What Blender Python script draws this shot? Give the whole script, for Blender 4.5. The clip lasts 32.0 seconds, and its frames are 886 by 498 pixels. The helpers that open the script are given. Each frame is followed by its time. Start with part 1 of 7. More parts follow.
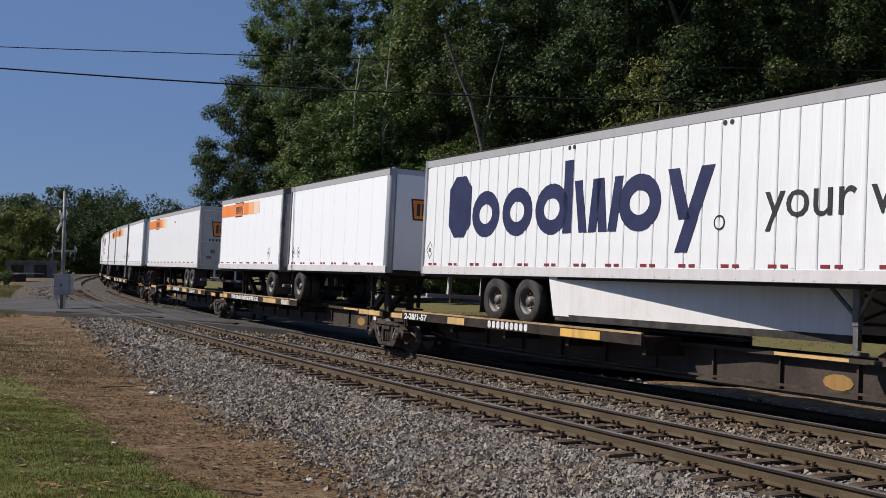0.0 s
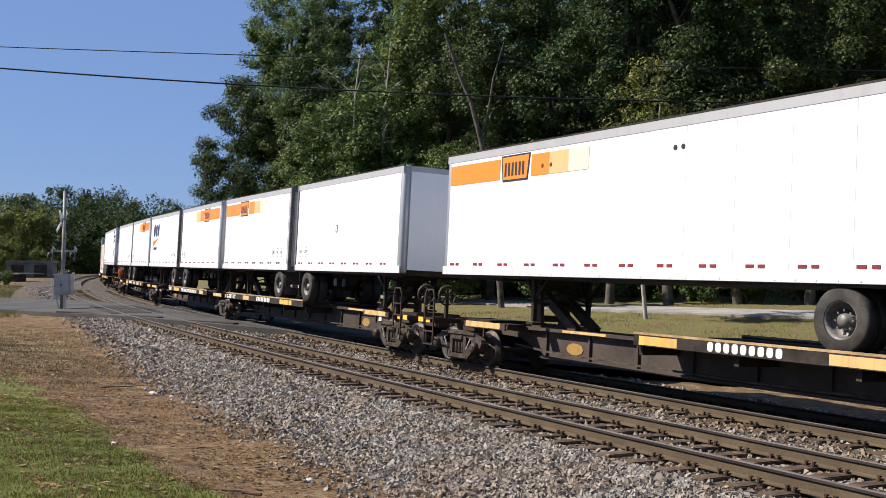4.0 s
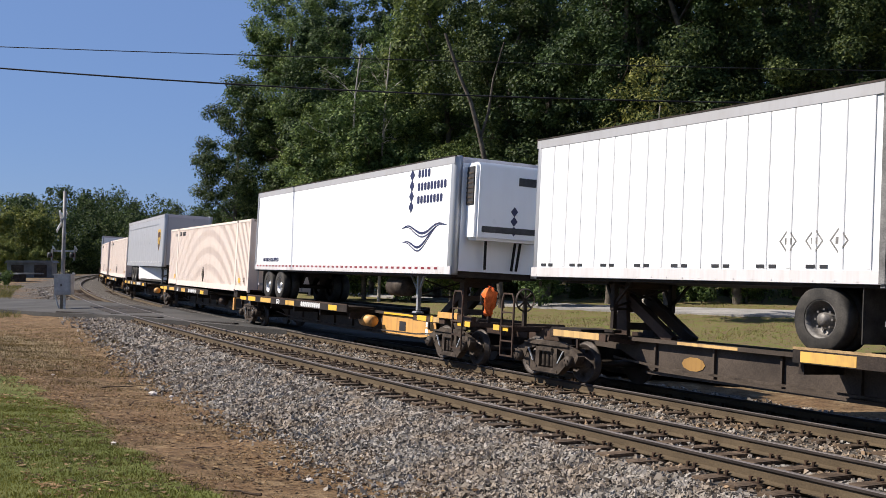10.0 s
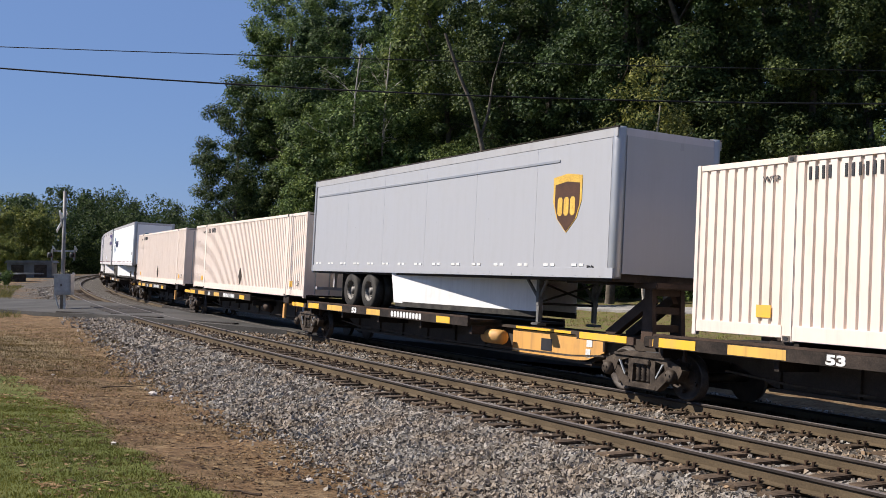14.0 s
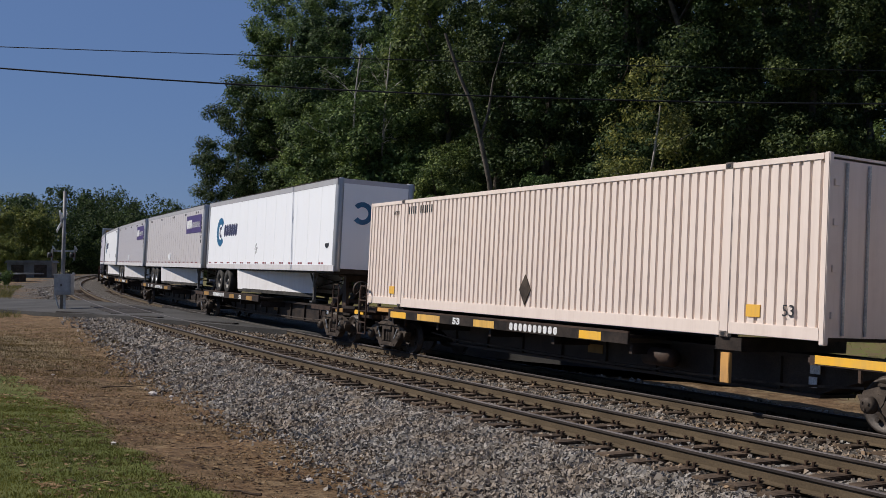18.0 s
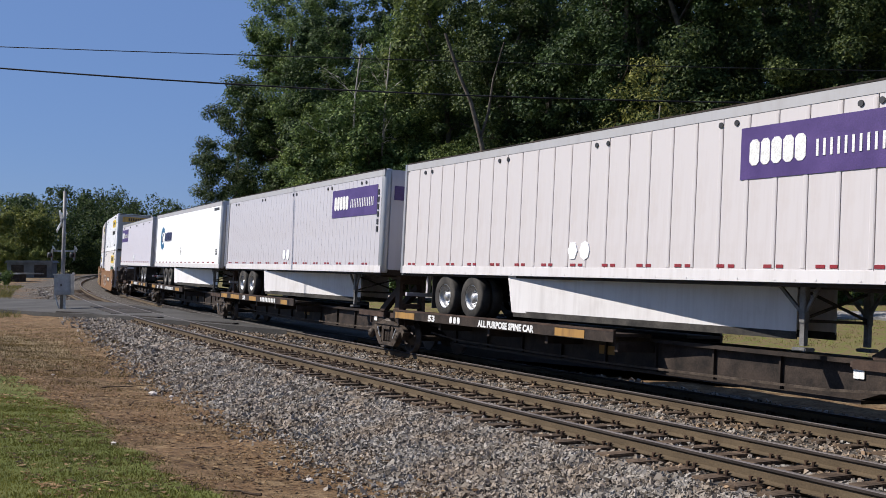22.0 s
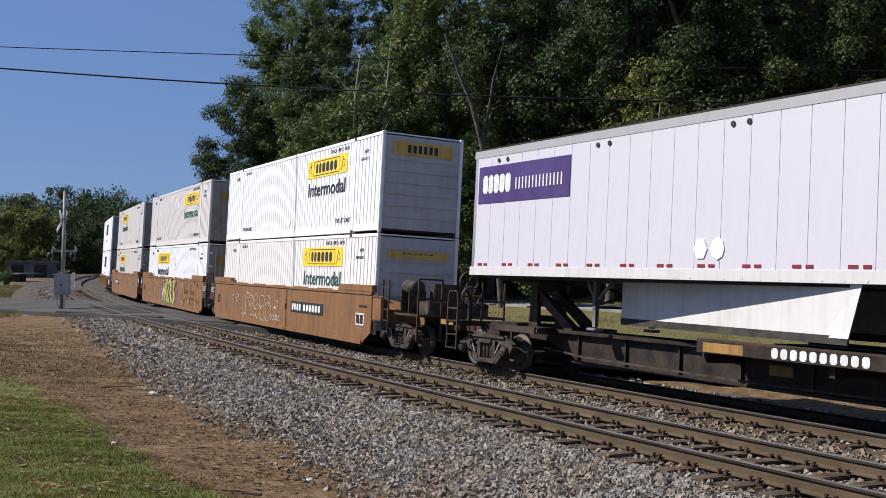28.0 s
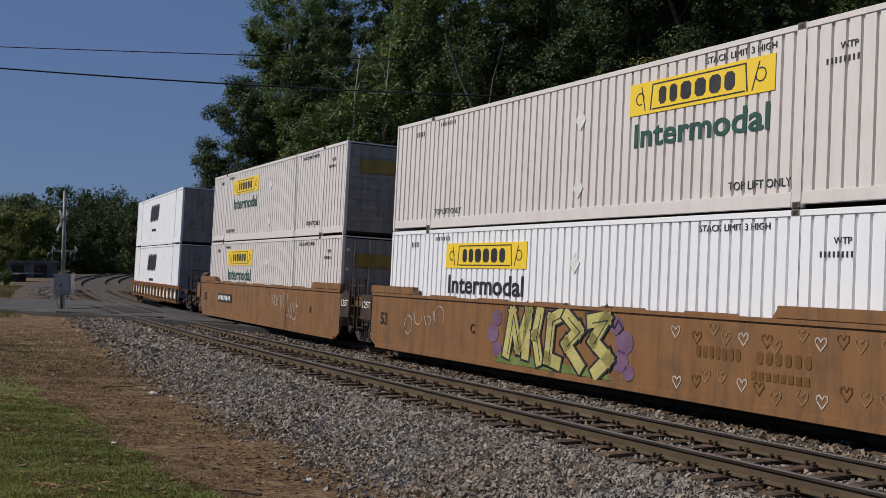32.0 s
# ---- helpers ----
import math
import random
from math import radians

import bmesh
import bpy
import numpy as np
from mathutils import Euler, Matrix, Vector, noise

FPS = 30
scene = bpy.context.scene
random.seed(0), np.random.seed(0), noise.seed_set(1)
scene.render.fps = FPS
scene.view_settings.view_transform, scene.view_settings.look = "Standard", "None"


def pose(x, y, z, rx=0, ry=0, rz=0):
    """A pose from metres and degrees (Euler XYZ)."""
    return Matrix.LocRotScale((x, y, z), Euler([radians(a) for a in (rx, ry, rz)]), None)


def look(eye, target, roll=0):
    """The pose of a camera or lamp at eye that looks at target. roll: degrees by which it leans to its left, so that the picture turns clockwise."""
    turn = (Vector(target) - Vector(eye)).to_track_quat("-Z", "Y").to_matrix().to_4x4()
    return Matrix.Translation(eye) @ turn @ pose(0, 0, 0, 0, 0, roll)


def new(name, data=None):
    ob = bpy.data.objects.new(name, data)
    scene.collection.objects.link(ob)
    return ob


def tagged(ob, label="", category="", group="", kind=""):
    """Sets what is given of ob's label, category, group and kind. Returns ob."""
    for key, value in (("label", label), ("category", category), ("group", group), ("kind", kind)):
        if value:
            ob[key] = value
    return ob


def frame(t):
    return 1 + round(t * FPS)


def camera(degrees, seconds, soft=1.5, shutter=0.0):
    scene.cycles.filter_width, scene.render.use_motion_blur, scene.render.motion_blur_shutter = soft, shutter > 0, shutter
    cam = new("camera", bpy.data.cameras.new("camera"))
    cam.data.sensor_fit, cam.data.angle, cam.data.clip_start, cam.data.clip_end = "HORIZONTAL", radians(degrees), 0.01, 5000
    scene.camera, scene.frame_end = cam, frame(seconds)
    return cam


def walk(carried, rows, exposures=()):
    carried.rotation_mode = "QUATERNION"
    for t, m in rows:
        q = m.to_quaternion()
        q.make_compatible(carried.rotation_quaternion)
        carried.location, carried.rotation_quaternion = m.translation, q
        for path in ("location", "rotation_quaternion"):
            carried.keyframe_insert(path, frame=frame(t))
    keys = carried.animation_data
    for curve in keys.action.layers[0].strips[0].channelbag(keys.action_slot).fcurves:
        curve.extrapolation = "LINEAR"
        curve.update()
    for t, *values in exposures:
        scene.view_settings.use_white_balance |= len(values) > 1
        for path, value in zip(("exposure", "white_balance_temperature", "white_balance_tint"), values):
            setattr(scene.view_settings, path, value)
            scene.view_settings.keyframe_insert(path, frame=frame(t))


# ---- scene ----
cam = camera(46.7, 32.0, soft=0.6)
EYE, AIM = (0.0, 0.0, 2.505), (0.0, 10.0, 2.633)
LIGHT = [(0.0, 0.15), (1.0, 0.45), (3.5, 0.82), (6.0, 0.78), (9.0, 0.7), (11.0, 0.7), (13.0, 0.67), (14.5, 0.62), (17.0, 0.04), (19.0, -0.04), (20.0, -0.06),
         (21.0, 0.18), (22.0, 0.52), (23.0, 0.5), (24.0, 0.3), (25.5, 0.03), (27.5, 0.45), (28.0, 0.46), (29.0, 0.24), (29.5, 0.1), (30.2, -0.14), (32.0, -0.24)]
WARMTH = ([0, 3.5, 6, 14.5, 18, 25.5, 28, 32], [6130, 6260, 6280, 6270, 6070, 6000, 6020, 6180])
EXPOSURE = [(t, stops, float(np.interp(t, *WARMTH)), 12) for t, stops in LIGHT]
walk(cam, [(0.0, look(EYE, AIM, 0.19)), (32.0, look(EYE, AIM, 0.19))], EXPOSURE)

# ---- daylight ----
SUN = Vector((-0.690, 0.060, 0.70)).normalized()
world = bpy.data.worlds.new("sky")
scene.world = world
world.use_nodes = True
wn = world.node_tree.nodes
sky = wn.new("ShaderNodeTexSky")
sky.sky_type, sky.sun_disc = "NISHITA", False
sky.sun_elevation = math.asin(SUN.z)
sky.sun_rotation = math.atan2(SUN.x, SUN.y)
sky.air_density, sky.dust_density, sky.ozone_density = 1.0, 0.0, 6.5
haze = wn.new("ShaderNodeMix")
haze.data_type = "RGBA"
haze.inputs[0].default_value = 0.6
haze.inputs[7].default_value = (3.1, 4.9, 9.4, 1.0)  # even clear blue over the whole sky
world.node_tree.links.new(sky.outputs[0], haze.inputs[6])
world.node_tree.links.new(haze.outputs[2], wn["Background"].inputs[0])
wn["Background"].inputs[1].default_value = 0.045
sun_data = bpy.data.lights.new("sun", "SUN")
sun_data.energy, sun_data.angle, sun_data.color = 5.0, radians(0.53), (1.0, 0.91, 0.78)
sun = new("sun", sun_data)
sun.matrix_world = look((0, 0, 60), Vector((0, 0, 60)) - SUN)


# ---- materials ----
def nodes_of(name, rough=0.6, metal=0.0):
    m = bpy.data.materials.new(name)
    m.use_nodes = True
    nt = m.node_tree
    b = nt.nodes["Principled BSDF"]
    b.inputs["Roughness"].default_value, b.inputs["Metallic"].default_value = rough, metal
    b.inputs["Specular IOR Level"].default_value = 0.5 if rough < 0.6 else 0.2
    return m, nt, b


def noise_node(nt, scale, detail=4.0, stretch=None, kind="Object", rough=0.6):
    co = nt.nodes.new("ShaderNodeTexCoord")
    out = co.outputs[kind]
    if stretch:
        mp = nt.nodes.new("ShaderNodeMapping")
        mp.inputs["Scale"].default_value = stretch
        nt.links.new(out, mp.inputs[0])
        out = mp.outputs[0]
    n = nt.nodes.new("ShaderNodeTexNoise")
    n.inputs["Scale"].default_value, n.inputs["Detail"].default_value, n.inputs["Roughness"].default_value = scale, detail, rough
    nt.links.new(out, n.inputs["Vector"])
    return n.outputs["Fac"]


def ramp(nt, fac, stops):
    r = nt.nodes.new("ShaderNodeValToRGB")
    while len(r.color_ramp.elements) < len(stops):
        r.color_ramp.elements.new(0.5)
    for e, (pos, col) in zip(r.color_ramp.elements, stops):
        e.position, e.color = pos, (*col, 1.0) if len(col) == 3 else col
    nt.links.new(fac, r.inputs[0])
    return r.outputs[0]


def blend(nt, fac, a, b, mode="MIX"):
    m = nt.nodes.new("ShaderNodeMix")
    m.data_type, m.blend_type = "RGBA", mode
    for sock, v in ((m.inputs[0], fac), (m.inputs[6], a), (m.inputs[7], b)):
        if hasattr(v, "is_linked"):
            nt.links.new(v, sock)
        else:
            sock.default_value = v if isinstance(v, float) else (*v, 1.0)
    return m.outputs[2]


def bump(nt, b, height, strength=0.3, distance=0.01):
    n = nt.nodes.new("ShaderNodeBump")
    n.inputs["Strength"].default_value, n.inputs["Distance"].default_value = strength, distance
    nt.links.new(height, n.inputs["Height"])
    nt.links.new(n.outputs[0], b.inputs["Normal"])


def mottled(name, dark, light, scale=3.0, rough=0.7, metal=0.0, fine=40.0, relief=0.3, dist=0.01, random_tint=0.0):
    """A surface that varies from dark to light in patches, with finer grain over it."""
    m, nt, b = nodes_of(name, rough, metal)
    big, small = noise_node(nt, scale), noise_node(nt, fine, 3.0)
    col = ramp(nt, big, [(0.32, dark), (0.68, light)])
    grain = ramp(nt, small, [(0.3, (0.72, 0.72, 0.72)), (0.7, (1.18, 1.18, 1.18))])
    col = blend(nt, 1.0, col, grain, "MULTIPLY")
    if random_tint:
        info = nt.nodes.new("ShaderNodeObjectInfo")
        tint = ramp(nt, info.outputs["Random"], [(0.0, (1 - random_tint,) * 3), (1.0, (1 + random_tint,) * 3)])
        col = blend(nt, 1.0, col, tint, "MULTIPLY")
    nt.links.new(col, b.inputs["Base Color"])
    bump(nt, b, small, relief, dist)
    return m


def paint(name, colour, dirt=(0.16, 0.12, 0.09), amount=0.35, rough=0.35, metal=0.0):
    """Weathered vehicle paint: streaks that run down, blotches, and a broken gloss."""
    m, nt, b = nodes_of(name, rough, metal)
    streak = noise_node(nt, 1.0, 6.0, (5.0, 5.0, 0.35), rough=0.7)
    blot = noise_node(nt, 1.3, 5.0)
    f1 = ramp(nt, streak, [(0.46, (0, 0, 0)), (0.85, (amount,) * 3)])
    f2 = ramp(nt, blot, [(0.5, (0, 0, 0)), (0.85, (amount * 0.8,) * 3)])
    f = blend(nt, 1.0, f1, f2, "ADD")
    col = blend(nt, f, colour, dirt)
    nt.links.new(col, b.inputs["Base Color"])
    nt.links.new(ramp(nt, blot, [(0.3, (rough - 0.08,) * 3), (0.8, (rough + 0.2,) * 3)]), b.inputs["Roughness"])
    bump(nt, b, noise_node(nt, 2.2, 2.0), 0.12, 0.02)
    return m


M = {}
M["white"] = paint("white_trailer_paint", (0.78, 0.79, 0.80), (0.32, 0.29, 0.25), 0.22)
M["white_clean"] = paint("clean_white_paint", (0.84, 0.85, 0.87), (0.4, 0.38, 0.35), 0.08)
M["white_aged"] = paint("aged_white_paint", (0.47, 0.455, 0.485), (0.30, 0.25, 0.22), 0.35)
M["white_warm"] = paint("warm_white_paint", (0.53, 0.5, 0.50), (0.30, 0.22, 0.17), 0.3)
M["grey_paint"] = paint("grey_trailer_paint", (0.37, 0.375, 0.40), (0.25, 0.24, 0.23), 0.2)
M["beige"] = paint("beige_container_paint", (0.77, 0.66, 0.58), (0.36, 0.26, 0.2), 0.3, 0.45)
M["alu"] = paint("dull_aluminium", (0.40, 0.405, 0.42), (0.2, 0.18, 0.16), 0.35, 0.4, 0.55)
M["sill"] = mottled("dusty_brown_sill_paint", (0.045, 0.035, 0.028), (0.085, 0.066, 0.052), 1.2, 0.65)
M["patch"] = paint("faded_tan_yellow_patch", (0.62, 0.40, 0.15), (0.2, 0.13, 0.08), 0.8, 0.55)
M["mast_grey"] = mottled("dull_grey_mast_paint", (0.16, 0.155, 0.15), (0.27, 0.265, 0.26), 2.0, 0.6, 0.2)
M["leg_grey"] = mottled("grey_landing_gear_paint", (0.10, 0.098, 0.095), (0.24, 0.235, 0.23), 3.0, 0.6, 0.2)
M["top_rail"] = paint("dull_roof_rail", (0.36, 0.36, 0.375), (0.2, 0.18, 0.16), 0.3, 0.5)
# grimy white, dimmed further so end faces look shaded
M["end_shaded_white"] = paint("shaded_grimy_white_end_paint", (0.50, 0.485, 0.46), (0.2, 0.17, 0.15), 0.45, 0.6)
M["white_rail"] = paint("dusty_white_rail_paint", (0.62, 0.60, 0.60), (0.3, 0.26, 0.23), 0.4, 0.45)
# stained end paint, darkened to carry the shade on ends turned from the sun
M["end_shaded_dirty"] = paint("shaded_stained_container_end", (0.30, 0.285, 0.27), (0.05, 0.042, 0.036), 0.95, 0.6)
M["white_lavender"] = paint("pale_lavender_white_paint", (0.58, 0.56, 0.62), (0.4, 0.37, 0.36), 0.2)
M["skirt_grey"] = paint("road_stained_pale_skirt", (0.66, 0.64, 0.63), (0.26, 0.22, 0.2), 0.4)
M["skirt_white"] = paint("dusty_white_skirt", (0.78, 0.76, 0.75), (0.3, 0.26, 0.23), 0.3)
M["white_dusty"] = paint("dusty_pinkish_white_paint", (0.81, 0.775, 0.755), (0.42, 0.36, 0.32), 0.15)
M["white_grimy"] = paint("grimy_white_paint", (0.70, 0.66, 0.635), (0.34, 0.27, 0.23), 0.28)
M["scrawl"] = mottled("dark_marker_scrawl", (0.12, 0.062, 0.018), (0.17, 0.085, 0.026), 6.0, 0.7)
M["scrawl_pale"] = mottled("faint_chalk_scrawl", (0.25, 0.14, 0.055), (0.33, 0.2, 0.1), 6.0, 0.8)
M["dark_steel"] = mottled("dark_grimy_steel", (0.018, 0.015, 0.013), (0.06, 0.045, 0.036), 2.5, 0.62, 0.2)
M["brown_steel"] = mottled("rust_brown_steel", (0.03, 0.02, 0.015), (0.085, 0.055, 0.04), 1.6, 0.6, 0.0)
M["truck_steel"] = mottled("cast_steel_with_dust", (0.024, 0.018, 0.014), (0.10, 0.078, 0.06), 4.0, 0.65, 0.1)
M["casting"] = mottled("grimy_cast_corner", (0.05, 0.04, 0.035), (0.2, 0.17, 0.15), 9.0, 0.7)
M["cloth"] = mottled("faded_orange_cloth", (0.62, 0.10, 0.02), (0.85, 0.2, 0.05), 9.0, 0.9)
M["rust_well"] = paint("oxide_orange_brown_paint", (0.222, 0.105, 0.033), (0.07, 0.04, 0.02), 1.0, 0.55)
M["yellow"] = paint("worn_yellow_paint", (0.62, 0.33, 0.09), (0.22, 0.13, 0.07), 0.7, 0.55)
M["yellow_sheet"] = paint("yellow_reflective_sheet", (0.85, 0.47, 0.04), (0.35, 0.25, 0.15), 0.4, 0.4)
M["lip"] = mottled("worn_tan_edge_paint", (0.24, 0.16, 0.08), (0.5, 0.34, 0.17), 2.0, 0.6)
M["yellow_worn"] = paint("weathered_yellow_sheet", (0.70, 0.42, 0.09), (0.22, 0.13, 0.07), 0.7, 0.5)
M["yellow_old"] = paint("faded_old_yellow_sheet", (0.33, 0.19, 0.06), (0.10, 0.06, 0.04), 0.7, 0.6)
# darker copy of the sign yellow, with the end wall's shade in its colour
M["sign_shaded"] = paint("shaded_grimy_yellow_sign", (0.30, 0.215, 0.03), (0.07, 0.055, 0.03), 0.7, 0.5)
M["rust_frame"] = paint("rusty_brown_frame_paint", (0.17, 0.066, 0.02), (0.06, 0.03, 0.017), 0.7, 0.6)
M["sign_yellow"] = paint("bright_yellow_sign", (0.86, 0.60, 0.03), (0.3, 0.2, 0.05), 0.15, 0.4)
M["orange"] = paint("orange_stripe_paint", (0.83, 0.23, 0.018), (0.4, 0.2, 0.08), 0.2, 0.35)
M["orange_pale"] = paint("faded_orange_paint", (0.82, 0.40, 0.17), (0.7, 0.6, 0.5), 0.3, 0.4)
M["orange_faint"] = paint("faint_orange_paint", (0.80, 0.60, 0.46), (0.7, 0.65, 0.6), 0.3, 0.4)
M["red"] = paint("red_reflector", (0.24, 0.025, 0.03), (0.06, 0.02, 0.02), 0.5, 0.3)
M["black"] = mottled("black_lettering", (0.012, 0.012, 0.014), (0.03, 0.03, 0.034), 4.0, 0.5, relief=0.03)
M["navy"] = mottled("navy_blue_lettering", (0.014, 0.016, 0.06), (0.026, 0.03, 0.09), 4.0, 0.45, relief=0.03)
M["blue"] = mottled("blue_emblem", (0.01, 0.09, 0.2), (0.02, 0.15, 0.3), 3.0, 0.4, relief=0.03)
M["purple"] = mottled("purple_panel", (0.055, 0.03, 0.13), (0.085, 0.05, 0.18), 2.0, 0.4, relief=0.03)
M["green"] = mottled("dark_green_lettering", (0.015, 0.06, 0.045), (0.03, 0.10, 0.07), 4.0, 0.45, relief=0.03)
M["gold"] = mottled("gold_emblem", (0.55, 0.33, 0.05), (0.75, 0.5, 0.1), 3.0, 0.4, relief=0.03)
M["shield_brown"] = mottled("brown_emblem", (0.06, 0.028, 0.012), (0.10, 0.045, 0.02), 3.0, 0.4, relief=0.03)
M["white_letter"] = mottled("white_lettering", (0.62, 0.62, 0.6), (0.8, 0.8, 0.78), 6.0, 0.5, relief=0.03)
M["chalk"] = mottled("chalk_marks", (0.42, 0.36, 0.3), (0.62, 0.56, 0.5), 8.0, 0.8)
M["tyre"] = mottled("tyre_rubber", (0.022, 0.021, 0.02), (0.075, 0.068, 0.06), 3.0, 0.75, 0.0, 60.0)
M["rim"] = mottled("wheel_rim_steel", (0.34, 0.34, 0.34), (0.62, 0.62, 0.62), 5.0, 0.35, 0.6)
M["rim_dark"] = mottled("grimy_wheel_rim", (0.05, 0.047, 0.043), (0.2, 0.185, 0.17), 4.0, 0.55, 0.3)
M["wheel_steel"] = mottled("railway_wheel_steel", (0.03, 0.023, 0.018), (0.08, 0.062, 0.05), 5.0, 0.55, 0.3)
# sides and undersides of the rail heads, darker than the web
M["rail_side"] = mottled("dark_rail_head_side", (0.02, 0.016, 0.014), (0.05, 0.04, 0.034), 1.0, 0.7)
M["rail"] = mottled("rusty_rail_web", (0.070, 0.051, 0.030), (0.116, 0.085, 0.051), 1.2, 0.75, 0.0, 50.0, 0.4)
M["rail_top"] = mottled("worn_rail_head", (0.080, 0.068, 0.064), (0.152, 0.132, 0.124), 0.8, 0.6, 0.0)
M["tie"] = mottled("old_creosote_wood", (0.040, 0.027, 0.018), (0.120, 0.084, 0.056), 3.0, 0.9, 0.0, 30.0, 0.6, 0.02, 0.25)
M["tie_plate"] = mottled("rusty_tie_plate", (0.03, 0.018, 0.012), (0.085, 0.05, 0.03), 6.0, 0.85, 0.0, 60.0, 0.4, 0.01, 0.2)
M["asphalt"] = mottled("worn_asphalt", (0.043, 0.041, 0.038), (0.081, 0.077, 0.073), 0.35, 0.9, 0.0, 25.0, 0.4)
M["plank"] = mottled("crossing_timber", (0.018, 0.016, 0.015), (0.05, 0.043, 0.038), 2.0, 0.9, 0.0, 30.0, 0.5, 0.02, 0.2)
M["galv"] = mottled("galvanised_metal", (0.36, 0.37, 0.38), (0.58, 0.59, 0.6), 3.0, 0.45, 0.5)
M["cabinet"] = mottled("silver_cabinet_paint", (0.26, 0.265, 0.27), (0.42, 0.425, 0.43), 2.0, 0.45, 0.3)
M["signal_black"] = mottled("black_signal_paint", (0.012, 0.012, 0.012), (0.04, 0.04, 0.04), 4.0, 0.5)
M["cable"] = mottled("black_cable", (0.006, 0.006, 0.008), (0.02, 0.02, 0.022), 4.0, 0.6)
M["bark"] = mottled("tree_bark", (0.05, 0.042, 0.034), (0.16, 0.138, 0.112), 2.0, 0.95, 0.0, 18.0, 0.8, 0.03)
M["concrete"] = mottled("pale_concrete", (0.208, 0.200, 0.188), (0.336, 0.320, 0.300), 0.5, 0.9, 0.0, 20.0)
M["shed"] = mottled("grey_shed_wall", (0.09, 0.095, 0.1), (0.16, 0.165, 0.17), 1.0, 0.8)
M["reefer_dark"] = mottled("black_grille", (0.02, 0.02, 0.025), (0.05, 0.05, 0.055), 6.0, 0.5)
M["graffiti_yellow"] = mottled("spray_yellow", (0.38, 0.35, 0.12), (0.55, 0.49, 0.18), 3.0, 0.6)
M["graffiti_purple"] = mottled("spray_purple", (0.13, 0.075, 0.12), (0.21, 0.13, 0.22), 2.0, 0.6)
M["graffiti_green"] = mottled("spray_green", (0.10, 0.16, 0.045), (0.2, 0.25, 0.07), 2.0, 0.6)
M["litter"] = mottled("pale_litter", (0.38, 0.33, 0.29), (0.62, 0.57, 0.52), 8.0, 0.7)
M["pale_bark"] = mottled("pale_bare_wood", (0.28, 0.25, 0.21), (0.5, 0.46, 0.4), 2.0, 0.9, 0.0, 18.0, 0.5, 0.02)
M["stick"] = mottled("dead_branch", (0.035, 0.025, 0.018), (0.10, 0.07, 0.05), 5.0, 0.95)


def stone_material(name, stain):
    m, nt, b = nodes_of(name, 0.85)
    g = nt.nodes.new("ShaderNodeNewGeometry")
    col = ramp(nt, g.outputs["Random Per Island"], [(0.0, (0.068, 0.058, 0.048)), (0.4, (0.208, 0.186, 0.158)), (0.85, (0.288, 0.264, 0.232)), (1.0, (0.376, 0.348, 0.316))])
    rust = ramp(nt, noise_node(nt, 1.6, 4.0), [(0.4, (1, 1, 1)), (0.62, stain)])
    nt.links.new(blend(nt, 1.0, col, rust, "MULTIPLY"), b.inputs["Base Color"])
    bump(nt, b, noise_node(nt, 60.0, 3.0), 0.4, 0.005)
    return m


def leaf_material(name, dark, mid, light):
    m, nt, b = nodes_of(name, 0.62)
    g = nt.nodes.new("ShaderNodeNewGeometry")
    col = ramp(nt, g.outputs["Random Per Island"], [(0.0, dark), (0.55, mid), (1.0, light)])
    patch = ramp(nt, noise_node(nt, 0.35, 3.0), [(0.35, (0.7, 0.75, 0.7)), (0.7, (1.25, 1.15, 0.95))])
    info = nt.nodes.new("ShaderNodeObjectInfo")
    tint = ramp(nt, info.outputs["Random"], [(0.0, (0.8, 0.9, 0.85)), (1.0, (1.15, 1.05, 0.9))])
    col = blend(nt, 1.0, blend(nt, 1.0, col, patch, "MULTIPLY"), tint, "MULTIPLY")
    nt.links.new(col, b.inputs["Base Color"])
    tr = nt.nodes.new("ShaderNodeBsdfTranslucent")
    nt.links.new(col, tr.inputs["Color"])
    mx = nt.nodes.new("ShaderNodeMixShader")
    mx.inputs[0].default_value = 0.25
    nt.links.new(b.outputs[0], mx.inputs[1])
    nt.links.new(tr.outputs[0], mx.inputs[2])
    nt.links.new(mx.outputs[0], nt.nodes["Material Output"].inputs["Surface"])
    return m


M["stone"] = stone_material("granite_ballast", (0.93, 0.84, 0.75))
M["stone_rusty"] = stone_material("rust_stained_ballast", (0.85, 0.63, 0.42))
M["leaf"] = leaf_material("green_leaves", (0.028, 0.05, 0.018), (0.09, 0.14, 0.046), (0.22, 0.285, 0.105))
M["leaf_dark"] = leaf_material("dark_green_leaves", (0.017, 0.032, 0.014), (0.048, 0.078, 0.03), (0.13, 0.17, 0.07))
M["leaf_yellow"] = leaf_material("yellowing_leaves", (0.06, 0.075, 0.022), (0.15, 0.17, 0.05), (0.31, 0.31, 0.11))
M["leaf_bush"] = leaf_material("bush_leaves", (0.03, 0.06, 0.015), (0.07, 0.12, 0.03), (0.15, 0.20, 0.06))
M["leaf_hedge"] = leaf_material("yellowish_green_leaves", (0.05, 0.07, 0.02), (0.13, 0.16, 0.04), (0.24, 0.25, 0.075))
M["blade"] = leaf_material("grass_blades", (0.070, 0.082, 0.017), (0.122, 0.137, 0.031), (0.19, 0.19, 0.056))
M["blade_dry"] = leaf_material("dry_grass_blades", (0.072, 0.047, 0.022), (0.150, 0.103, 0.048), (0.240, 0.180, 0.090))
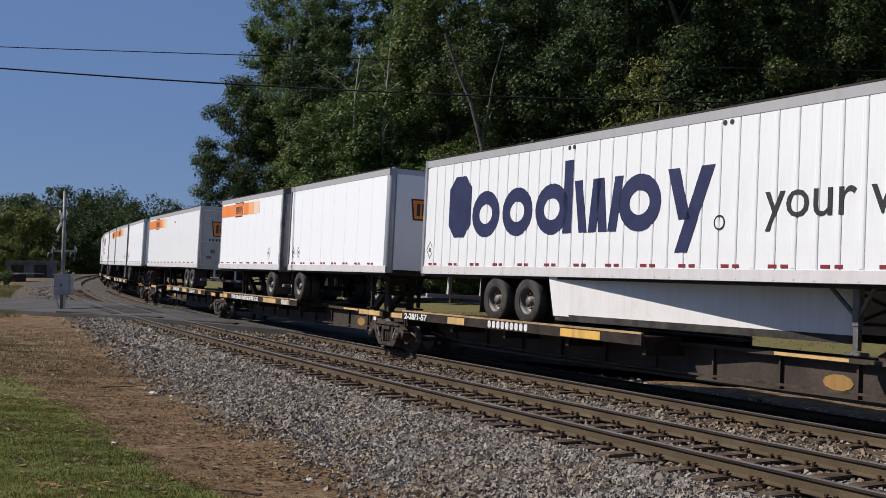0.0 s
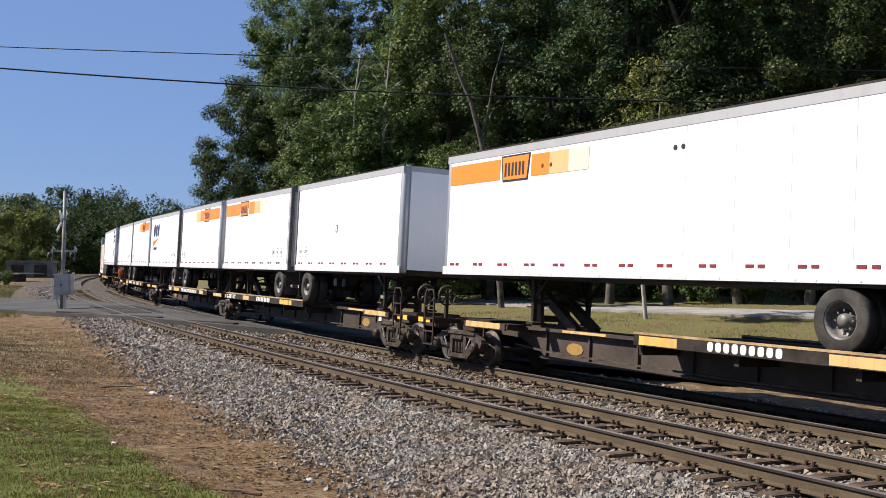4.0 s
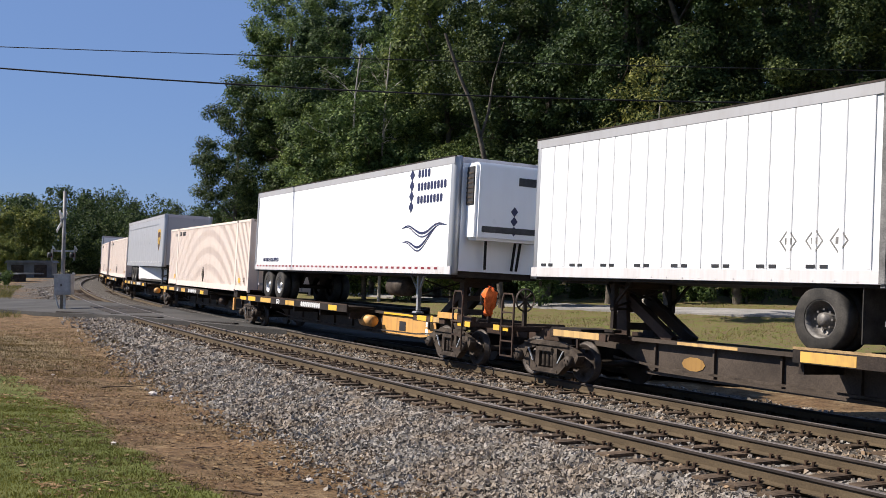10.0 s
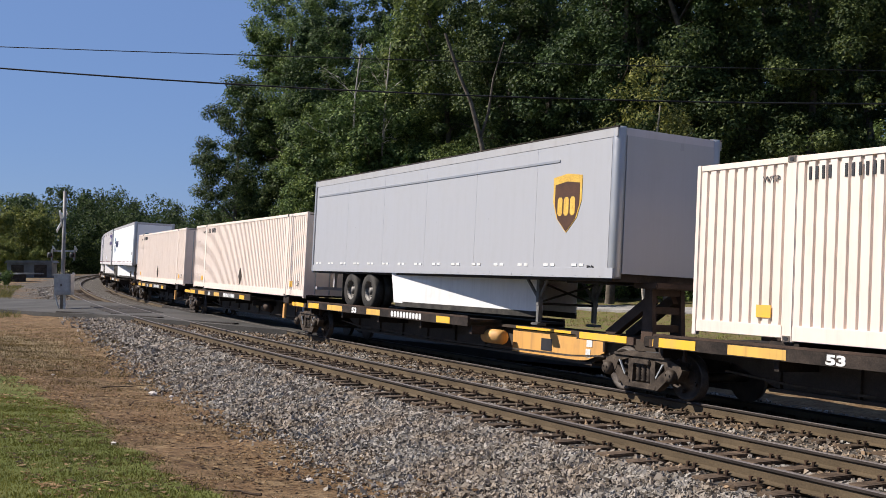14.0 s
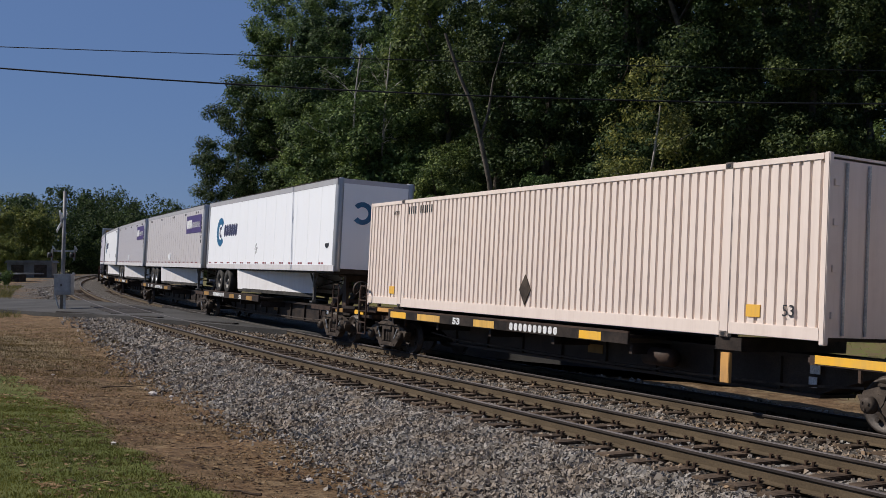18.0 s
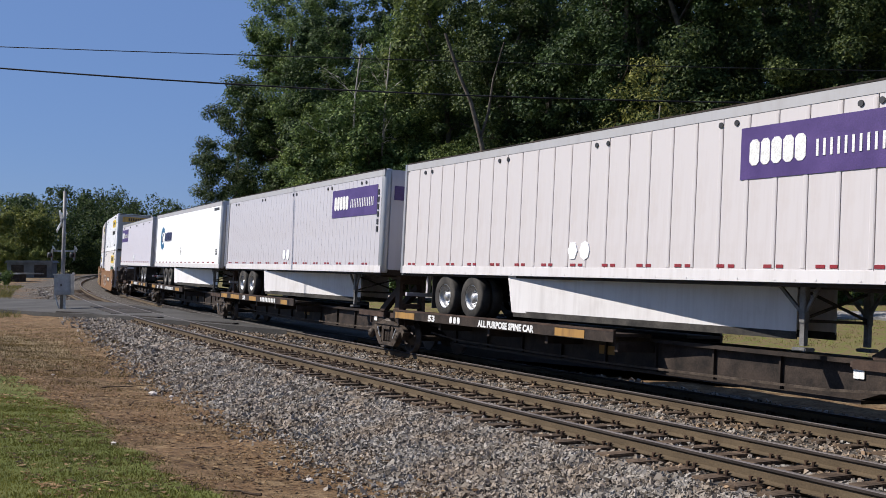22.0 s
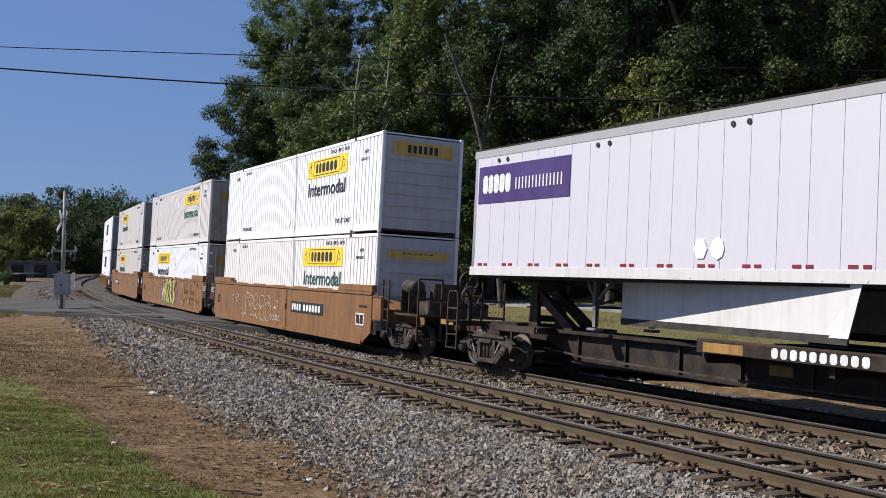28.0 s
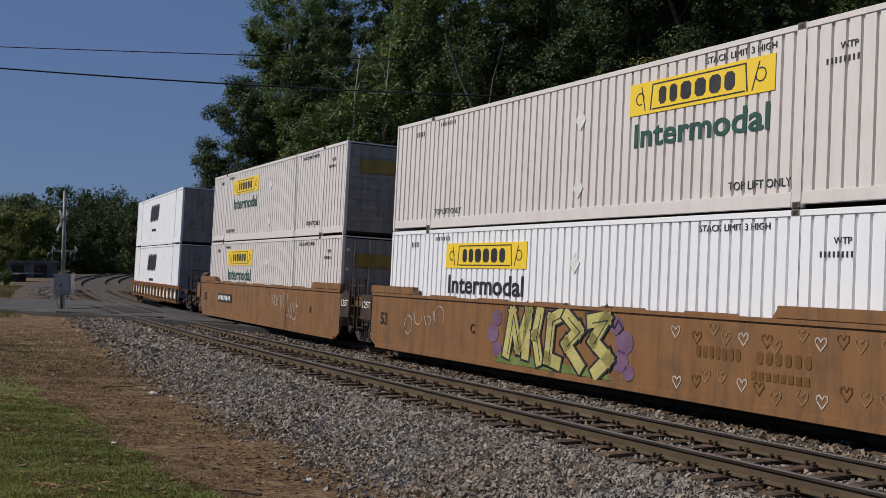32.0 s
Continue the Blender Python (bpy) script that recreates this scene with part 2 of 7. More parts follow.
M["blade_verge"] = leaf_material("rough_verge_grass", (0.07, 0.075, 0.022), (0.13, 0.125, 0.04), (0.22, 0.19, 0.07))
M["litter_leaf"] = leaf_material("fallen_leaves_and_chips", (0.028, 0.016, 0.010), (0.128, 0.076, 0.040), (0.320, 0.232, 0.152))


# ---- the line of the railway ----
P0Y, HEADING, BEND, BEND_STEP = 27.874, -1.0800, 0.00198, 4.0e-6
CANT, CANT_NEAR, NEAR_OFF, NEAR_RISE = 0.0523, 0.0324, -3.905, 0.174
_s = np.arange(-560.0, 420.01, 0.25)
_k = BEND + BEND_STEP * np.clip(_s, -150, 60)
_i0 = int(np.argmin(abs(_s)))
_th = np.cumsum(_k) * 0.25
_th += HEADING - _th[_i0]
_x = np.cumsum(np.cos(_th)) * 0.25
_y = np.cumsum(np.sin(_th)) * 0.25
_x -= _x[_i0]
_y += P0Y - _y[_i0]


def line_at(s):
    """Plan position and heading of the train's track, s metres along it."""
    return np.interp(s, _s, _x), np.interp(s, _s, _y), np.interp(s, _s, _th)


def rail_point(s, b, h, near=False):
    """A point b metres across (away from the lawn) and h above the rail tops of a track."""
    x, y, th = line_at(s)
    c = CANT_NEAR if near else CANT
    d = (NEAR_OFF if near else 0.0) + b * math.cos(c) + h * math.sin(c)
    return Vector((x - math.sin(th) * d, y + math.cos(th) * d, (NEAR_RISE if near else 0.0) + h * math.cos(c) - b * math.sin(c)))


def car_pose(s, half):
    """Pose of a car whose two bogie centres stand half a span before and behind s."""
    a, b = rail_point(s - half, 0, 0), rail_point(s + half, 0, 0)
    th = math.atan2(b.y - a.y, b.x - a.x)
    return Matrix.Translation((a + b) / 2) @ Euler((0, 0, th)).to_matrix().to_4x4() @ Euler((-CANT, 0, 0)).to_matrix().to_4x4()


SPEED_T = np.linspace(0, 32, 641)
_v = np.interp(SPEED_T, [0, 3, 6, 8, 10, 12, 14, 17, 19, 21, 23, 25, 28, 30, 32], [9.91, 10.04, 10.145, 10.26, 10.32, 10.36, 10.24, 9.89, 9.62, 9.46, 9.46, 9.37, 9.21, 9.12, 9.05])
_run = np.concatenate([[0], np.cumsum((_v[1:] + _v[:-1]) / 2 * 0.05)])


def run(t):
    """How far the train has gone after t seconds."""
    return float(np.interp(t, SPEED_T, _run))


# ---- mesh helpers ----
def box(bm, x0, x1, y0, y1, z0, z1, bevel=0.0):
    vs = [bm.verts.new(c) for c in ((x0, y0, z0), (x1, y0, z0), (x1, y1, z0), (x0, y1, z0), (x0, y0, z1), (x1, y0, z1), (x1, y1, z1), (x0, y1, z1))]
    fs = [bm.faces.new([vs[i] for i in f]) for f in ((3, 2, 1, 0), (4, 5, 6, 7), (0, 1, 5, 4), (1, 2, 6, 5), (2, 3, 7, 6), (3, 0, 4, 7))]
    if bevel:
        es = list({e for f in fs for e in f.edges})
        bmesh.ops.bevel(bm, geom=es, offset=bevel, segments=2, affect="EDGES", clamp_overlap=True)
    return vs


def bar(bm, a, b, w, h=None, up=(0, 0, 1)):
    """A square or flat bar from a to b."""
    a, b = Vector(a), Vector(b)
    d = (b - a).normalized()
    u = Vector(up)
    if abs(d.dot(u)) > 0.95:
        u = Vector((1, 0, 0))
    side = d.cross(u).normalized() * w / 2
    top = side.cross(d).normalized() * (h or w) / 2
    vs = [bm.verts.new(p + i * side + j * top) for p in (a, b) for i, j in ((-1, -1), (1, -1), (1, 1), (-1, 1))]
    for f in ((0, 1, 2, 3), (7, 6, 5, 4), (0, 4, 5, 1), (1, 5, 6, 2), (2, 6, 7, 3), (3, 7, 4, 0)):
        bm.faces.new([vs[i] for i in f])


def lathe(bm, profile, axis="Y", seg=24, centre=(0, 0, 0), caps=True):
    """Turns (along, radius) pairs round an axis."""
    rings = []
    c = Vector(centre)
    for a, r in profile:
        ring = []
        for i in range(seg):
            p = 2 * math.pi * i / seg
            u, v = r * math.cos(p), r * math.sin(p)
            q = (a, u, v) if axis == "X" else (u, a, v) if axis == "Y" else (u, v, a)
            ring.append(bm.verts.new(c + Vector(q)))
        rings.append(ring)
    for r0, r1 in zip(rings, rings[1:]):
        for i in range(seg):
            f = bm.faces.new((r0[i], r0[(i + 1) % seg], r1[(i + 1) % seg], r1[i]))
            f.smooth = True
    if caps:
        bm.faces.new(rings[0][::-1])
        bm.faces.new(rings[-1])


def prism(bm, pts, y0, y1):
    """A polygon of (x, z) pairs, drawn out from y0 to y1."""
    n = len(pts)
    a = [bm.verts.new((x, y0, z)) for x, z in pts]
    b = [bm.verts.new((x, y1, z)) for x, z in pts]
    bm.faces.new(a)
    bm.faces.new(b[::-1])
    for i in range(n):
        bm.faces.new((a[i], b[i], b[(i + 1) % n], a[(i + 1) % n]))


def prism_up(bm, pts, z0, z1):
    """A polygon of (x, y) pairs, drawn up from z0 to z1."""
    n = len(pts)
    a = [bm.verts.new((x, y, z0)) for x, y in pts]
    b = [bm.verts.new((x, y, z1)) for x, y in pts]
    bm.faces.new(a)
    bm.faces.new(b[::-1])
    for i in range(n):
        bm.faces.new((a[i], b[i], b[(i + 1) % n], a[(i + 1) % n]))


def finish(bm, name, material, smooth=False):
    bmesh.ops.recalc_face_normals(bm, faces=bm.faces)
    me = bpy.data.meshes.new(name)
    bm.to_mesh(me)
    bm.free()
    if smooth:
        for p in me.polygons:
            p.use_smooth = True
    me.materials.append(M[material])
    return me


def part(name, bm, material, parent, label="", m=None):
    """Links a bmesh, or a mesh made before, as one object under its thing."""
    me = bm if isinstance(bm, bpy.types.Mesh) else finish(bm, name, material)
    ob = new(name, me)
    ob.parent = parent
    if m is not None:
        ob.matrix_basis = m
    if label:
        tagged(ob, label)
    return ob


def thing(name, label, category, group="", kind="", m=None):
    ob = new(name)
    ob.empty_display_size = 0.2
    if m is not None:
        ob.matrix_basis = m
    return tagged(ob, label, category, group, kind)


def flat(name, polys, material, parent, y, depth=0.006, label=""):
    """Flat paint or sheet on the near side: polygons of (x, z) standing proud of the plane y."""
    if len(polys) > 1 and name not in ONE_SHAPE:
        first = None
        for p in polys:
            ob = flat(name, [p], material, parent, y, depth, "" if first else label)
            first = first or ob
        return first
    bm = bmesh.new()
    for p in polys:
        prism(bm, p, y - depth, y + 0.01)
    return part(name, bm, material, parent, label)


ONE_SHAPE = ("name_hoop", "heart", "ring_emblem", "wave_emblem", "sign_frame", "sign_scroll", "placard_holder", "chalk_scrawl", "orange_swoosh", "sprayed_outline", "sprayed_shape", "sprayed_slit")


def rect(x, z, w, h, lean=0.0):
    return [(x, z), (x + w, z), (x + w + lean, z + h), (x + lean, z + h)]


def disc(x, z, rx, rz=None, n=18):
    rz = rz or rx
    return [(x + rx * math.cos(2 * math.pi * i / n), z + rz * math.sin(2 * math.pi * i / n)) for i in range(n)]


def arc_band(x, z, r0, r1, a0, a1, n=14):
    """Quads of a ring from angle a0 to a1 in degrees."""
    out = []
    for i in range(n):
        p, q = (radians(a0 + (a1 - a0) * k / n) for k in (i, i + 1))
        out.append([(x + r * math.cos(a), z + r * math.sin(a)) for r, a in ((r0, p), (r1, p), (r1, q), (r0, q))])
    return out


def slabs(x, z, widths, h, gap=0.06, lean=0.0, cut=True):
    """A row of plain slabs with clipped corners, in place of a painted name."""
    out = []
    for w in widths:
        if cut and w > 0.09:
            c = min(0.28 * w, 0.2 * h)
            pts = ((c, 0), (w - c, 0), (w, c), (w, h - c), (w - c, h), (c, h), (0, h - c), (0, c))
            out.append([(x + a + b / h * lean, z + b) for a, b in pts])
        else:
            out.append(rect(x, z, w, h, lean))
        x += w + gap
    return out


def hoop(x, z, rx, rz, t, n=22):
    """Quads of an upright oval band, t metres broad."""
    out = []
    for i in range(n):
        p, q = 2 * math.pi * i / n, 2 * math.pi * (i + 1) / n
        out.append([(x + (rx - d) * math.cos(a), z + (rz - d) * math.sin(a)) for d, a in ((t, p), (0, p), (0, q), (t, q))])
    return out


def words(name, text, size, material, parent, x, z, y, label="", bold=0.0, turn=0.0, width=None):
    """Lettering with the built-in font, read from the near side."""
    cu = bpy.data.curves.new(name, "FONT")
    cu.body, cu.size, cu.extrude, cu.offset, cu.resolution_u = text, size, 0.003, bold, 3
    tmp = new("lettering", cu)
    dg = bpy.context.evaluated_depsgraph_get()
    dg.update()
    me = bpy.data.meshes.new_from_object(tmp.evaluated_get(dg))
    bpy.data.objects.remove(tmp)
    bpy.data.curves.remove(cu)
    me.materials.clear()
    me.materials.append(M[material])
    xs = [v.co.x for v in me.vertices]
    sx = width / (max(xs) - min(xs)) if width and xs else 1.0
    m = pose(x, y - 0.006, z, 90, 0, 0) @ pose(0, 0, 0, 0, 0, turn) @ Matrix.Diagonal((sx, 1, 1, 1))
    me.transform(m)
    return part(name, me, material, parent, label)


def stuff_mesh(name, verts, faces, material):
    """One mesh from arrays of points and of equal-sided faces."""
    me = bpy.data.meshes.new(name)
    nv, nf, k = len(verts), len(faces), faces.shape[1]
    me.vertices.add(nv)
    me.vertices.foreach_set("co", np.ascontiguousarray(verts, dtype=np.float32).ravel())
    me.loops.add(nf * k)
    me.loops.foreach_set("vertex_index", np.ascontiguousarray(faces, dtype=np.int32).ravel())
    me.polygons.add(nf)
    me.polygons.foreach_set("loop_start", np.arange(0, nf * k, k, dtype=np.int32))
    me.polygons.foreach_set("loop_total", np.full(nf, k, dtype=np.int32))
    me.materials.append(M[material])
    me.update(calc_edges=True)
    me.shade_flat()
    return me


# ---- ground ----
KNOT_B = [-90, -40, -20, -14, -11, -9, -7.4, -5.5, -5.2, -3.9, -2.6, -1.3, 0, 1.3, 1.7, 3.5, 6, 25, 45, 70, 120]
KNOT_Z = [1.2, 0.9, 0.6, 0.4, -0.05, -0.32, -0.42, -0.03, -0.012, -0.052, -0.122, -0.155, -0.235, -0.3, -0.33, -0.75, -0.8, -0.6, 0.3, 2.5, 4]
KNOT_FAR = [-0.1, -0.1, -0.1, -0.1, -0.1, -0.1, -0.08, -0.01, 0.015, -0.015, -0.09, -0.12, -0.2, -0.27, -0.31, -0.45, -0.5, -0.5, 0.3, 2.5, 4]


def across(x, y):
    """Along and across the railway, for arrays of plan positions."""
    x, y = np.atleast_1d(x).astype(float), np.atleast_1d(y).astype(float)
    s, b = np.empty_like(x), np.empty_like(x)
    cx, cy, ct, cs = _x[::4], _y[::4], _th[::4], _s[::4]
    for i in range(0, len(x), 4000):
        xs, ys = x[i:i + 4000, None], y[i:i + 4000, None]
        j = ((cx - xs) ** 2 + (cy - ys) ** 2).argmin(1)
        along = (x[i:i + 4000] - cx[j]) * np.cos(ct[j]) + (y[i:i + 4000] - cy[j]) * np.sin(ct[j])
        s[i:i + 4000] = cs[j] + along
        b[i:i + 4000] = -(x[i:i + 4000] - cx[j]) * np.sin(ct[j]) + (y[i:i + 4000] - cy[j]) * np.cos(ct[j])
    return s, b


def level(x, y):
    """Height of the ground, with its place along and across the railway."""
    s, b = across(x, y)
    w = np.clip((-s - 2) / 22, 0, 1)
    w = w * w * (3 - 2 * w)
    return (1 - w) * np.interp(b, KNOT_B, KNOT_Z) + w * np.interp(b, KNOT_B, KNOT_FAR), s, b


def ripple(x, y, scale, amp):
    return amp * (np.sin(x * scale + 1.3) * np.cos(y * scale * 0.83 + 0.4) + 0.6 * np.sin(x * scale * 2.3 - y * scale * 1.7) + 0.4 * np.cos(x * scale * 4.1 + y * scale * 3.3)) / 2


LAWN_S = [-60, -14, -4, 2, 7, 13, 24, 40]
LAWN_B = [-16, -13, -10.8, -10.15, -9.9, -9.98, -9.85, -9.6]


def ground_material():
    m, nt, b = nodes_of("ground_of_grass_dirt_and_stones", 0.95)

    def zone(name):
        a = nt.nodes.new("ShaderNodeAttribute")
        a.attribute_name = name
        return a.outputs["Fac"]

    fine, mid, big = noise_node(nt, 30.0, 4.0), noise_node(nt, 3.0, 5.0), noise_node(nt, 0.7, 5.0)
    clod = noise_node(nt, 11.0, 4.0, rough=0.7)
    dirt = ramp(nt, mid, [(0.28, (0.053, 0.031, 0.015)), (0.5, (0.133, 0.086, 0.043)), (0.74, (0.242, 0.174, 0.099))])
    dirt = blend(nt, ramp(nt, big, [(0.42, (0, 0, 0)), (0.7, (0.7, 0.7, 0.7))]), dirt, (0.15, 0.088, 0.044))
    dirt = blend(nt, 1.0, dirt, ramp(nt, clod, [(0.36, (0.45, 0.4, 0.36)), (0.48, (1.0, 1.0, 1.0)), (0.68, (1.25, 1.2, 1.12))]), "MULTIPLY")
    green = ramp(nt, mid, [(0.3, (0.075, 0.090, 0.017)), (0.7, (0.128, 0.142, 0.033))])
    green = blend(nt, ramp(nt, big, [(0.5, (0, 0, 0)), (0.75, (0.6, 0.6, 0.6))]), green, (0.15, 0.125, 0.05))
    dry = ramp(nt, mid, [(0.3, (0.110, 0.075, 0.038)), (0.7, (0.209, 0.157, 0.087))])
    vor = nt.nodes.new("ShaderNodeTexVoronoi")
    vor.inputs["Scale"].default_value = 16.0
    co = nt.nodes.new("ShaderNodeTexCoord")
    nt.links.new(co.outputs["Object"], vor.inputs["Vector"])
    sep = nt.nodes.new("ShaderNodeSeparateColor")
    nt.links.new(vor.outputs["Color"], sep.inputs[0])
    stone = ramp(nt, sep.outputs[0], [(0.0, (0.045, 0.039, 0.032)), (0.5, (0.116, 0.102, 0.086)), (1.0, (0.225, 0.203, 0.180))])
    gaps = ramp(nt, vor.outputs["Distance"], [(0.2, (1, 1, 1)), (0.75, (0.3, 0.28, 0.26))])
    stone = blend(nt, 1.0, stone, gaps, "MULTIPLY")

    def soft(name):
        add = nt.nodes.new("ShaderNodeMath")
        add.operation = "ADD"
        nt.links.new(zone(name), add.inputs[0])
        nt.links.new(mid, add.inputs[1])
        return ramp(nt, add.outputs[0], [(0.86, (0, 0, 0)), (1.12, (1, 1, 1))])

    col = blend(nt, soft("dry"), dirt, dry)
    col = blend(nt, soft("lawn"), col, green)
    col = blend(nt, soft("ballast"), col, stone)
    col = blend(nt, 1.0, col, ramp(nt, fine, [(0.3, (0.7, 0.7, 0.7)), (0.72, (1.25, 1.25, 1.25))]), "MULTIPLY")
    nt.links.new(col, b.inputs["Base Color"])
    bump(nt, b, clod, 0.8, 0.05)
    return m


M["ground"] = ground_material()


def axis(near, far_lo, far_hi, lo, hi, step):
    a = list(np.arange(lo, hi, step))
    d, v = step, hi
    while v < far_hi:
        a.append(v)
        d *= 1.12
        v += d
    a.append(far_hi)
    d, v = step, lo
    front = []
    while v > far_lo:
        d *= 1.12
        v -= d
        front.append(max(v, far_lo))
    return np.array(front[::-1] + a)


def build_ground():
    ax, ay = axis(0, -1500, 1500, -24, 26, 0.3), axis(0, -900, 2500, 2, 70, 0.3)
    gx, gy = np.meshgrid(ax, ay)
    x, y = gx.ravel(), gy.ravel()
    z, s, b = level(x, y)
    off = (b < -7.6) | (b > 5)
    z = z + np.where(off, ripple(x, y, 1.1, 0.05) + ripple(x, y, 4.2, 0.02), ripple(x, y, 5.0, 0.012))
    nx, ny = len(ax), len(ay)
    i = np.arange(nx * ny).reshape(ny, nx)
    quads = np.stack([i[:-1, :-1], i[:-1, 1:], i[1:, 1:], i[1:, :-1]], -1).reshape(-1, 4)
    me = stuff_mesh("ground", np.stack([x, y, z], 1), quads, "ground")
    me.shade_smooth()
    wob = ripple(x, y, 0.9, 0.5) + ripple(x, y, 3.1, 0.3)
    edge = np.interp(s, [-60, -24, -10, 5, 20], [-6.6, -6.2, -6.8, -7.6, -7.9])
    ballast = np.clip((b - edge + wob * 0.5) / 0.5, 0, 1) * np.clip((5.5 - b + wob) / 1.5, 0, 1)
    lawn = np.clip((np.interp(s, LAWN_S, LAWN_B) - b + wob * 0.8) / 0.9, 0, 1) * (s > -30)
    lawn = np.maximum(lawn, np.clip((b - 7 + wob * 2) / 3, 0, 0.42))
    dry = np.clip(1 - np.hypot((s + 9) / 11, (b + 11) / 4.5) + wob * 0.25, 0, 1)
    dry = np.maximum(dry, np.clip((b - 6 + wob) / 2, 0, 0.75))
    ballast = np.maximum(ballast, np.clip((-30 - s) / 8, 0, 1) * (0.5 + wob * 0.35) * (b < -5) * (b > -11))
    past = np.clip((-31 - s) / 4, 0, 1) * np.clip((-10 - b) / 3, 0, 1)
    lawn = np.maximum(lawn, past * (0.42 + wob * 0.5))
    dry = np.maximum(dry, past * 0.8)
    for name, val in (("ballast", ballast), ("lawn", lawn), ("dry", dry)):
        me.attributes.new(name, "FLOAT", "POINT").data.foreach_set("value", val.astype(np.float32))
    tagged(new("ground", me), "trackside ground of lawn, bare earth and grey ballast", "ground", kind="structure")


build_ground()


def scatter(rng, n, s0, s1, b0, b1):
    """Random places along and across the railway, with the ground's height there."""
    s, b = rng.uniform(s0, s1, n), rng.uniform(b0, b1, n)
    x, y, th = line_at(s)
    px, py = x - np.sin(th) * b, y + np.cos(th) * b
    w = np.clip((-s - 2) / 22, 0, 1)
    w = w * w * (3 - 2 * w)
    z = (1 - w) * np.interp(b, KNOT_B, KNOT_Z) + w * np.interp(b, KNOT_B, KNOT_FAR)
    return px, py, z, s, b


CHIP = np.array([(-1, -0.8, -0.6), (1, -0.8, -0.6), (0, 1, -0.6), (-0.9, -0.7, 0.6), (0.9, -0.6, 0.6), (0.1, 0.8, 0.6)], float)
CHIP_F = np.array([(3, 4, 5), (0, 1, 4), (0, 4, 3), (1, 2, 5), (1, 5, 4), (2, 0, 3), (2, 3, 5), (2, 1, 0)])


def turns(rng, n):
    q = rng.normal(size=(n, 4))
    q /= np.linalg.norm(q, axis=1)[:, None]
    w, x, y, z = q.T
    return np.stack([1 - 2 * (y * y + z * z), 2 * (x * y - w * z), 2 * (x * z + w * y), 2 * (x * y + w * z), 1 - 2 * (x * x + z * z), 2 * (y * z - w * x),
                     2 * (x * z - w * y), 2 * (y * z + w * x), 1 - 2 * (x * x + y * y)], -1).reshape(n, 3, 3)


def stones(name, label, seed, fields, material="stone"):
    """Broken stones lying on the ground: (count, s0, s1, b0, b1, size) for each field."""
    rng = np.random.default_rng(seed)
    vs, fs, base = [], [], 0
    for n, s0, s1, b0, b1, size in fields:
        x, y, z, s, b = scatter(rng, n, s0, s1, b0, b1)
        keep = rng.random(n) < np.clip((b - np.interp(s, [-60, -24, -10, 5, 20], [-6.6, -6.2, -6.8, -7.6, -7.9]) + rng.normal(0, 0.55, n)) / 0.8, 0, 1)
        on_tie = (np.abs((s + 70.27) % 0.533 - 0.27) < 0.13) & (((b > -5.22) & (b < -2.6)) | ((b > -1.32) & (b < 1.32)))
        keep &= ~on_tie | (rng.random(n) < 0.55)
        keep &= (s > -22.5) | (b < -5.0)
        x, y, z = x[keep], y[keep], z[keep]
        n = len(x)
        r = size * rng.uniform(0.4, 1.45, n)
        shape = CHIP[None] * rng.uniform(0.55, 1.35, (n, 6, 3)) * (r / 2)[:, None, None] * rng.uniform(0.55, 1.3, (n, 1, 3))
        v = np.einsum("nij,nkj->nki", turns(rng, n), shape)
        v += np.stack([x, y, z + r * rng.uniform(-0.05, 0.3, n)], 1)[:, None]
        vs.append(v.reshape(-1, 3))
        fs.append((CHIP_F[None] + (np.arange(n) * 6)[:, None, None] + base).reshape(-1, 3))
        base += n * 6
    tagged(new(name, stuff_mesh(name, np.concatenate(vs), np.concatenate(fs), material)), label, "gravel", kind="stuff")


stones("ballast_stones", "loose grey crushed stone ballast along the tracks", 5,
       [(78000, 8, 24, -8.6, -5.25, 0.056), (36000, -6, 8, -8.4, -5.25, 0.068), (16000, -24, -6, -7.6, -5.2, 0.095), (3000, -8, 22, 2.2, 5.0, 0.09), (5000, -80, -33, -8.5, -5.0, 0.13)])
stones("track_ballast", "rust-stained crushed stone between the ties", 6,
       [(34000, -4, 24, -5.25, 2.4, 0.058), (13000, -24, -4, -5.2, 2.4, 0.08)], "stone_rusty")


def blades(name, label, seed, material, fields):
    """Grass blades: (count, s0, s1, b0, b1, height, test) for each field."""
    rng = np.random.default_rng(seed)
    vs = []
    for n, s0, s1, b0, b1, h, test in fields:
        x, y, z, s, b = scatter(rng, n, s0, s1, b0, b1)
        keep = test(s, b, x, y) > rng.random(n)
        x, y, z = x[keep], y[keep], z[keep] + ripple(x[keep], y[keep], 1.1, 0.05)
        n = len(x)
        a, hh = rng.uniform(0, 2 * np.pi, n), h * rng.uniform(0.5, 1.4, n)
        wx, wy = np.cos(a) * 0.006 * (1 + h * 6), np.sin(a) * 0.006 * (1 + h * 6)
        lx, ly = rng.normal(0, 0.5, n) * hh, rng.normal(0, 0.5, n) * hh
        vs.append(np.stack([np.stack([x - wx, y - wy, z - 0.01], 1), np.stack([x + wx, y + wy, z - 0.01], 1), np.stack([x + lx, y + ly, z + hh], 1)], 1).reshape(-1, 3))
    v = np.concatenate(vs)
    tagged(new(name, stuff_mesh(name, v, np.arange(len(v)).reshape(-1, 3), material)), label, "grass", kind="stuff")


def lawn_test(s, b, x, y):
    return np.clip((np.interp(s, LAWN_S, LAWN_B) - b + ripple(x, y, 0.9, 0.4)) / 0.8, 0, 1)


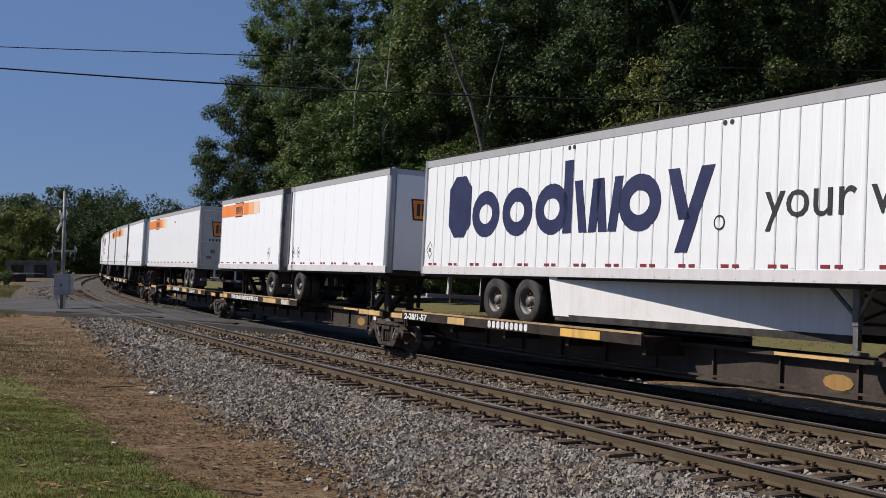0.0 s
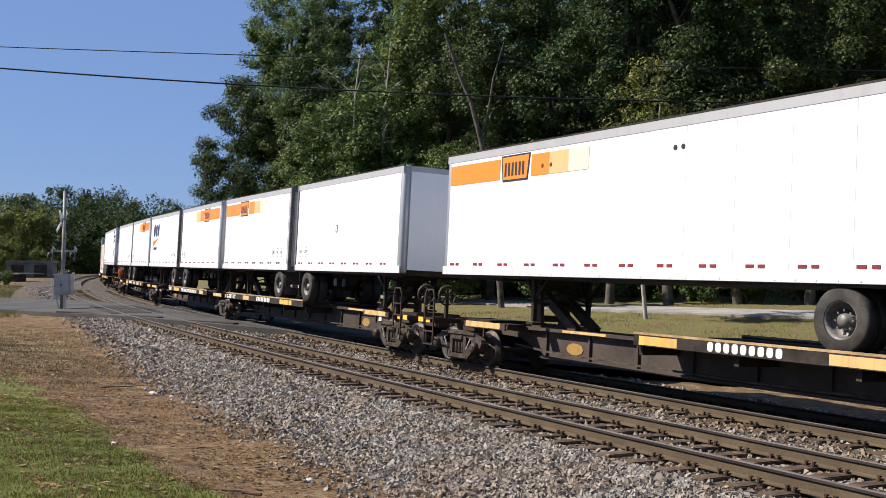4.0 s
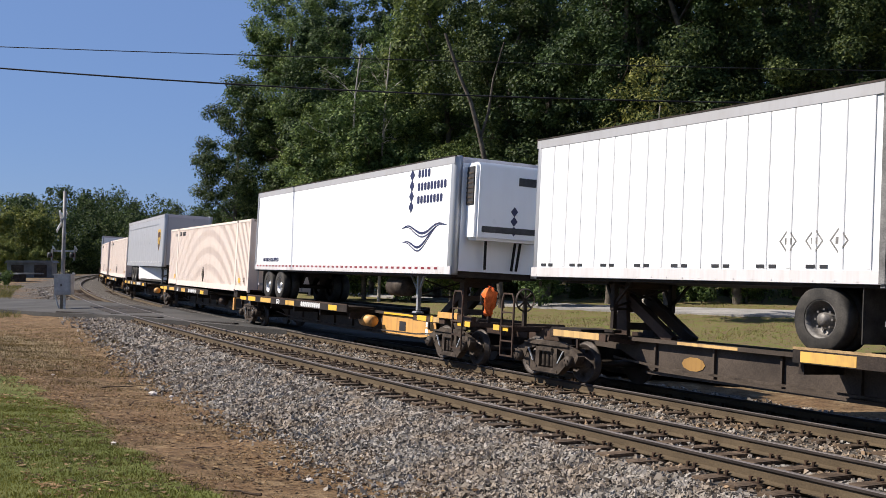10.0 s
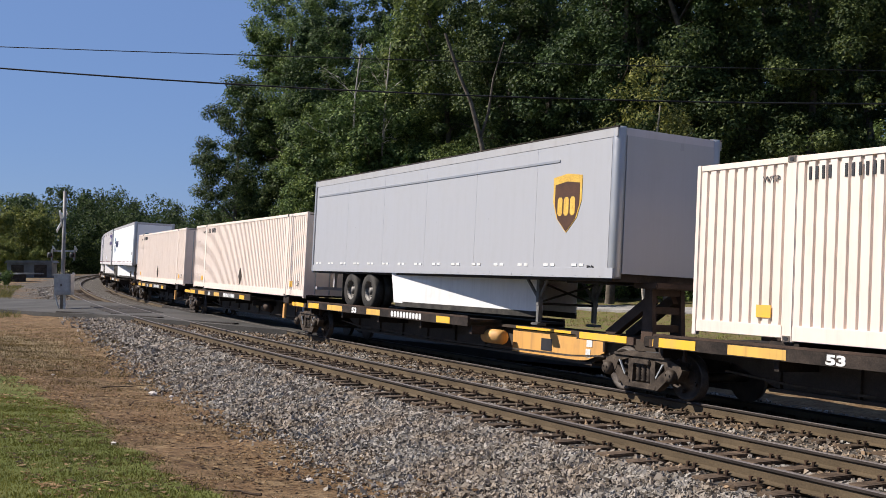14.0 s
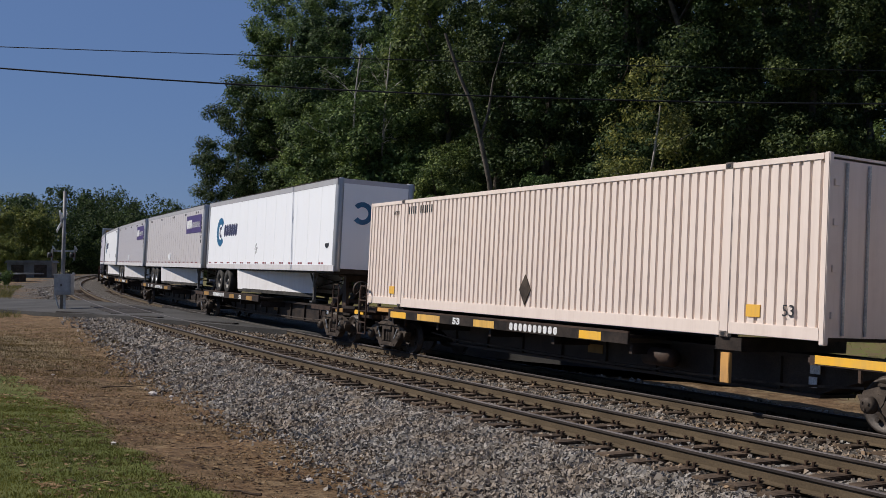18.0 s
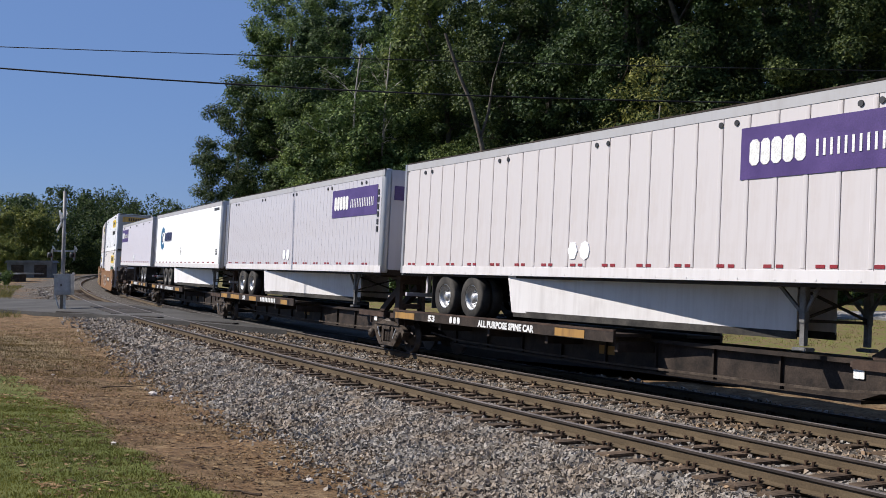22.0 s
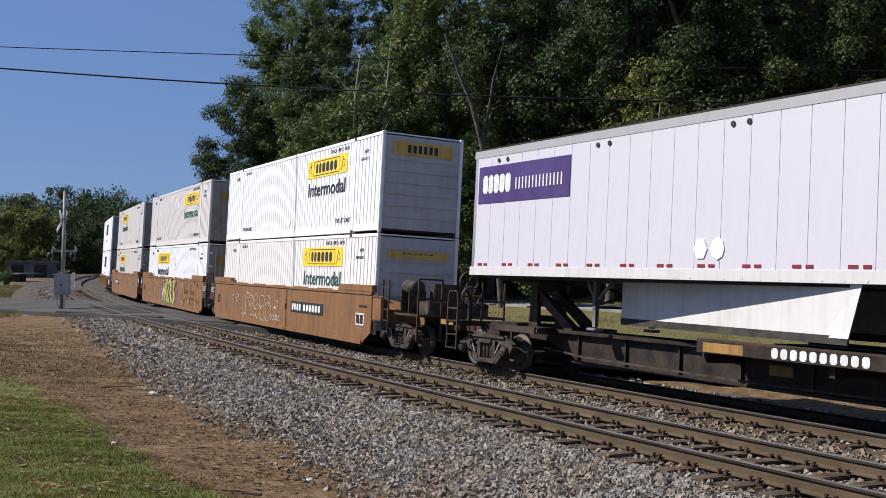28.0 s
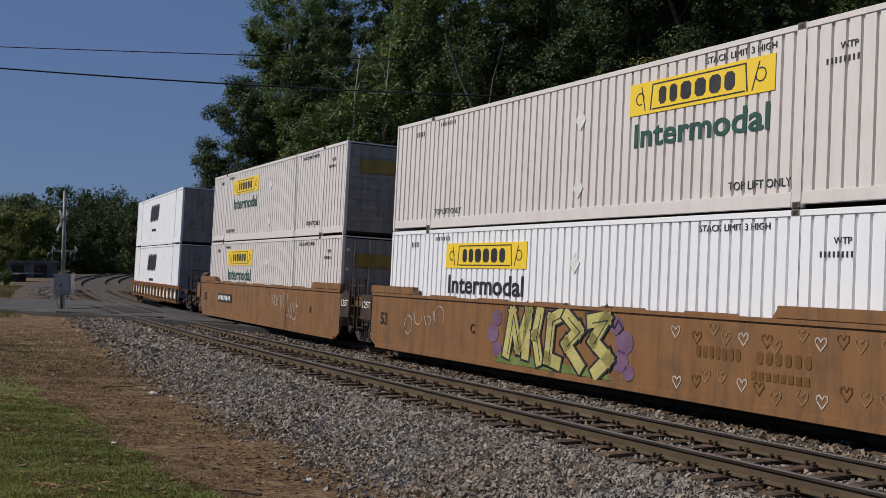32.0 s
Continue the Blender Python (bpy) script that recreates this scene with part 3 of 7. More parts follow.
def dry_test(s, b, x, y):
    return np.clip(1.15 - np.hypot((s + 9) / 11, (b + 11) / 4.5) + ripple(x, y, 1.4, 0.35), 0, 1)


blades("lawn_grass", "short mown green lawn grass", 11, "blade", [(175000, 4, 22, -15, -9.3, 0.026, lawn_test)])
blades("dry_grass", "patch of dry brown grass beside the road", 12, "blade_dry",
       [(95000, -22, 4, -17, -6.5, 0.06, dry_test), (40000, -4, 22, -11, -7.4, 0.035, lambda s, b, x, y: np.clip(0.12 + ripple(x, y, 1.7, 1.0), 0, 1))])


def beyond_road(s, b, x, y):
    """Rough grass past the crossing, clear of the road."""
    dx, dy = -70 + 23.3, 92.6 - 57.5
    off = np.abs((x + 23.3) * dy - (y - 57.5) * dx) / np.hypot(dx, dy)
    return np.where(off > 4.6, np.clip(0.45 + ripple(x, y, 0.6, 0.9), 0, 1), 0)


blades("rough_grass", "rough dry and green grass beyond the level crossing", 14, "blade_verge", [(95000, -85, -26, -40, -8.5, 0.26, beyond_road)])
blades("verge_grass", "rough grass on the strip beyond the tracks", 13, "blade_verge",
       [(80000, -30, 40, 7, 34, 0.11, lambda s, b, x, y: np.clip(0.4 + ripple(x, y, 0.5, 0.8), 0, 1))])


def debris():
    """Fallen leaves, chips and crumbs over the bare earth."""
    rng = np.random.default_rng(21)
    x, y, z, s, b = scatter(rng, 42000, -8, 22, -12.0, -7.0)
    keep = rng.random(42000) < np.clip(0.35 + ripple(x, y, 1.3, 0.7), 0.05, 1)
    x, y, z = x[keep], y[keep], z[keep] + ripple(x[keep], y[keep], 1.1, 0.05) + ripple(x[keep], y[keep], 4.2, 0.02) + 0.012
    n = len(x)
    a, r = rng.uniform(0, 6.3, n), rng.uniform(0.006, 0.032, n) * rng.uniform(0.6, 2.2, n)
    dx, dy = np.cos(a) * r, np.sin(a) * r
    k = rng.uniform(0.25, 0.8, n)
    up = rng.uniform(0, 0.02, (4, n))
    q = np.stack([np.stack([x + dx, y + dy, z + up[0]], 1), np.stack([x - dy * k, y + dx * k, z + up[1]], 1), np.stack([x - dx, y - dy, z + up[2]], 1), np.stack([x + dy * k, y - dx * k, z + up[3]], 1)], 1).reshape(-1, 3)
    tagged(new("ground_litter", stuff_mesh("ground_litter", q, np.arange(4 * n).reshape(-1, 4), "litter_leaf")), "fallen leaves and chips on bare earth", "leaf litter", kind="stuff")


debris()


# ---- tracks ----
RAIL = [(-0.075, -0.18), (0.075, -0.18), (0.075, -0.165), (0.014, -0.145), (0.012, -0.05), (0.036, -0.036), (0.036, -0.006), (0.028, 0.0), (-0.028, 0.0), (-0.036, -0.006), (-0.036, -0.036), (-0.012, -0.05), (-0.014, -0.145), (-0.075, -0.165)]


def rail_mesh(offset, near):
    stations = list(np.arange(-330, -60, 3.0)) + list(np.arange(-60, 30, 0.75)) + list(np.arange(30, 361, 5.0))
    vs = [rail_point(s, offset + b, h, near) for s in stations for b, h in RAIL]
    k = len(RAIL)
    fs = [(i * k + j, i * k + (j + 1) % k, (i + 1) * k + (j + 1) % k, (i + 1) * k + j) for i in range(len(stations) - 1) for j in range(k)]
    me = stuff_mesh("rail", np.array([tuple(v) for v in vs]), np.array(fs), "rail")
    me.materials.append(M["rail_top"])
    me.materials.append(M["rail_side"])
    top = [1 if (i % k) in (6, 7, 8) else 2 if (i % k) in (4, 5, 9, 10) else 0 for i in range(len(fs))]
    me.polygons.foreach_set("material_index", top)
    return me


def build_track(near, name, label):
    track = thing(name, label, "railway track", "railway tracks", "structure")
    for off in (-0.753, 0.753):
        part("rail", rail_mesh(off, near), "rail", track)
    bm = bmesh.new()
    box(bm, -0.115, 0.115, -1.3, 1.3, -0.34, -0.183, 0.012)
    tie = finish(bm, "tie", "tie")
    bm = bmesh.new()
    box(bm, -0.08, 0.08, -0.14, 0.14, -0.19, -0.178)
    for x in (-0.06, 0.06):
        for y in (-0.098, 0.098):
            box(bm, x - 0.013, x + 0.013, y - 0.013, y + 0.013, -0.18, -0.135)
            box(bm, x - 0.02, x + 0.02, y - 0.026 if y > 0 else y - 0.012, y + 0.012 if y > 0 else y + 0.026, -0.138, -0.12)
    plate = finish(bm, "tie_plate", "tie_plate")
    rng = random.Random(3 if near else 4)
    rows = [-70 + 0.533 * i + rng.uniform(-0.04, 0.04) for i in range(185)]
    for s in rows:
        if -41 < s < -23 and s > -40:
            continue
        x, y, th = line_at(s)
        c = CANT_NEAR if near else CANT
        m = Matrix.Translation(rail_point(s, 0, 0, near)) @ Euler((0, 0, th + rng.uniform(-0.02, 0.02))).to_matrix().to_4x4() @ Euler((-c, 0, 0)).to_matrix().to_4x4()
        part("tie", tie, "tie", track, m=m @ pose(0, rng.uniform(-0.06, 0.06), rng.uniform(-0.008, 0.0)))
        if s > -22:
            for off in (-0.753, 0.753):
                part("tie_plate", plate, "tie_plate", track, m=m @ pose(rng.uniform(-0.02, 0.02), off, rng.uniform(-0.01, 0.0), 0, 0, rng.uniform(-4, 4)))
    return track


# ---- road over the railway ----
ROAD = [(-70, 92.6, 7.6), (-23.3, 57.5, 7.6), (-8.6, 42.6, 5.6), (4, 33.0, 5.0), (12, 27.5, 5.0)]


def build_road():
    bm = bmesh.new()
    prev = None
    pts = []
    for (x0, y0, w0), (x1, y1, w1) in zip(ROAD, ROAD[1:]):
        for i in range(14):
            f = i / 14
            pts.append((x0 + (x1 - x0) * f, y0 + (y1 - y0) * f, w0 + (w1 - w0) * f))
    pts.append(ROAD[-1])
    for i, (x, y, w) in enumerate(pts):
        a, b = pts[max(i - 1, 0)], pts[min(i + 1, len(pts) - 1)]
        d = Vector((b[0] - a[0], b[1] - a[1], 0)).normalized()
        nrm = Vector((-d.y, d.x, 0))
        row = []
        for k in range(9):
            q = Vector((x, y, 0)) + nrm * w * (k / 8 - 0.5)
            s, b = across(q.x, q.y)
            s, b = float(s[0]), float(b[0])
            z = np.interp(b, [-14, -7, -5.6, -3.9, -2, 0, 2, 6, 20], [0.0, 0.12, 0.2, 0.178, 0.1, -0.003, -0.1, -0.3, -0.5])
            row.append((q.x, q.y, z))
        top = [bm.verts.new(q) for q in row]
        if prev:
            for j in range(8):
                bm.faces.new((prev[j], prev[j + 1], top[j + 1], top[j]))
        prev = top
    edge = [e for e in bm.edges if e.is_boundary]
    ext = bmesh.ops.extrude_edge_only(bm, edges=edge)
    bmesh.ops.translate(bm, verts=[v for v in ext["geom"] if isinstance(v, bmesh.types.BMVert)], vec=(0, 0, -0.3))
    me = finish(bm, "road", "asphalt")
    tagged(new("road", me), "worn grey asphalt road over the level crossing", "road", kind="structure")


def build_back_lane():
    bm = bmesh.new()
    pts = [(-16, 110), (-8, 96), (-1, 82), (8, 68), (18, 57), (30, 48), (48, 40), (80, 34)]
    prev = None
    for i, (x, y) in enumerate(pts):
        a, b = pts[max(i - 1, 0)], pts[min(i + 1, len(pts) - 1)]
        d = Vector((b[0] - a[0], b[1] - a[1], 0)).normalized()
        nrm = Vector((-d.y, d.x, 0)) * 2.0
        row = []
        for k in (-1, -0.5, 0, 0.5, 1):
            qx, qy = x + nrm.x * k, y + nrm.y * k
            row.append(bm.verts.new((qx, qy, float(level(qx, qy)[0][0]) + 0.12)))
        if prev:
            for j in range(4):
                bm.faces.new((prev[j], prev[j + 1], row[j + 1], row[j]))
        prev = row
    edge = [e for e in bm.edges if e.is_boundary]
    ext = bmesh.ops.extrude_edge_only(bm, edges=edge)
    bmesh.ops.translate(bm, verts=[v for v in ext["geom"] if isinstance(v, bmesh.types.BMVert)], vec=(0, 0, -0.3))
    tagged(new("pavement", finish(bm, "pavement", "concrete")), "pale concrete lane beyond the tracks", "road", kind="structure")


def crossing_edges():
    """Dark strips along the near edge of the road at the crossing."""
    for x, y, ln, turn in ((-16.6, 46.6, 3.0, -38), (-12.4, 43.0, 1.9, -38), (-9.2, 40.4, 3.2, -38)):
        s, b = across(x, y)
        z = float(np.interp(b[0], [-14, -7, -5.6, -3.9, -2, 0, 2, 6, 20], [0.0, 0.12, 0.2, 0.178, 0.1, -0.003, -0.1, -0.3, -0.5]))
        bm = bmesh.new()
        box(bm, -ln / 2, ln / 2, -0.16, 0.16, -0.3, 0.03, 0.02)
        t = tagged(new("timber_header", finish(bm, "timber_header", "plank")), "dark strip at the road's edge", "timber", "timbers of the level crossing")
        t.matrix_basis = pose(x, y, z, 0, 0, turn)


build_road()
build_back_lane()
crossing_edges()


# ---- the train: lorry trailers and containers on articulated cars ----
def wheelset_mesh():
    bm = bmesh.new()
    for y in (-0.72, 0.72):
        o = -1 if y < 0 else 1
        lathe(bm, [(y - o * 0.065, 0.44), (y - o * 0.03, 0.445), (y - o * 0.025, 0.415), (y + o * 0.065, 0.408), (y + o * 0.07, 0.37), (y + o * 0.03, 0.33), (y + o * 0.02, 0.17), (y + o * 0.08, 0.13), (y + o * 0.08, 0.05)], seg=28)
    lathe(bm, [(-1.0, 0.075), (1.0, 0.075)], seg=12)
    for i in range(4):
        a = i * math.pi / 2
        for y in (-0.79, 0.79):
            box(bm, 0.25 * math.cos(a) - 0.03, 0.25 * math.cos(a) + 0.03, y - 0.02, y + 0.02, 0.25 * math.sin(a) - 0.03, 0.25 * math.sin(a) + 0.03)
    return finish(bm, "wheelset", "wheel_steel")


def side_frame_mesh():
    bm = bmesh.new()
    y0, y1 = -0.08, 0.07
    top = [(-1.12, 0.5), (-1.06, 0.62), (-0.82, 0.7), (-0.4, 0.8), (0.4, 0.8), (0.82, 0.7), (1.06, 0.62), (1.12, 0.5)]
    low = [(0.72, 0.58), (0.36, 0.67), (-0.36, 0.67), (-0.72, 0.58)]
    prism(bm, top + low, y0, y1)
    box(bm, -0.8, 0.8, y0 - 0.04, y0 + 0.01, 0.7, 0.755, 0.012)
    for o in (-1, 1):
        prism(bm, [(o * 0.92, 0.5), (o * 0.8, 0.6), (o * 0.32, 0.27), (o * 0.34, 0.13), (o * 0.48, 0.14)], y0 - 0.02, y1)
        prism(bm, [(o * 0.38, 0.2), (o * 0.38, 0.7), (o * 0.24, 0.7), (o * 0.26, 0.2)], y0, y1)
        prism(bm, [(o * 1.14, 0.56), (o * 0.66, 0.6), (o * 0.7, 0.47), (o * 0.78, 0.36), (o * 1.02, 0.36), (o * 1.1, 0.47)], y0 - 0.03, y1)
        lathe(bm, [(-0.24, 0.02), (-0.235, 0.09), (-0.2, 0.12), (-0.1, 0.125)], seg=16, centre=(o * 0.9, 0, 0.43))
        for k in range(3):
            p = k * 2.094 + 0.4
            box(bm, o * 0.9 + 0.06 * math.cos(p) - 0.014, o * 0.9 + 0.06 * math.cos(p) + 0.014, -0.255, -0.235, 0.43 + 0.06 * math.sin(p) - 0.014, 0.43 + 0.06 * math.sin(p) + 0.014)
    box(bm, -0.46, 0.46, y0 - 0.03, y1 + 0.02, 0.12, 0.24, 0.025)
    box(bm, -0.25, 0.25, y0 - 0.05, y1, 0.57, 0.675, 0.02)
    return finish(bm, "side_frame", "truck_steel")


def spring_mesh():
    bm = bmesh.new()
    lathe(bm, [(0.255 + k * 0.0275, 0.05 if k % 2 == 0 else 0.07) for k in range(13)], "Z", 10)
    return finish(bm, "spring", "truck_steel")


def bolster_mesh():
    bm = bmesh.new()
    prism_pts = [(-0.22, 0.42), (0.22, 0.42), (0.22, 0.72), (-0.22, 0.72)]
    prism(bm, prism_pts, -0.95, 0.95)
    box(bm, -0.28, 0.28, -0.35, 0.35, 0.66, 0.86, 0.03)
    for x in (-0.55, 0.55):
        bar(bm, (x, -0.85, 0.42), (x, 0.85, 0.42), 0.1, 0.12)
        bar(bm, (x, -0.72, 0.3), (x * 0.8, -0.72, 0.62), 0.05)
    return finish(bm, "bolster", "dark_steel")


def brake_rod_mesh():
    bm = bmesh.new()
    bar(bm, (-0.09, 0, 0.62), (0.09, 0, 0.36), 0.03)
    return finish(bm, "brake_rod", "galv")


BOGIE = {"wheelset": wheelset_mesh(), "side_frame": side_frame_mesh(), "spring": spring_mesh(), "bolster": bolster_mesh(), "brake_rod": brake_rod_mesh()}
WHEELSETS = []


def bogie(parent, x):
    """A four-wheeled bogie under a car: two side frames, a bolster and two wheelsets."""
    b = part("bogie", BOGIE["bolster"], "dark_steel", parent, "dusty cast steel railway bogie", pose(x, 0, 0))
    for y in (-1.0, 1.0):
        part("side_frame", BOGIE["side_frame"], "truck_steel", b, m=pose(0, y, 0))
        for x in (-0.15, 0.0, 0.15):
            part("spring", BOGIE["spring"], "truck_steel", b, m=pose(x, y, 0))
        part("brake_rod", BOGIE["brake_rod"], "galv", b, m=pose(-0.53, y * 1.1, 0))
        part("brake_rod", BOGIE["brake_rod"], "galv", b, m=pose(0.53, y * 1.1, 0, 0, 0, 180))
    for dx in (-0.9, 0.9):
        WHEELSETS.append((part("wheelset", BOGIE["wheelset"], "wheel_steel", b, m=pose(dx, 0, 0.41)), dx))
    return b


def hitch(parent, x, d, height=2.1):
    """The raised stand that takes a trailer's kingpin; d is the way that its brace leans."""
    bm = bmesh.new()
    for y in (-0.36, 0.36):
        prism(bm, [(x - 0.18, 0.95), (x + 0.18, 0.95), (x + 0.1, height - 0.05), (x - 0.1, height - 0.05)], y - 0.05, y + 0.05)
    for z in (1.15, 1.5, 1.85):
        box(bm, x - 0.09, x + 0.09, -0.33, 0.33, z, z + 0.14, 0.01)
    box(bm, x - 0.35, x + 0.35, -0.5, 0.5, height - 0.12, height, 0.02)
    ob = part("hitch", bm, "brown_steel", parent, "rust-brown trailer hitch stand")
    for y in (-0.26, 0.26):
        bm = bmesh.new()
        bar(bm, (x, y, height - 0.3), (x - d * 1.35, y, 1.0), 0.16, 0.2)
        part("hitch_brace", bm, "brown_steel", ob)
    return ob


FACES = {
    "load": [("text", "2-28/1-57", 1.25), ("mark", 0.8, 0), ("bars", 1.75, 0), ("mark", 1.3, 1)],
    "twin": [("mark", 0.6, 1), ("text", "TWIN 28-ALL PURPOSE SPINE CAR", 3.7), ("mark", 1.5, 0), ("chalk", 0.9, 0)],
    "load_back": [("mark", 1.0, 1), ("bars", 1.75, 0), ("mark", 1.0, 0), ("text", "2-28/1-57", 1.25), ("mark", 0.6, 0)],
    "twin_back": [("chalk", 0.7, 0), ("mark", 1.3, 1), ("text", "TWIN 28-ALL PURPOSE SPINE CAR", 3.7), ("mark", 0.8, 0)],
    "plain": [("mark", 0.9, 1), ("mark", 1.2, 0), ("text", "53", 0.35), ("mark", 0.9, 0), ("bars", 1.9, 0), ("mark", 0.7, 1)],
    "all": [("mark", 1.1, 0), ("text", "53", 0.35), ("bars", 0.6, 0), ("text", "ALL PURPOSE SPINE CAR", 2.3), ("mark", 1.0, 0)],
    "number": [("mark", 0.9, 0), ("bars", 2.0, 0), ("mark", 0.7, 1), ("text", "53", 0.35), ("mark", 0.8, 0)],
}


def deck_marks(car, style, face, x0, x1, yy):
    """Painted marks along the outer edge of a wheel platform, spread over its length."""
    marks = FACES[face]
    used = sum(q[2] if q[0] == "text" else q[1] for q in marks)
    gap = max(0.12, (x1 - x0 - used - 0.3) / len(marks))
    x = x0 + 0.15
    for kind, a, b in marks:
        if kind == "text":
            words("lettering", a, 0.2, "white_letter", car, x, 0.955, yy, bold=0.009, width=b)
            x += b
        elif kind == "bars":
            n = int(a / 0.19)
            flat("number_bar", slabs(x, 0.955, [0.13] * n, 0.16, 0.055, cut=True), "white_letter", car, yy)
            x += a
        elif kind == "chalk":
            flat("pale_patch", [rect(x, 0.94, a, 0.17)], "chalk", car, yy)
            x += a
        else:
            tone = {"dark": ("yellow_worn", "yellow_sheet"), "pup": ("patch", "yellow_worn"), "old": ("yellow_old", "yellow_old")}[style][b]
            flat("yellow_marker", [rect(x, 0.945, a, 0.16)], tone, car, yy)
            x += a
        x += gap


def spine_car(span, style, decks, hitches, ends, group, label, face="plain"):
    """One platform of an articulated spine car. decks: (x0, x1) of wheel platforms; hitches: (x, lean); ends: which ends carry a coupler."""
    car = thing("spine_car", label, "railcar", group)
    h = span / 2
    steel = "brown_steel" if style != "dark" else "dark_steel"
    bm = bmesh.new()
    prism(bm, [(-h + 0.2, 0.78), (-h + 1.5, 0.74), (-h + 2.6, 0.36), (h - 2.6, 0.36), (h - 1.5, 0.74), (h - 0.2, 0.78), (h - 0.2, 0.98), (-h + 0.2, 0.98)], -0.34, 0.34)
    box(bm, -h + 1.4, h - 1.4, -0.48, 0.48, 0.95, 1.02)
    box(bm, -h + 2.4, h - 2.4, -0.42, 0.42, 0.34, 0.40)
    for i in range(int(span / 1.6)):
        x = -h + 2.6 + i * 1.55
        if x < h - 2.6:
            box(bm, x - 0.02, x + 0.02, -0.4, 0.4, 0.38, 0.96)
    part("centre_sill", bm, "dark_steel" if style == "old" else "sill", car)
    for x0, x1 in decks:
        for y0, y1 in ((-1.36, -0.44), (0.44, 1.36)):
            near = y0 < 0
            bm = bmesh.new()
            box(bm, x0, x1, y0, y1, 1.04, 1.1)
            out = y0 if near else y1
            box(bm, x0, x1, out - 0.03, out + 0.03, 0.93, 1.13)
            n = max(2, int((x1 - x0) / 2.2))
            for i in range(n + 1):
                x = x0 + 0.06 + (x1 - x0 - 0.12) * i / n
                prism(bm, [(x - 0.05, 0.95), (x + 0.05, 0.95), (x + 0.05, 0.75), (x - 0.05, 0.75)], *sorted((0.3 if not near else -0.3, y1 - 0.1 if not near else y0 + 0.1)))
            part("wheel_platform", bm, "dark_steel", car)
            bm = bmesh.new()
            box(bm, x0, x1, out - 0.034, out + 0.02, 1.13, 1.17)
            part("platform_lip", bm, {"pup": "lip", "old": "brown_steel", "dark": "brown_steel"}[style], car)
            if near:
                deck_marks(car, style, face, x0, x1, out - 0.03)
    for x, d in hitches:
        hitch(car, x, d)
    # boxes over the bogies and bearing rings
    for sgn in (-1, 1):
        bm = bmesh.new()
        box(bm, sgn * h - 0.55, sgn * h + 0.55, -0.62, 0.62, 0.86, 1.08, 0.03)
        for y in (-0.75, 0.75):
            box(bm, sgn * h - sgn * 1.6 - 0.35, sgn * h - sgn * 1.6 + 0.35, y - 0.25, y + 0.25, 0.92, 1.05, 0.02)
        part("articulation_box", bm, "dark_steel", car)
        for y in (-1.1, 1.1):
            bm = bmesh.new()
            bar(bm, (sgn * (h - 2.0), y * 0.4, 0.9), (sgn * (h - 2.0), y, 0.98), 0.12, 0.08)
            bar(bm, (sgn * (h - 2.0), y, 0.98), (sgn * (h - 0.2), y, 0.98), 0.06, 0.14)
            bar(bm, (sgn * (h - 1.1), y, 0.98), (sgn * (h - 1.1), y, 0.72), 0.05)
            part("side_bracket", bm, "brown_steel", car)
        if style == "dark" and sgn in ends:
            e = sgn * h
            flat("yellow_marker", [rect(e - sgn * 1.48 - 0.27, 0.93, 0.55, 0.13), rect(e - sgn * 0.9 - 0.06, 0.92, 0.12, 0.16)], "yellow_sheet", car, -1.13)
            flat("tan_marker", [rect(e - sgn * 0.65 - 0.15, 0.93, 0.3, 0.13)], "patch", car, -1.13)
            bm = bmesh.new()
            box(bm, *sorted((e - sgn * 0.5, e + sgn * 0.55)), -1.18, -1.08, 1.05, 1.2, 0.01)
            part("end_plate", bm, "yellow", car, "worn tan-yellow end plate")
            bm = bmesh.new()
            box(bm, *sorted((e + sgn * 0.58, e + sgn * 1.3)), -1.2, -1.06, 1.0, 1.16, 0.01)
            part("end_plate", bm, "brown_steel", car, "red-brown primed end plate")
        elif style != "old":
            flat("yellow_marker", [rect(sgn * (h - 1.1) - 0.8, 0.93, 1.5, 0.13)], "yellow_sheet" if style == "dark" else "patch", car, -1.13)
        if sgn in ends:
            bm = bmesh.new()
            box(bm, sgn * h, sgn * (h + 1.5), -0.4, 0.4, 0.74, 1.0, 0.03)
            box(bm, sgn * (h + 1.3) - 0.1, sgn * (h + 1.3) + 0.1, -1.4, 1.4, 0.92, 1.04, 0.02)
            bar(bm, (sgn * (h + 1.4), 0, 0.86), (sgn * (h + 2.05), 0, 0.86), 0.22, 0.26)
            bar(bm, (sgn * (h + 1.3), 0.98, 0.36), (sgn * (h + 1.3), 0.98, 1.04), 0.04)
            part("end_platform", bm, "brown_steel", car)
            bm = bmesh.new()
            lx = (sgn * (h + 0.78), sgn * (h + 1.24))
            for x in lx:
                bar(bm, (x, -1.42, 0.38), (x, -1.42, 1.62), 0.035)
                bar(bm, (x, -1.42, 1.6), (x + (lx[1] - lx[0]) * (0.15 if x == lx[0] else -0.15), -1.42, 1.76), 0.035)
                bar(bm, (x, -1.42, 1.0), (x, -1.1, 1.0), 0.03)
            bar(bm, (lx[0] + (lx[1] - lx[0]) * 0.15, -1.42, 1.75), (lx[1] - (lx[1] - lx[0]) * 0.15, -1.42, 1.75), 0.035)
            for z in (0.4, 0.72, 1.04, 1.34):
                bar(bm, (lx[0], -1.42, z), (lx[1], -1.42, z), 0.032)
            part("ladder", bm, "brown_steel", car, "side ladder with a grab handle")
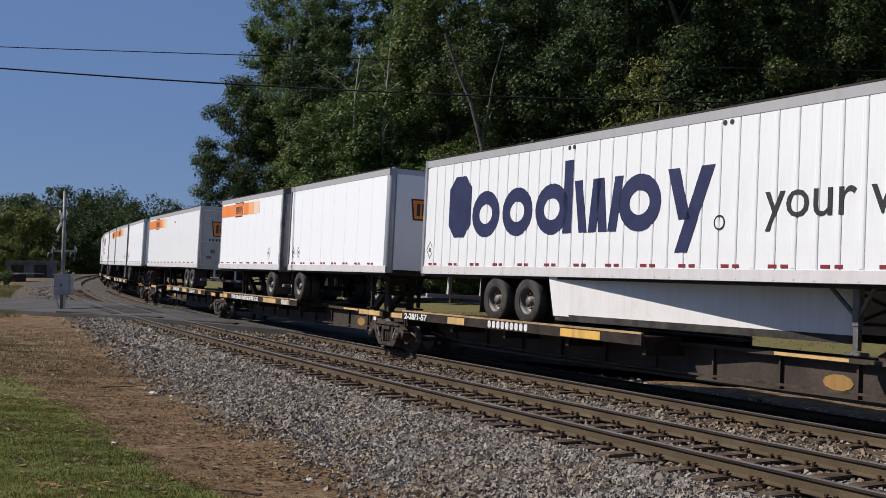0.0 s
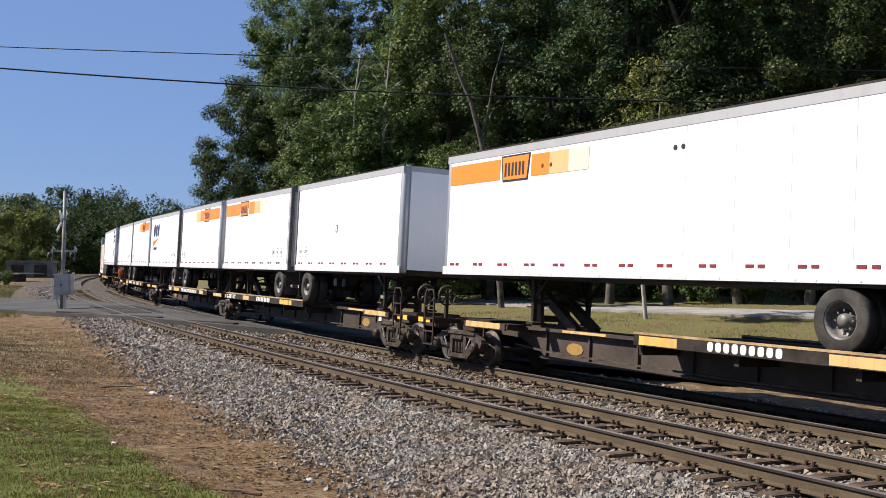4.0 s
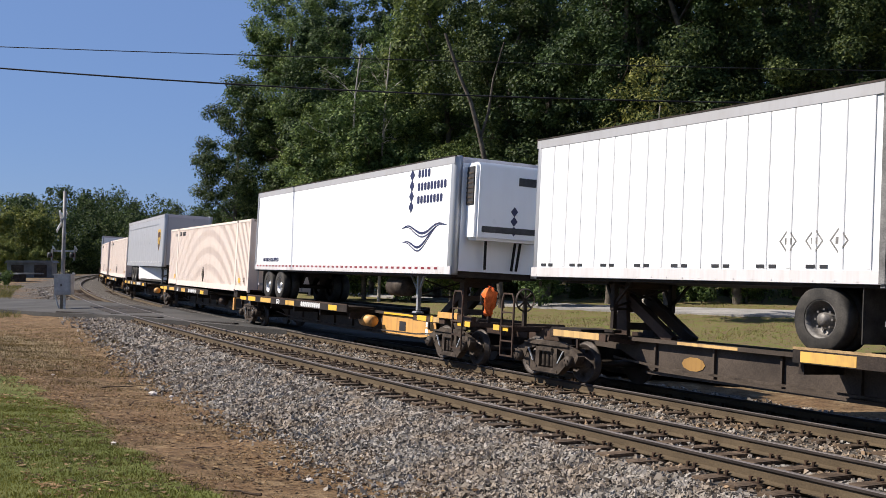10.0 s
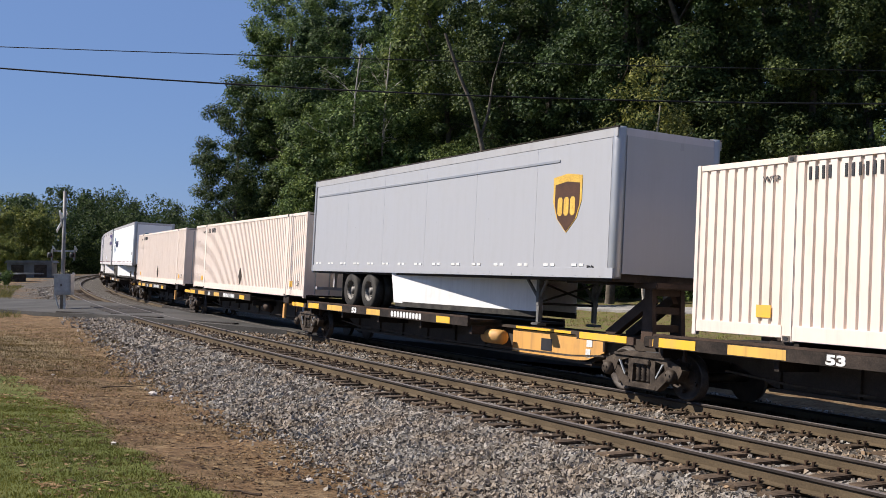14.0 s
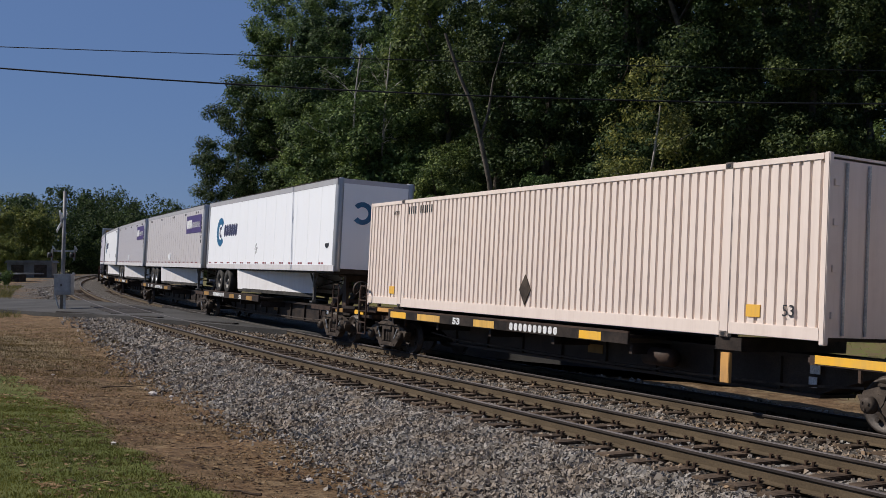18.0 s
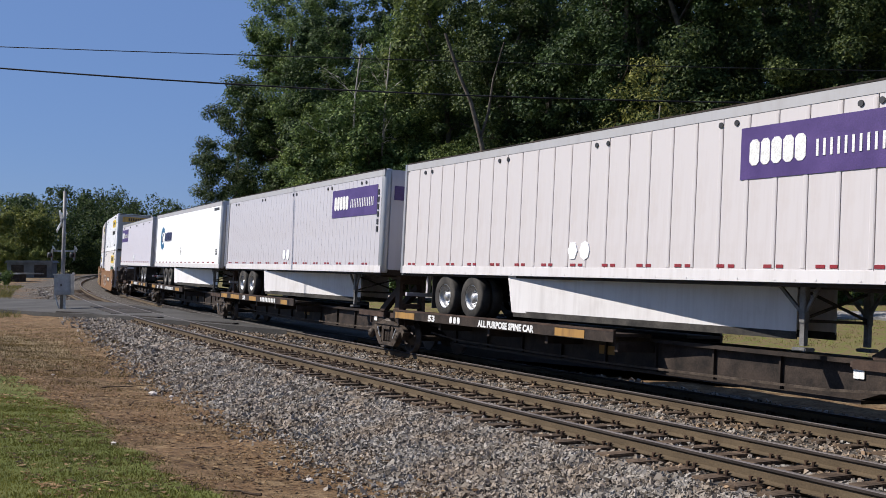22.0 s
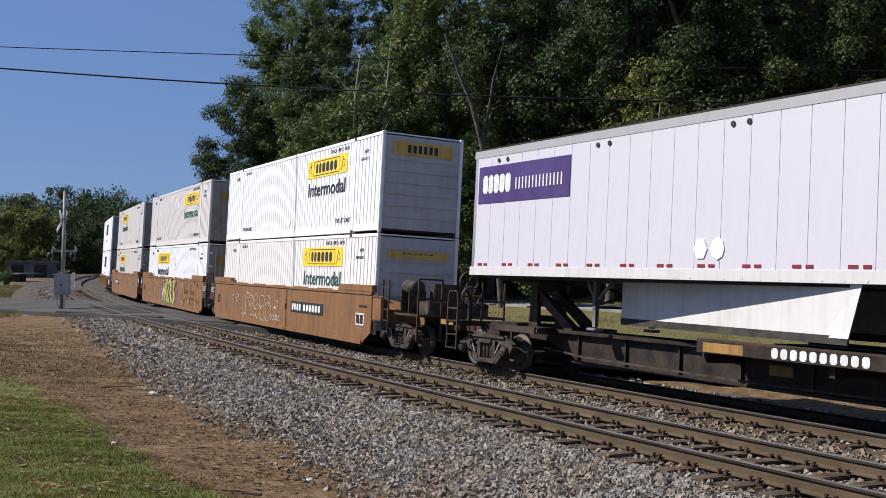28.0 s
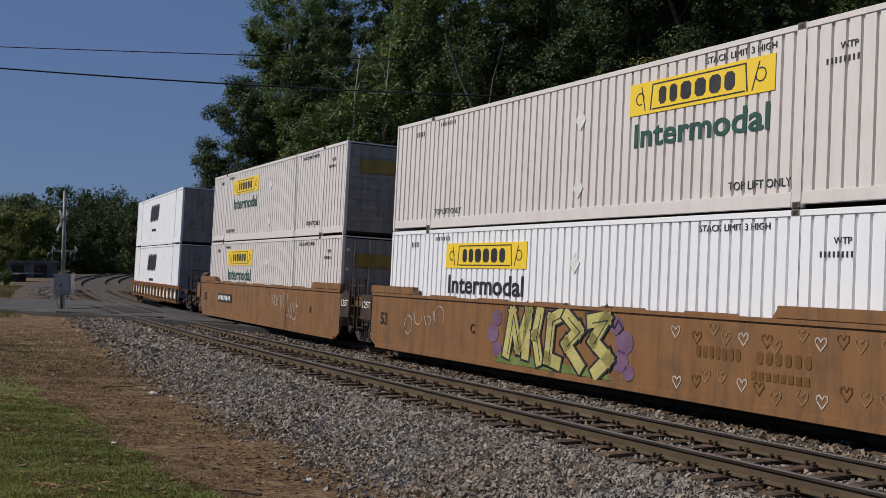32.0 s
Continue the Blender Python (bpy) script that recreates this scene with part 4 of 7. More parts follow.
            flat("yellow_marker", [rect(sgn * (h + 1.3) - 0.3, 0.93, 0.25, 0.12), rect(sgn * (h + 1.3) + 0.05, 0.93, 0.25, 0.12)], "yellow_sheet" if style != "old" else "yellow_old", car, -1.4)
            bm = bmesh.new()
            lathe(bm, [(-0.03, 0.24), (0.0, 0.27), (0.03, 0.24)], "X", 16, (sgn * (h + 1.34), -0.75, 1.62), caps=False)
            for a in range(4):
                p = a * math.pi / 4
                bar(bm, (sgn * (h + 1.34), -0.75 - 0.24 * math.cos(p), 1.62 - 0.24 * math.sin(p)), (sgn * (h + 1.34), -0.75 + 0.24 * math.cos(p), 1.62 + 0.24 * math.sin(p)), 0.03)
            bar(bm, (sgn * (h + 1.34), -0.75, 1.0), (sgn * (h + 1.34), -0.75, 1.62), 0.08)
            part("brake_wheel", bm, "dark_steel", car)
    # painted panels on the sill
    free = 1 if not decks or decks[0][1] < h - 4 else -1
    if style == "dark" and hitches:
        flat("yellow_panel", [[(h - 5.5, 0.41), (h - 2.65, 0.41), (h - 2.0, 0.63), (h - 2.0, 0.93), (h - 5.5, 0.93)]], "yellow", car, -0.42, label="worn yellow data panel")
        flat("data_plate", [rect(h - 4.3, 0.52, 0.42, 0.27)], "black", car, -0.428)
        flat("warning_strip", [rect(h - 5.3, 0.955, 2.2, 0.055)], "yellow_sheet", car, -0.48)
    elif style == "pup":
        xc = free * (h - 3.6)
        flat("worn_patch", [[(xc + 0.3 * math.cos(q * 0.628), 0.62 + 0.13 * math.sin(q * 0.628)) for q in range(10)]], "yellow_old", car, -0.345, label="worn yellow patch on the sill")
        flat("warning_strip", [rect(xc - 0.3 if free < 0 else xc - 1.2, 0.96, 1.5, 0.055)], "patch", car, -0.48)
    else:
        flat("worn_patch", [rect(-0.2, 0.6, 0.5, 0.18)], "yellow_old", car, -0.345)
    flat("white_placard", [rect(h - 2.6, 0.72, 0.2, 0.2)] + ([rect(h - 2.62, 0.5, 0.16, 0.17)] if style == "dark" else []), "white_letter", car, -0.428 if style == "dark" else -0.36)
    if style == "dark":
        bm = bmesh.new()
        lathe(bm, [(0, 0.02), (0.03, 0.17), (0.75, 0.17), (0.78, 0.02)], "X", 16, (h - 6.2, -0.75, 0.72))
        part("air_tank", bm, "yellow" if hitches else "brown_steel", car)
    bm = bmesh.new()
    pts = [(-h + 1.5, -0.5, 0.6), (-h + 3.0, -0.55, 0.5), (0, -0.56, 0.45), (h - 3.0, -0.55, 0.5), (h - 1.5, -0.5, 0.6)]
    for a, b in zip(pts, pts[1:]):
        bar(bm, a, b, 0.04)
    part("brake_pipe", bm, "truck_steel", car)
    return car


def road_wheel(parent, x, y, z, rim="rim_dark"):
    o = -1 if y < 0 else 1
    key = "wheel%d%s" % (o, rim)
    if key not in ROADWHEEL:
        bm = bmesh.new()
        lathe(bm, [(0.13 * o, 0.30), (0.14 * o, 0.47), (0.1 * o, 0.505), (-0.1 * o, 0.505), (-0.14 * o, 0.47), (-0.13 * o, 0.30)], seg=28, caps=False)
        t = finish(bm, "tyre", "tyre")
        bm = bmesh.new()
        lathe(bm, [(0.11 * o, 0.305), (0.125 * o, 0.285), (0.02 * o, 0.255), (-0.07 * o, 0.2), (-0.06 * o, 0.12), (0.08 * o, 0.1), (0.1 * o, 0.03), (0.1 * o, 0.002)], seg=24, caps=False)
        for i in range(8):
            a = i * math.pi / 4
            box(bm, 0.155 * math.cos(a) - 0.016, 0.155 * math.cos(a) + 0.016, -0.03 if o > 0 else -0.05, 0.05 if o > 0 else 0.03, 0.155 * math.sin(a) - 0.016, 0.155 * math.sin(a) + 0.016)
        ROADWHEEL[key] = (t, finish(bm, "rim", rim))
    t, r = ROADWHEEL[key]
    w = part("tyre", t, "tyre", parent, m=pose(x, y, z))
    part("rim", r, rim, w)


ROADWHEEL = {}
DECK = 1.1
FLOOR, TOP = 2.14, 5.06


def trailer(length, nose, label, group, wall="white", ribs=0.6, axles=2, rim="rim_dark", skirt=False, tape="red", rib_depth=0.012, rounded=True, axle_in=1.1, gear=3.2, skirt_x=None, rail_tint="white_rail", roll_door=False, leg="", tape_step=0.0):
    """A box trailer. nose: 1 leads the train, -1 trails it. Local origin at mid length over the rails."""
    tr = thing("semi_trailer", label, "trailer", group)
    h, w = length / 2, 1.295
    y = -w
    bm = bmesh.new()
    box(bm, -h, h, -w, w, FLOOR + 0.1, TOP - 0.16)
    if rounded:
        es = [e for e in bm.edges if abs(e.verts[0].co.x - nose * h) < 1e-4 and abs(e.verts[1].co.x - nose * h) < 1e-4 and abs(e.verts[0].co.z - e.verts[1].co.z) > 1]
        bmesh.ops.bevel(bm, geom=es, offset=0.2, segments=5, affect="EDGES")
    part("body", bm, wall, tr)
    # side panels stand a little proud, with recessed joints between them
    n = max(4, int(round((length - 0.3) / ribs)))
    step = (length - 0.36) / n
    mesh_bm = bmesh.new()
    gap = 0.011 if rib_depth > 0.015 else 0.003 if ribs > 2 else 0.005
    box(mesh_bm, gap, step - gap, -0.018, 0.0, FLOOR + 0.18, TOP - 0.2)
    if rib_depth > 0.015:
        prism_up(mesh_bm, [(step - 0.1, -0.017), (step - 0.085, -0.0245), (step - 0.03, -0.0245), (step - gap, -0.017)], FLOOR + 0.22, TOP - 0.24)
    panel = finish(mesh_bm, "side_panel", wall)
    for i in range(n):
        part("side_panel", panel, wall, tr, m=pose(-h + 0.18 + i * step, -w, 0))
    bm = bmesh.new()
    for yy in (-w - 0.026, w - 0.01):
        bm = bmesh.new()
        box(bm, -h + 0.02, h - 0.02, yy, yy + 0.034, TOP - 0.2, TOP, 0.008)
        part("top_rail", bm, "top_rail", tr)
        bm = bmesh.new()
        box(bm, -h, h, yy - 0.006, yy + 0.04, TOP - 0.022, TOP + 0.012, 0.004)
        part("roof_edge", bm, "dark_steel", tr)
    bm = bmesh.new()
    box(bm, -h + 0.02, h - 0.02, -w + 0.02, w - 0.02, TOP - 0.16, TOP - 0.01)
    for i in range(int(length / 1.2)):
        x = -h + 0.6 + i * 1.2
        box(bm, x - 0.02, x + 0.02, -w + 0.05, w - 0.05, TOP - 0.01, TOP + 0.006)
    part("roof", bm, "white_aged", tr)
    bm = bmesh.new()
    for yy in (-w - 0.03, w - 0.008):
        box(bm, -h, h, yy, yy + 0.038, FLOOR, FLOOR + 0.2, 0.006)
    m = int(length / 0.4)
    for i in range(m):
        x = -h + 0.2 + i * 0.4
        box(bm, x - 0.012, x + 0.012, -w - 0.036, -w, FLOOR + 0.03, FLOOR + 0.055)
    part("bottom_rail", bm, rail_tint, tr)
    if rounded:
        for yy in (-w + 0.105, w - 0.105):
            bm = bmesh.new()
            lathe(bm, [(FLOOR, 0.128), (FLOOR + 0.05, 0.134), (TOP - 0.05, 0.134), (TOP + 0.01, 0.12)], "Z", 20, (nose * (h - 0.12), yy, 0))
            part("nose_post", bm, "alu", tr)
    # rear frame and doors
    r = -nose * h
    bm = bmesh.new()
    for yy in (-w - 0.032, w - 0.08):
        box(bm, r - 0.06, r + 0.06, yy, yy + 0.11, FLOOR, TOP, 0.01)
    box(bm, r - 0.05, r + 0.05, -w, w, TOP - 0.18, TOP + 0.005, 0.01)
    box(bm, r - 0.05, r + 0.05, -w, w, FLOOR - 0.05, FLOOR + 0.14, 0.01)
    part("rear_frame", bm, "leg_grey" if length < 10 else "alu", tr)
    e = r - nose * 0.055
    for k in range(7 if roll_door else 0):
        z0 = FLOOR + 0.15 + k * 0.366
        bm = bmesh.new()
        box(bm, *sorted((r, e)), -1.18, 1.18, z0, z0 + 0.354, 0.008)
        part("door_slat", bm, "end_shaded_white", tr)
    for y0, y1 in () if roll_door else ((-1.18, -0.01), (0.01, 1.18)):
        bm = bmesh.new()
        box(bm, *sorted((r, e)), y0, y1, FLOOR + 0.15, TOP - 0.2, 0.006)
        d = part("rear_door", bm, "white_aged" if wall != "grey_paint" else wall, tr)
        bm = bmesh.new()
        for yy in (y0 + 0.3, y1 - 0.3):
            bar(bm, (e - nose * 0.03, yy, FLOOR + 0.18), (e - nose * 0.03, yy, TOP - 0.24), 0.035)
        part("lock_rod", bm, "galv", d)
        for zz in (FLOOR + 0.4, FLOOR + 1.1, FLOOR + 1.8, FLOOR + 2.45):
            bm = bmesh.new()
            box(bm, e - 0.02, e + 0.02, y0 + 0.02 if y0 < -0.5 else y1 - 0.14, y0 + 0.14 if y0 < -0.5 else y1 - 0.02, zz, zz + 0.06)
            part("hinge", bm, "alu", d)
    bm = bmesh.new()
    for yy in (-0.5, 0.5):
        bar(bm, (r + nose * 0.05, yy, FLOOR), (r + nose * 0.02, yy, FLOOR - 0.5), 0.09)
    box(bm, r - 0.05, r + 0.05, -1.15, 1.15, FLOOR - 0.6, FLOOR - 0.5, 0.01)
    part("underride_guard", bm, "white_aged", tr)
    for i in range(5):
        bm = bmesh.new()
        box(bm, r - nose * 0.06 - 0.008, r - nose * 0.06 + 0.008, -1.1 + i * 0.46, -0.86 + i * 0.46, FLOOR - 0.59, FLOOR - 0.51)
        part("red_reflector", bm, "red", tr)
    # floor beams
    bm = bmesh.new()
    box(bm, -h + 0.1, h - 0.1, -w + 0.05, w - 0.05, FLOOR - 0.05, FLOOR + 0.1)
    part("floor", bm, "dark_steel", tr)
    # running gear
    first = r + nose * axle_in
    xs = [first] if axles == 1 else [first, first + nose * 1.3]
    zc = DECK + 0.505
    for x in xs:
        for sy in (-1, 1):
            road_wheel(tr, x, sy * 1.12, zc, rim)
            road_wheel(tr, x, sy * 0.8, zc, "rim_dark")
        bm = bmesh.new()
        lathe(bm, [(-1.1, 0.07), (1.1, 0.07)], seg=10, centre=(x, 0, zc))
        part("axle", bm, "dark_steel", tr)
    bm = bmesh.new()
    mid = sum(xs) / len(xs)
    for yy in (-0.45, 0.45):
        box(bm, mid - 1.2, mid + 1.2, yy - 0.05, yy + 0.05, FLOOR - 0.2, FLOOR - 0.04)
        for x in xs:
            prism(bm, [(x - 0.4, FLOOR - 0.2), (x + 0.4, FLOOR - 0.2), (x + 0.08, zc), (x - 0.08, zc)], yy - 0.04, yy + 0.04)
    part("suspension", bm, "dark_steel", tr)
    mud = r + nose * 0.45
    for yy in (-1.25, 0.65):
        bm = bmesh.new()
        box(bm, mid - nose * (0.75 if axles == 1 else 1.3) - 0.008, mid - nose * (0.75 if axles == 1 else 1.3) + 0.008, yy, yy + 0.6, DECK + 0.18, FLOOR - 0.04)
        part("mud_flap", bm, "tyre", tr)
    # landing gear
    lg = nose * (h - (2.1 if length < 10 else gear))
    foot = DECK - 0.02
    for yy in (-0.75, 0.75):
        bm = bmesh.new()
        box(bm, lg - 0.06, lg + 0.06, yy - 0.06, yy + 0.06, FLOOR - 0.62, FLOOR, 0.01)
        box(bm, lg - 0.045, lg + 0.045, yy - 0.045, yy + 0.045, foot + 0.08, FLOOR - 0.6)
        box(bm, lg - 0.14, lg + 0.14, yy - 0.12, yy + 0.12, foot, foot + 0.06, 0.015)
        bar(bm, (lg, yy, FLOOR - 0.5), (lg - nose * 0.55, yy, FLOOR), 0.05)
        bar(bm, (lg, yy, FLOOR - 0.5), (lg + nose * 0.3, yy, FLOOR), 0.05)
        part("landing_leg", bm, leg or ("dark_steel" if not skirt else "leg_grey"), tr)
    bm = bmesh.new()
    bar(bm, (lg, -0.75, FLOOR - 0.55), (lg, 0.75, FLOOR - 0.1), 0.04)
    bar(bm, (lg, -0.75, FLOOR - 0.1), (lg, 0.75, FLOOR - 0.55), 0.04)
    bar(bm, (lg, -0.75, FLOOR - 0.58), (lg, 0.75, FLOOR - 0.58), 0.05)
    part("cross_brace", bm, "dark_steel", tr)
    bm = bmesh.new()
    box(bm, nose * h - nose * 1.4 - 0.7, nose * h - nose * 1.4 + 0.7, -0.9, 0.9, FLOOR - 0.1, FLOOR + 0.02, 0.01)
    part("kingpin_plate", bm, "dark_steel", tr)
    # conspicuity marks
    for i in range(int((length - 0.5) / tape_step) if tape_step else 0):
        flat("reflective_tape", [rect(-h + 0.25 + i * tape_step, FLOOR + 0.12, tape_step * 0.46, 0.055)], tape, tr, -w - 0.03)
    k = 0 if tape_step else int(length / 1.05)
    for i in range(k):
        x = -h + 0.35 + i * (length - 0.7) / k
        flat("reflective_tape", [rect(x, FLOOR + 0.225, 0.17, 0.055), rect(x + 0.26, FLOOR + 0.225, 0.14, 0.055)], tape, tr, -w - 0.022)
    if skirt:
        # the skirt draws in towards the landing gear
        a, b = skirt_x or sorted((xs[-1] + nose * 0.75, lg - nose * 0.3))
        low, hi = DECK + 0.24, FLOOR + 0.02
        back, front = (a, b) if nose > 0 else (b, a)
        y_at = lambda x: -w + 0.02 + 0.8 * abs(x - back) / abs(front - back)
        for side in (1, -1):
            bm = bmesh.new()
            rows = []
            for f in [i / 8 for i in range(9)]:
                x = back + (front - back) * f
                lean = nose * (0.22 if f == 0 else 0.0)
                rows.append([bm.verts.new((x + lean, side * (y_at(x) + d), low)) for d in (0.0, 0.02)] + [bm.verts.new((x, side * (y_at(x) + d), hi)) for d in (0.02, 0.0)])
            for p, q in zip(rows, rows[1:]):
                for j in range(4):
                    bm.faces.new((p[j], p[(j + 1) % 4], q[(j + 1) % 4], q[j]))
            bm.faces.new(rows[0])
            bm.faces.new(rows[-1][::-1])
            bmesh.ops.recalc_face_normals(bm, faces=bm.faces)
            sk = part("side_skirt", bm, "skirt_grey" if rim == "rim" else "skirt_white", tr, "road-stained pale skirt" if rim == "rim" else "white aerodynamic side skirt")
            bm = bmesh.new()
            e0, e1 = back + nose * 0.25, front
            bar(bm, (e0, side * (y_at(e0) + 0.01), low - 0.03), (e1, side * (y_at(e1) + 0.01), low - 0.03), 0.035, 0.13)
            part("skirt_edge", bm, "tyre", sk)
    return tr


def placard(tr, x, z, y=-1.31, r=0.19):
    """A diamond placard holder, outlined."""
    out = []
    for k in range(4):
        a, b = radians(90 * k), radians(90 * k + 90)
        out.append([(x + q * math.cos(t), z + q * 1.2 * math.sin(t)) for q, t in ((r, a), (r, b), (r * 0.82, b), (r * 0.82, a))])
    out.append(rect(x - 0.06, z - 0.05, 0.12, 0.1))
    flat("placard_holder", out, "mast_grey", tr, y)


def corrugated(length, pitch, depth, z0, z1, y, out, groove=(0.62, 0.70, 0.92, 1.0)):
    """A wall of pressed ribs in one sheet, its outer face at y."""
    bm = bmesh.new()
    n = int(length / pitch)
    p = length / n
    xs = []
    for i in range(n):
        x = -length / 2 + i * p
        xs += [(x, 0), (x + p * groove[0], 0), (x + p * groove[1], depth), (x + p * groove[2], depth), (x + p * groove[3], 0)]
    if groove[3] == 1.0:
        xs = [q for i, q in enumerate(xs) if i % 5 != 4]
    xs.append((length / 2, 0))
    prev = None
    for x, d in xs:
        a, b = bm.verts.new((x, y - out * d, z0)), bm.verts.new((x, y - out * d, z1))
        if prev:
            bm.faces.new((prev[0], a, b, prev[1]))
        prev = (a, b)
    ext = bmesh.ops.extrude_face_region(bm, geom=list(bm.faces))
    bmesh.ops.translate(bm, verts=[v for v in ext["geom"] if isinstance(v, bmesh.types.BMVert)], vec=(0, -out * (depth + 0.02), 0))
    return bm


CONT_H = 2.896


def container(wall, label, group, pitch=0.2, depth=0.034, door_end=-1, kind="shipping_container", deep_rail=0.26, end=None, groove=(0.62, 0.70, 0.92, 1.0)):
    """A 53 foot container with ribbed sides, 40 foot corner posts, rails and castings; its base is z = 0."""
    c = thing(kind, label, "container", group)
    h, w = 8.075, 1.295
    x40 = 6.02
    segs = [(-(h + x40) / 2, h - x40 - 0.2), (0.0, 2 * x40 - 0.2), ((h + x40) / 2, h - x40 - 0.2)]
    for cx, ln in segs:
        for y, out in ((-w + 0.02, -1), (w - 0.02, 1)):
            part("side_wall", corrugated(ln, pitch, depth, deep_rail - 0.02, CONT_H - 0.1, y, out, groove), wall, c, m=pose(cx, 0, 0))
    for x, ln, sy in ((-x40 - 0.1, 0.2, 0.09), (x40 - 0.1, 0.2, 0.09), (-h, 0.1, 0.1), (h - 0.1, 0.1, 0.1)):
        for y in (-w, w - sy):
            bm = bmesh.new()
            box(bm, x, x + ln, y, y + sy, 0.0, CONT_H, 0.012)
            part("corner_post", bm, wall, c)
    for y in (-w + 0.004, w - 0.074):
        bm = bmesh.new()
        box(bm, -h + 0.1, h - 0.1, y, y + 0.07, CONT_H - 0.11, CONT_H - 0.01, 0.008)
        part("top_rail", bm, wall, c)
        for x0, x1, z in ((-h + 0.1, -x40 - 0.1, 0.06), (-x40 + 0.1, x40 - 0.1, 0.02), (x40 + 0.1, h - 0.1, 0.06)):
            bm = bmesh.new()
            box(bm, x0, x1, y, y + 0.07, z, deep_rail, 0.008)
            part("bottom_rail", bm, wall, c)
    bm = bmesh.new()
    box(bm, -h + 0.05, h - 0.05, -w + 0.06, w - 0.06, CONT_H - 0.06, CONT_H - 0.02)
    for i in range(30):
        x = -h + 0.4 + i * 0.52
        box(bm, x, x + 0.2, -w + 0.12, w - 0.12, CONT_H - 0.02, CONT_H - 0.005)
    part("roof", bm, wall, c)
    bm = bmesh.new()
    box(bm, -h + 0.1, h - 0.1, -w + 0.07, w - 0.07, 0.06, 0.16)
    part("floor", bm, "dark_steel", c)
    for x in (-x40, x40):
        for y in (-w - 0.01, w - 0.14):
            for z in (-0.005, CONT_H - 0.115):
                bm = bmesh.new()
                box(bm, x - 0.09, x + 0.09, y, y + 0.15, z, z + 0.12, 0.015)
                cst = part("corner_casting", bm, "casting", c)
                if y < 0:
                    flat("casting_hole", [disc(x, z + 0.06, 0.045, 0.032, 10)], "black", cst, y)
    for sgn in (-1, 1):
        bm = bmesh.new()
        e = sgn * (h - 0.05)
        box(bm, e - 0.02, e + 0.02, -w + 0.09, w - 0.09, 0.12, CONT_H - 0.1)
        if sgn != door_end:
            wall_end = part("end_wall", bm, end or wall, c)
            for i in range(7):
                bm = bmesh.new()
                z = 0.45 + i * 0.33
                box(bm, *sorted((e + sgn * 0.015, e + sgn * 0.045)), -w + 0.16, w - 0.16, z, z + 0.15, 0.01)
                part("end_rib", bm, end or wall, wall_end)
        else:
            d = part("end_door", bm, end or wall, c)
            for y in (-0.9, -0.4, 0.4, 0.9):
                bm = bmesh.new()
                bar(bm, (e + sgn * 0.05, y, 0.15), (e + sgn * 0.05, y, CONT_H - 0.14), 0.035)
                part("lock_rod", bm, "galv", d)
            for y in (-1.15, 1.05):
                for z in (0.4, 1.1, 1.8, 2.4):
                    bm = bmesh.new()
                    box(bm, *sorted((e, e + sgn * 0.05)), y, y + 0.1, z, z + 0.1)
                    part("hinge", bm, wall, d)
    return c


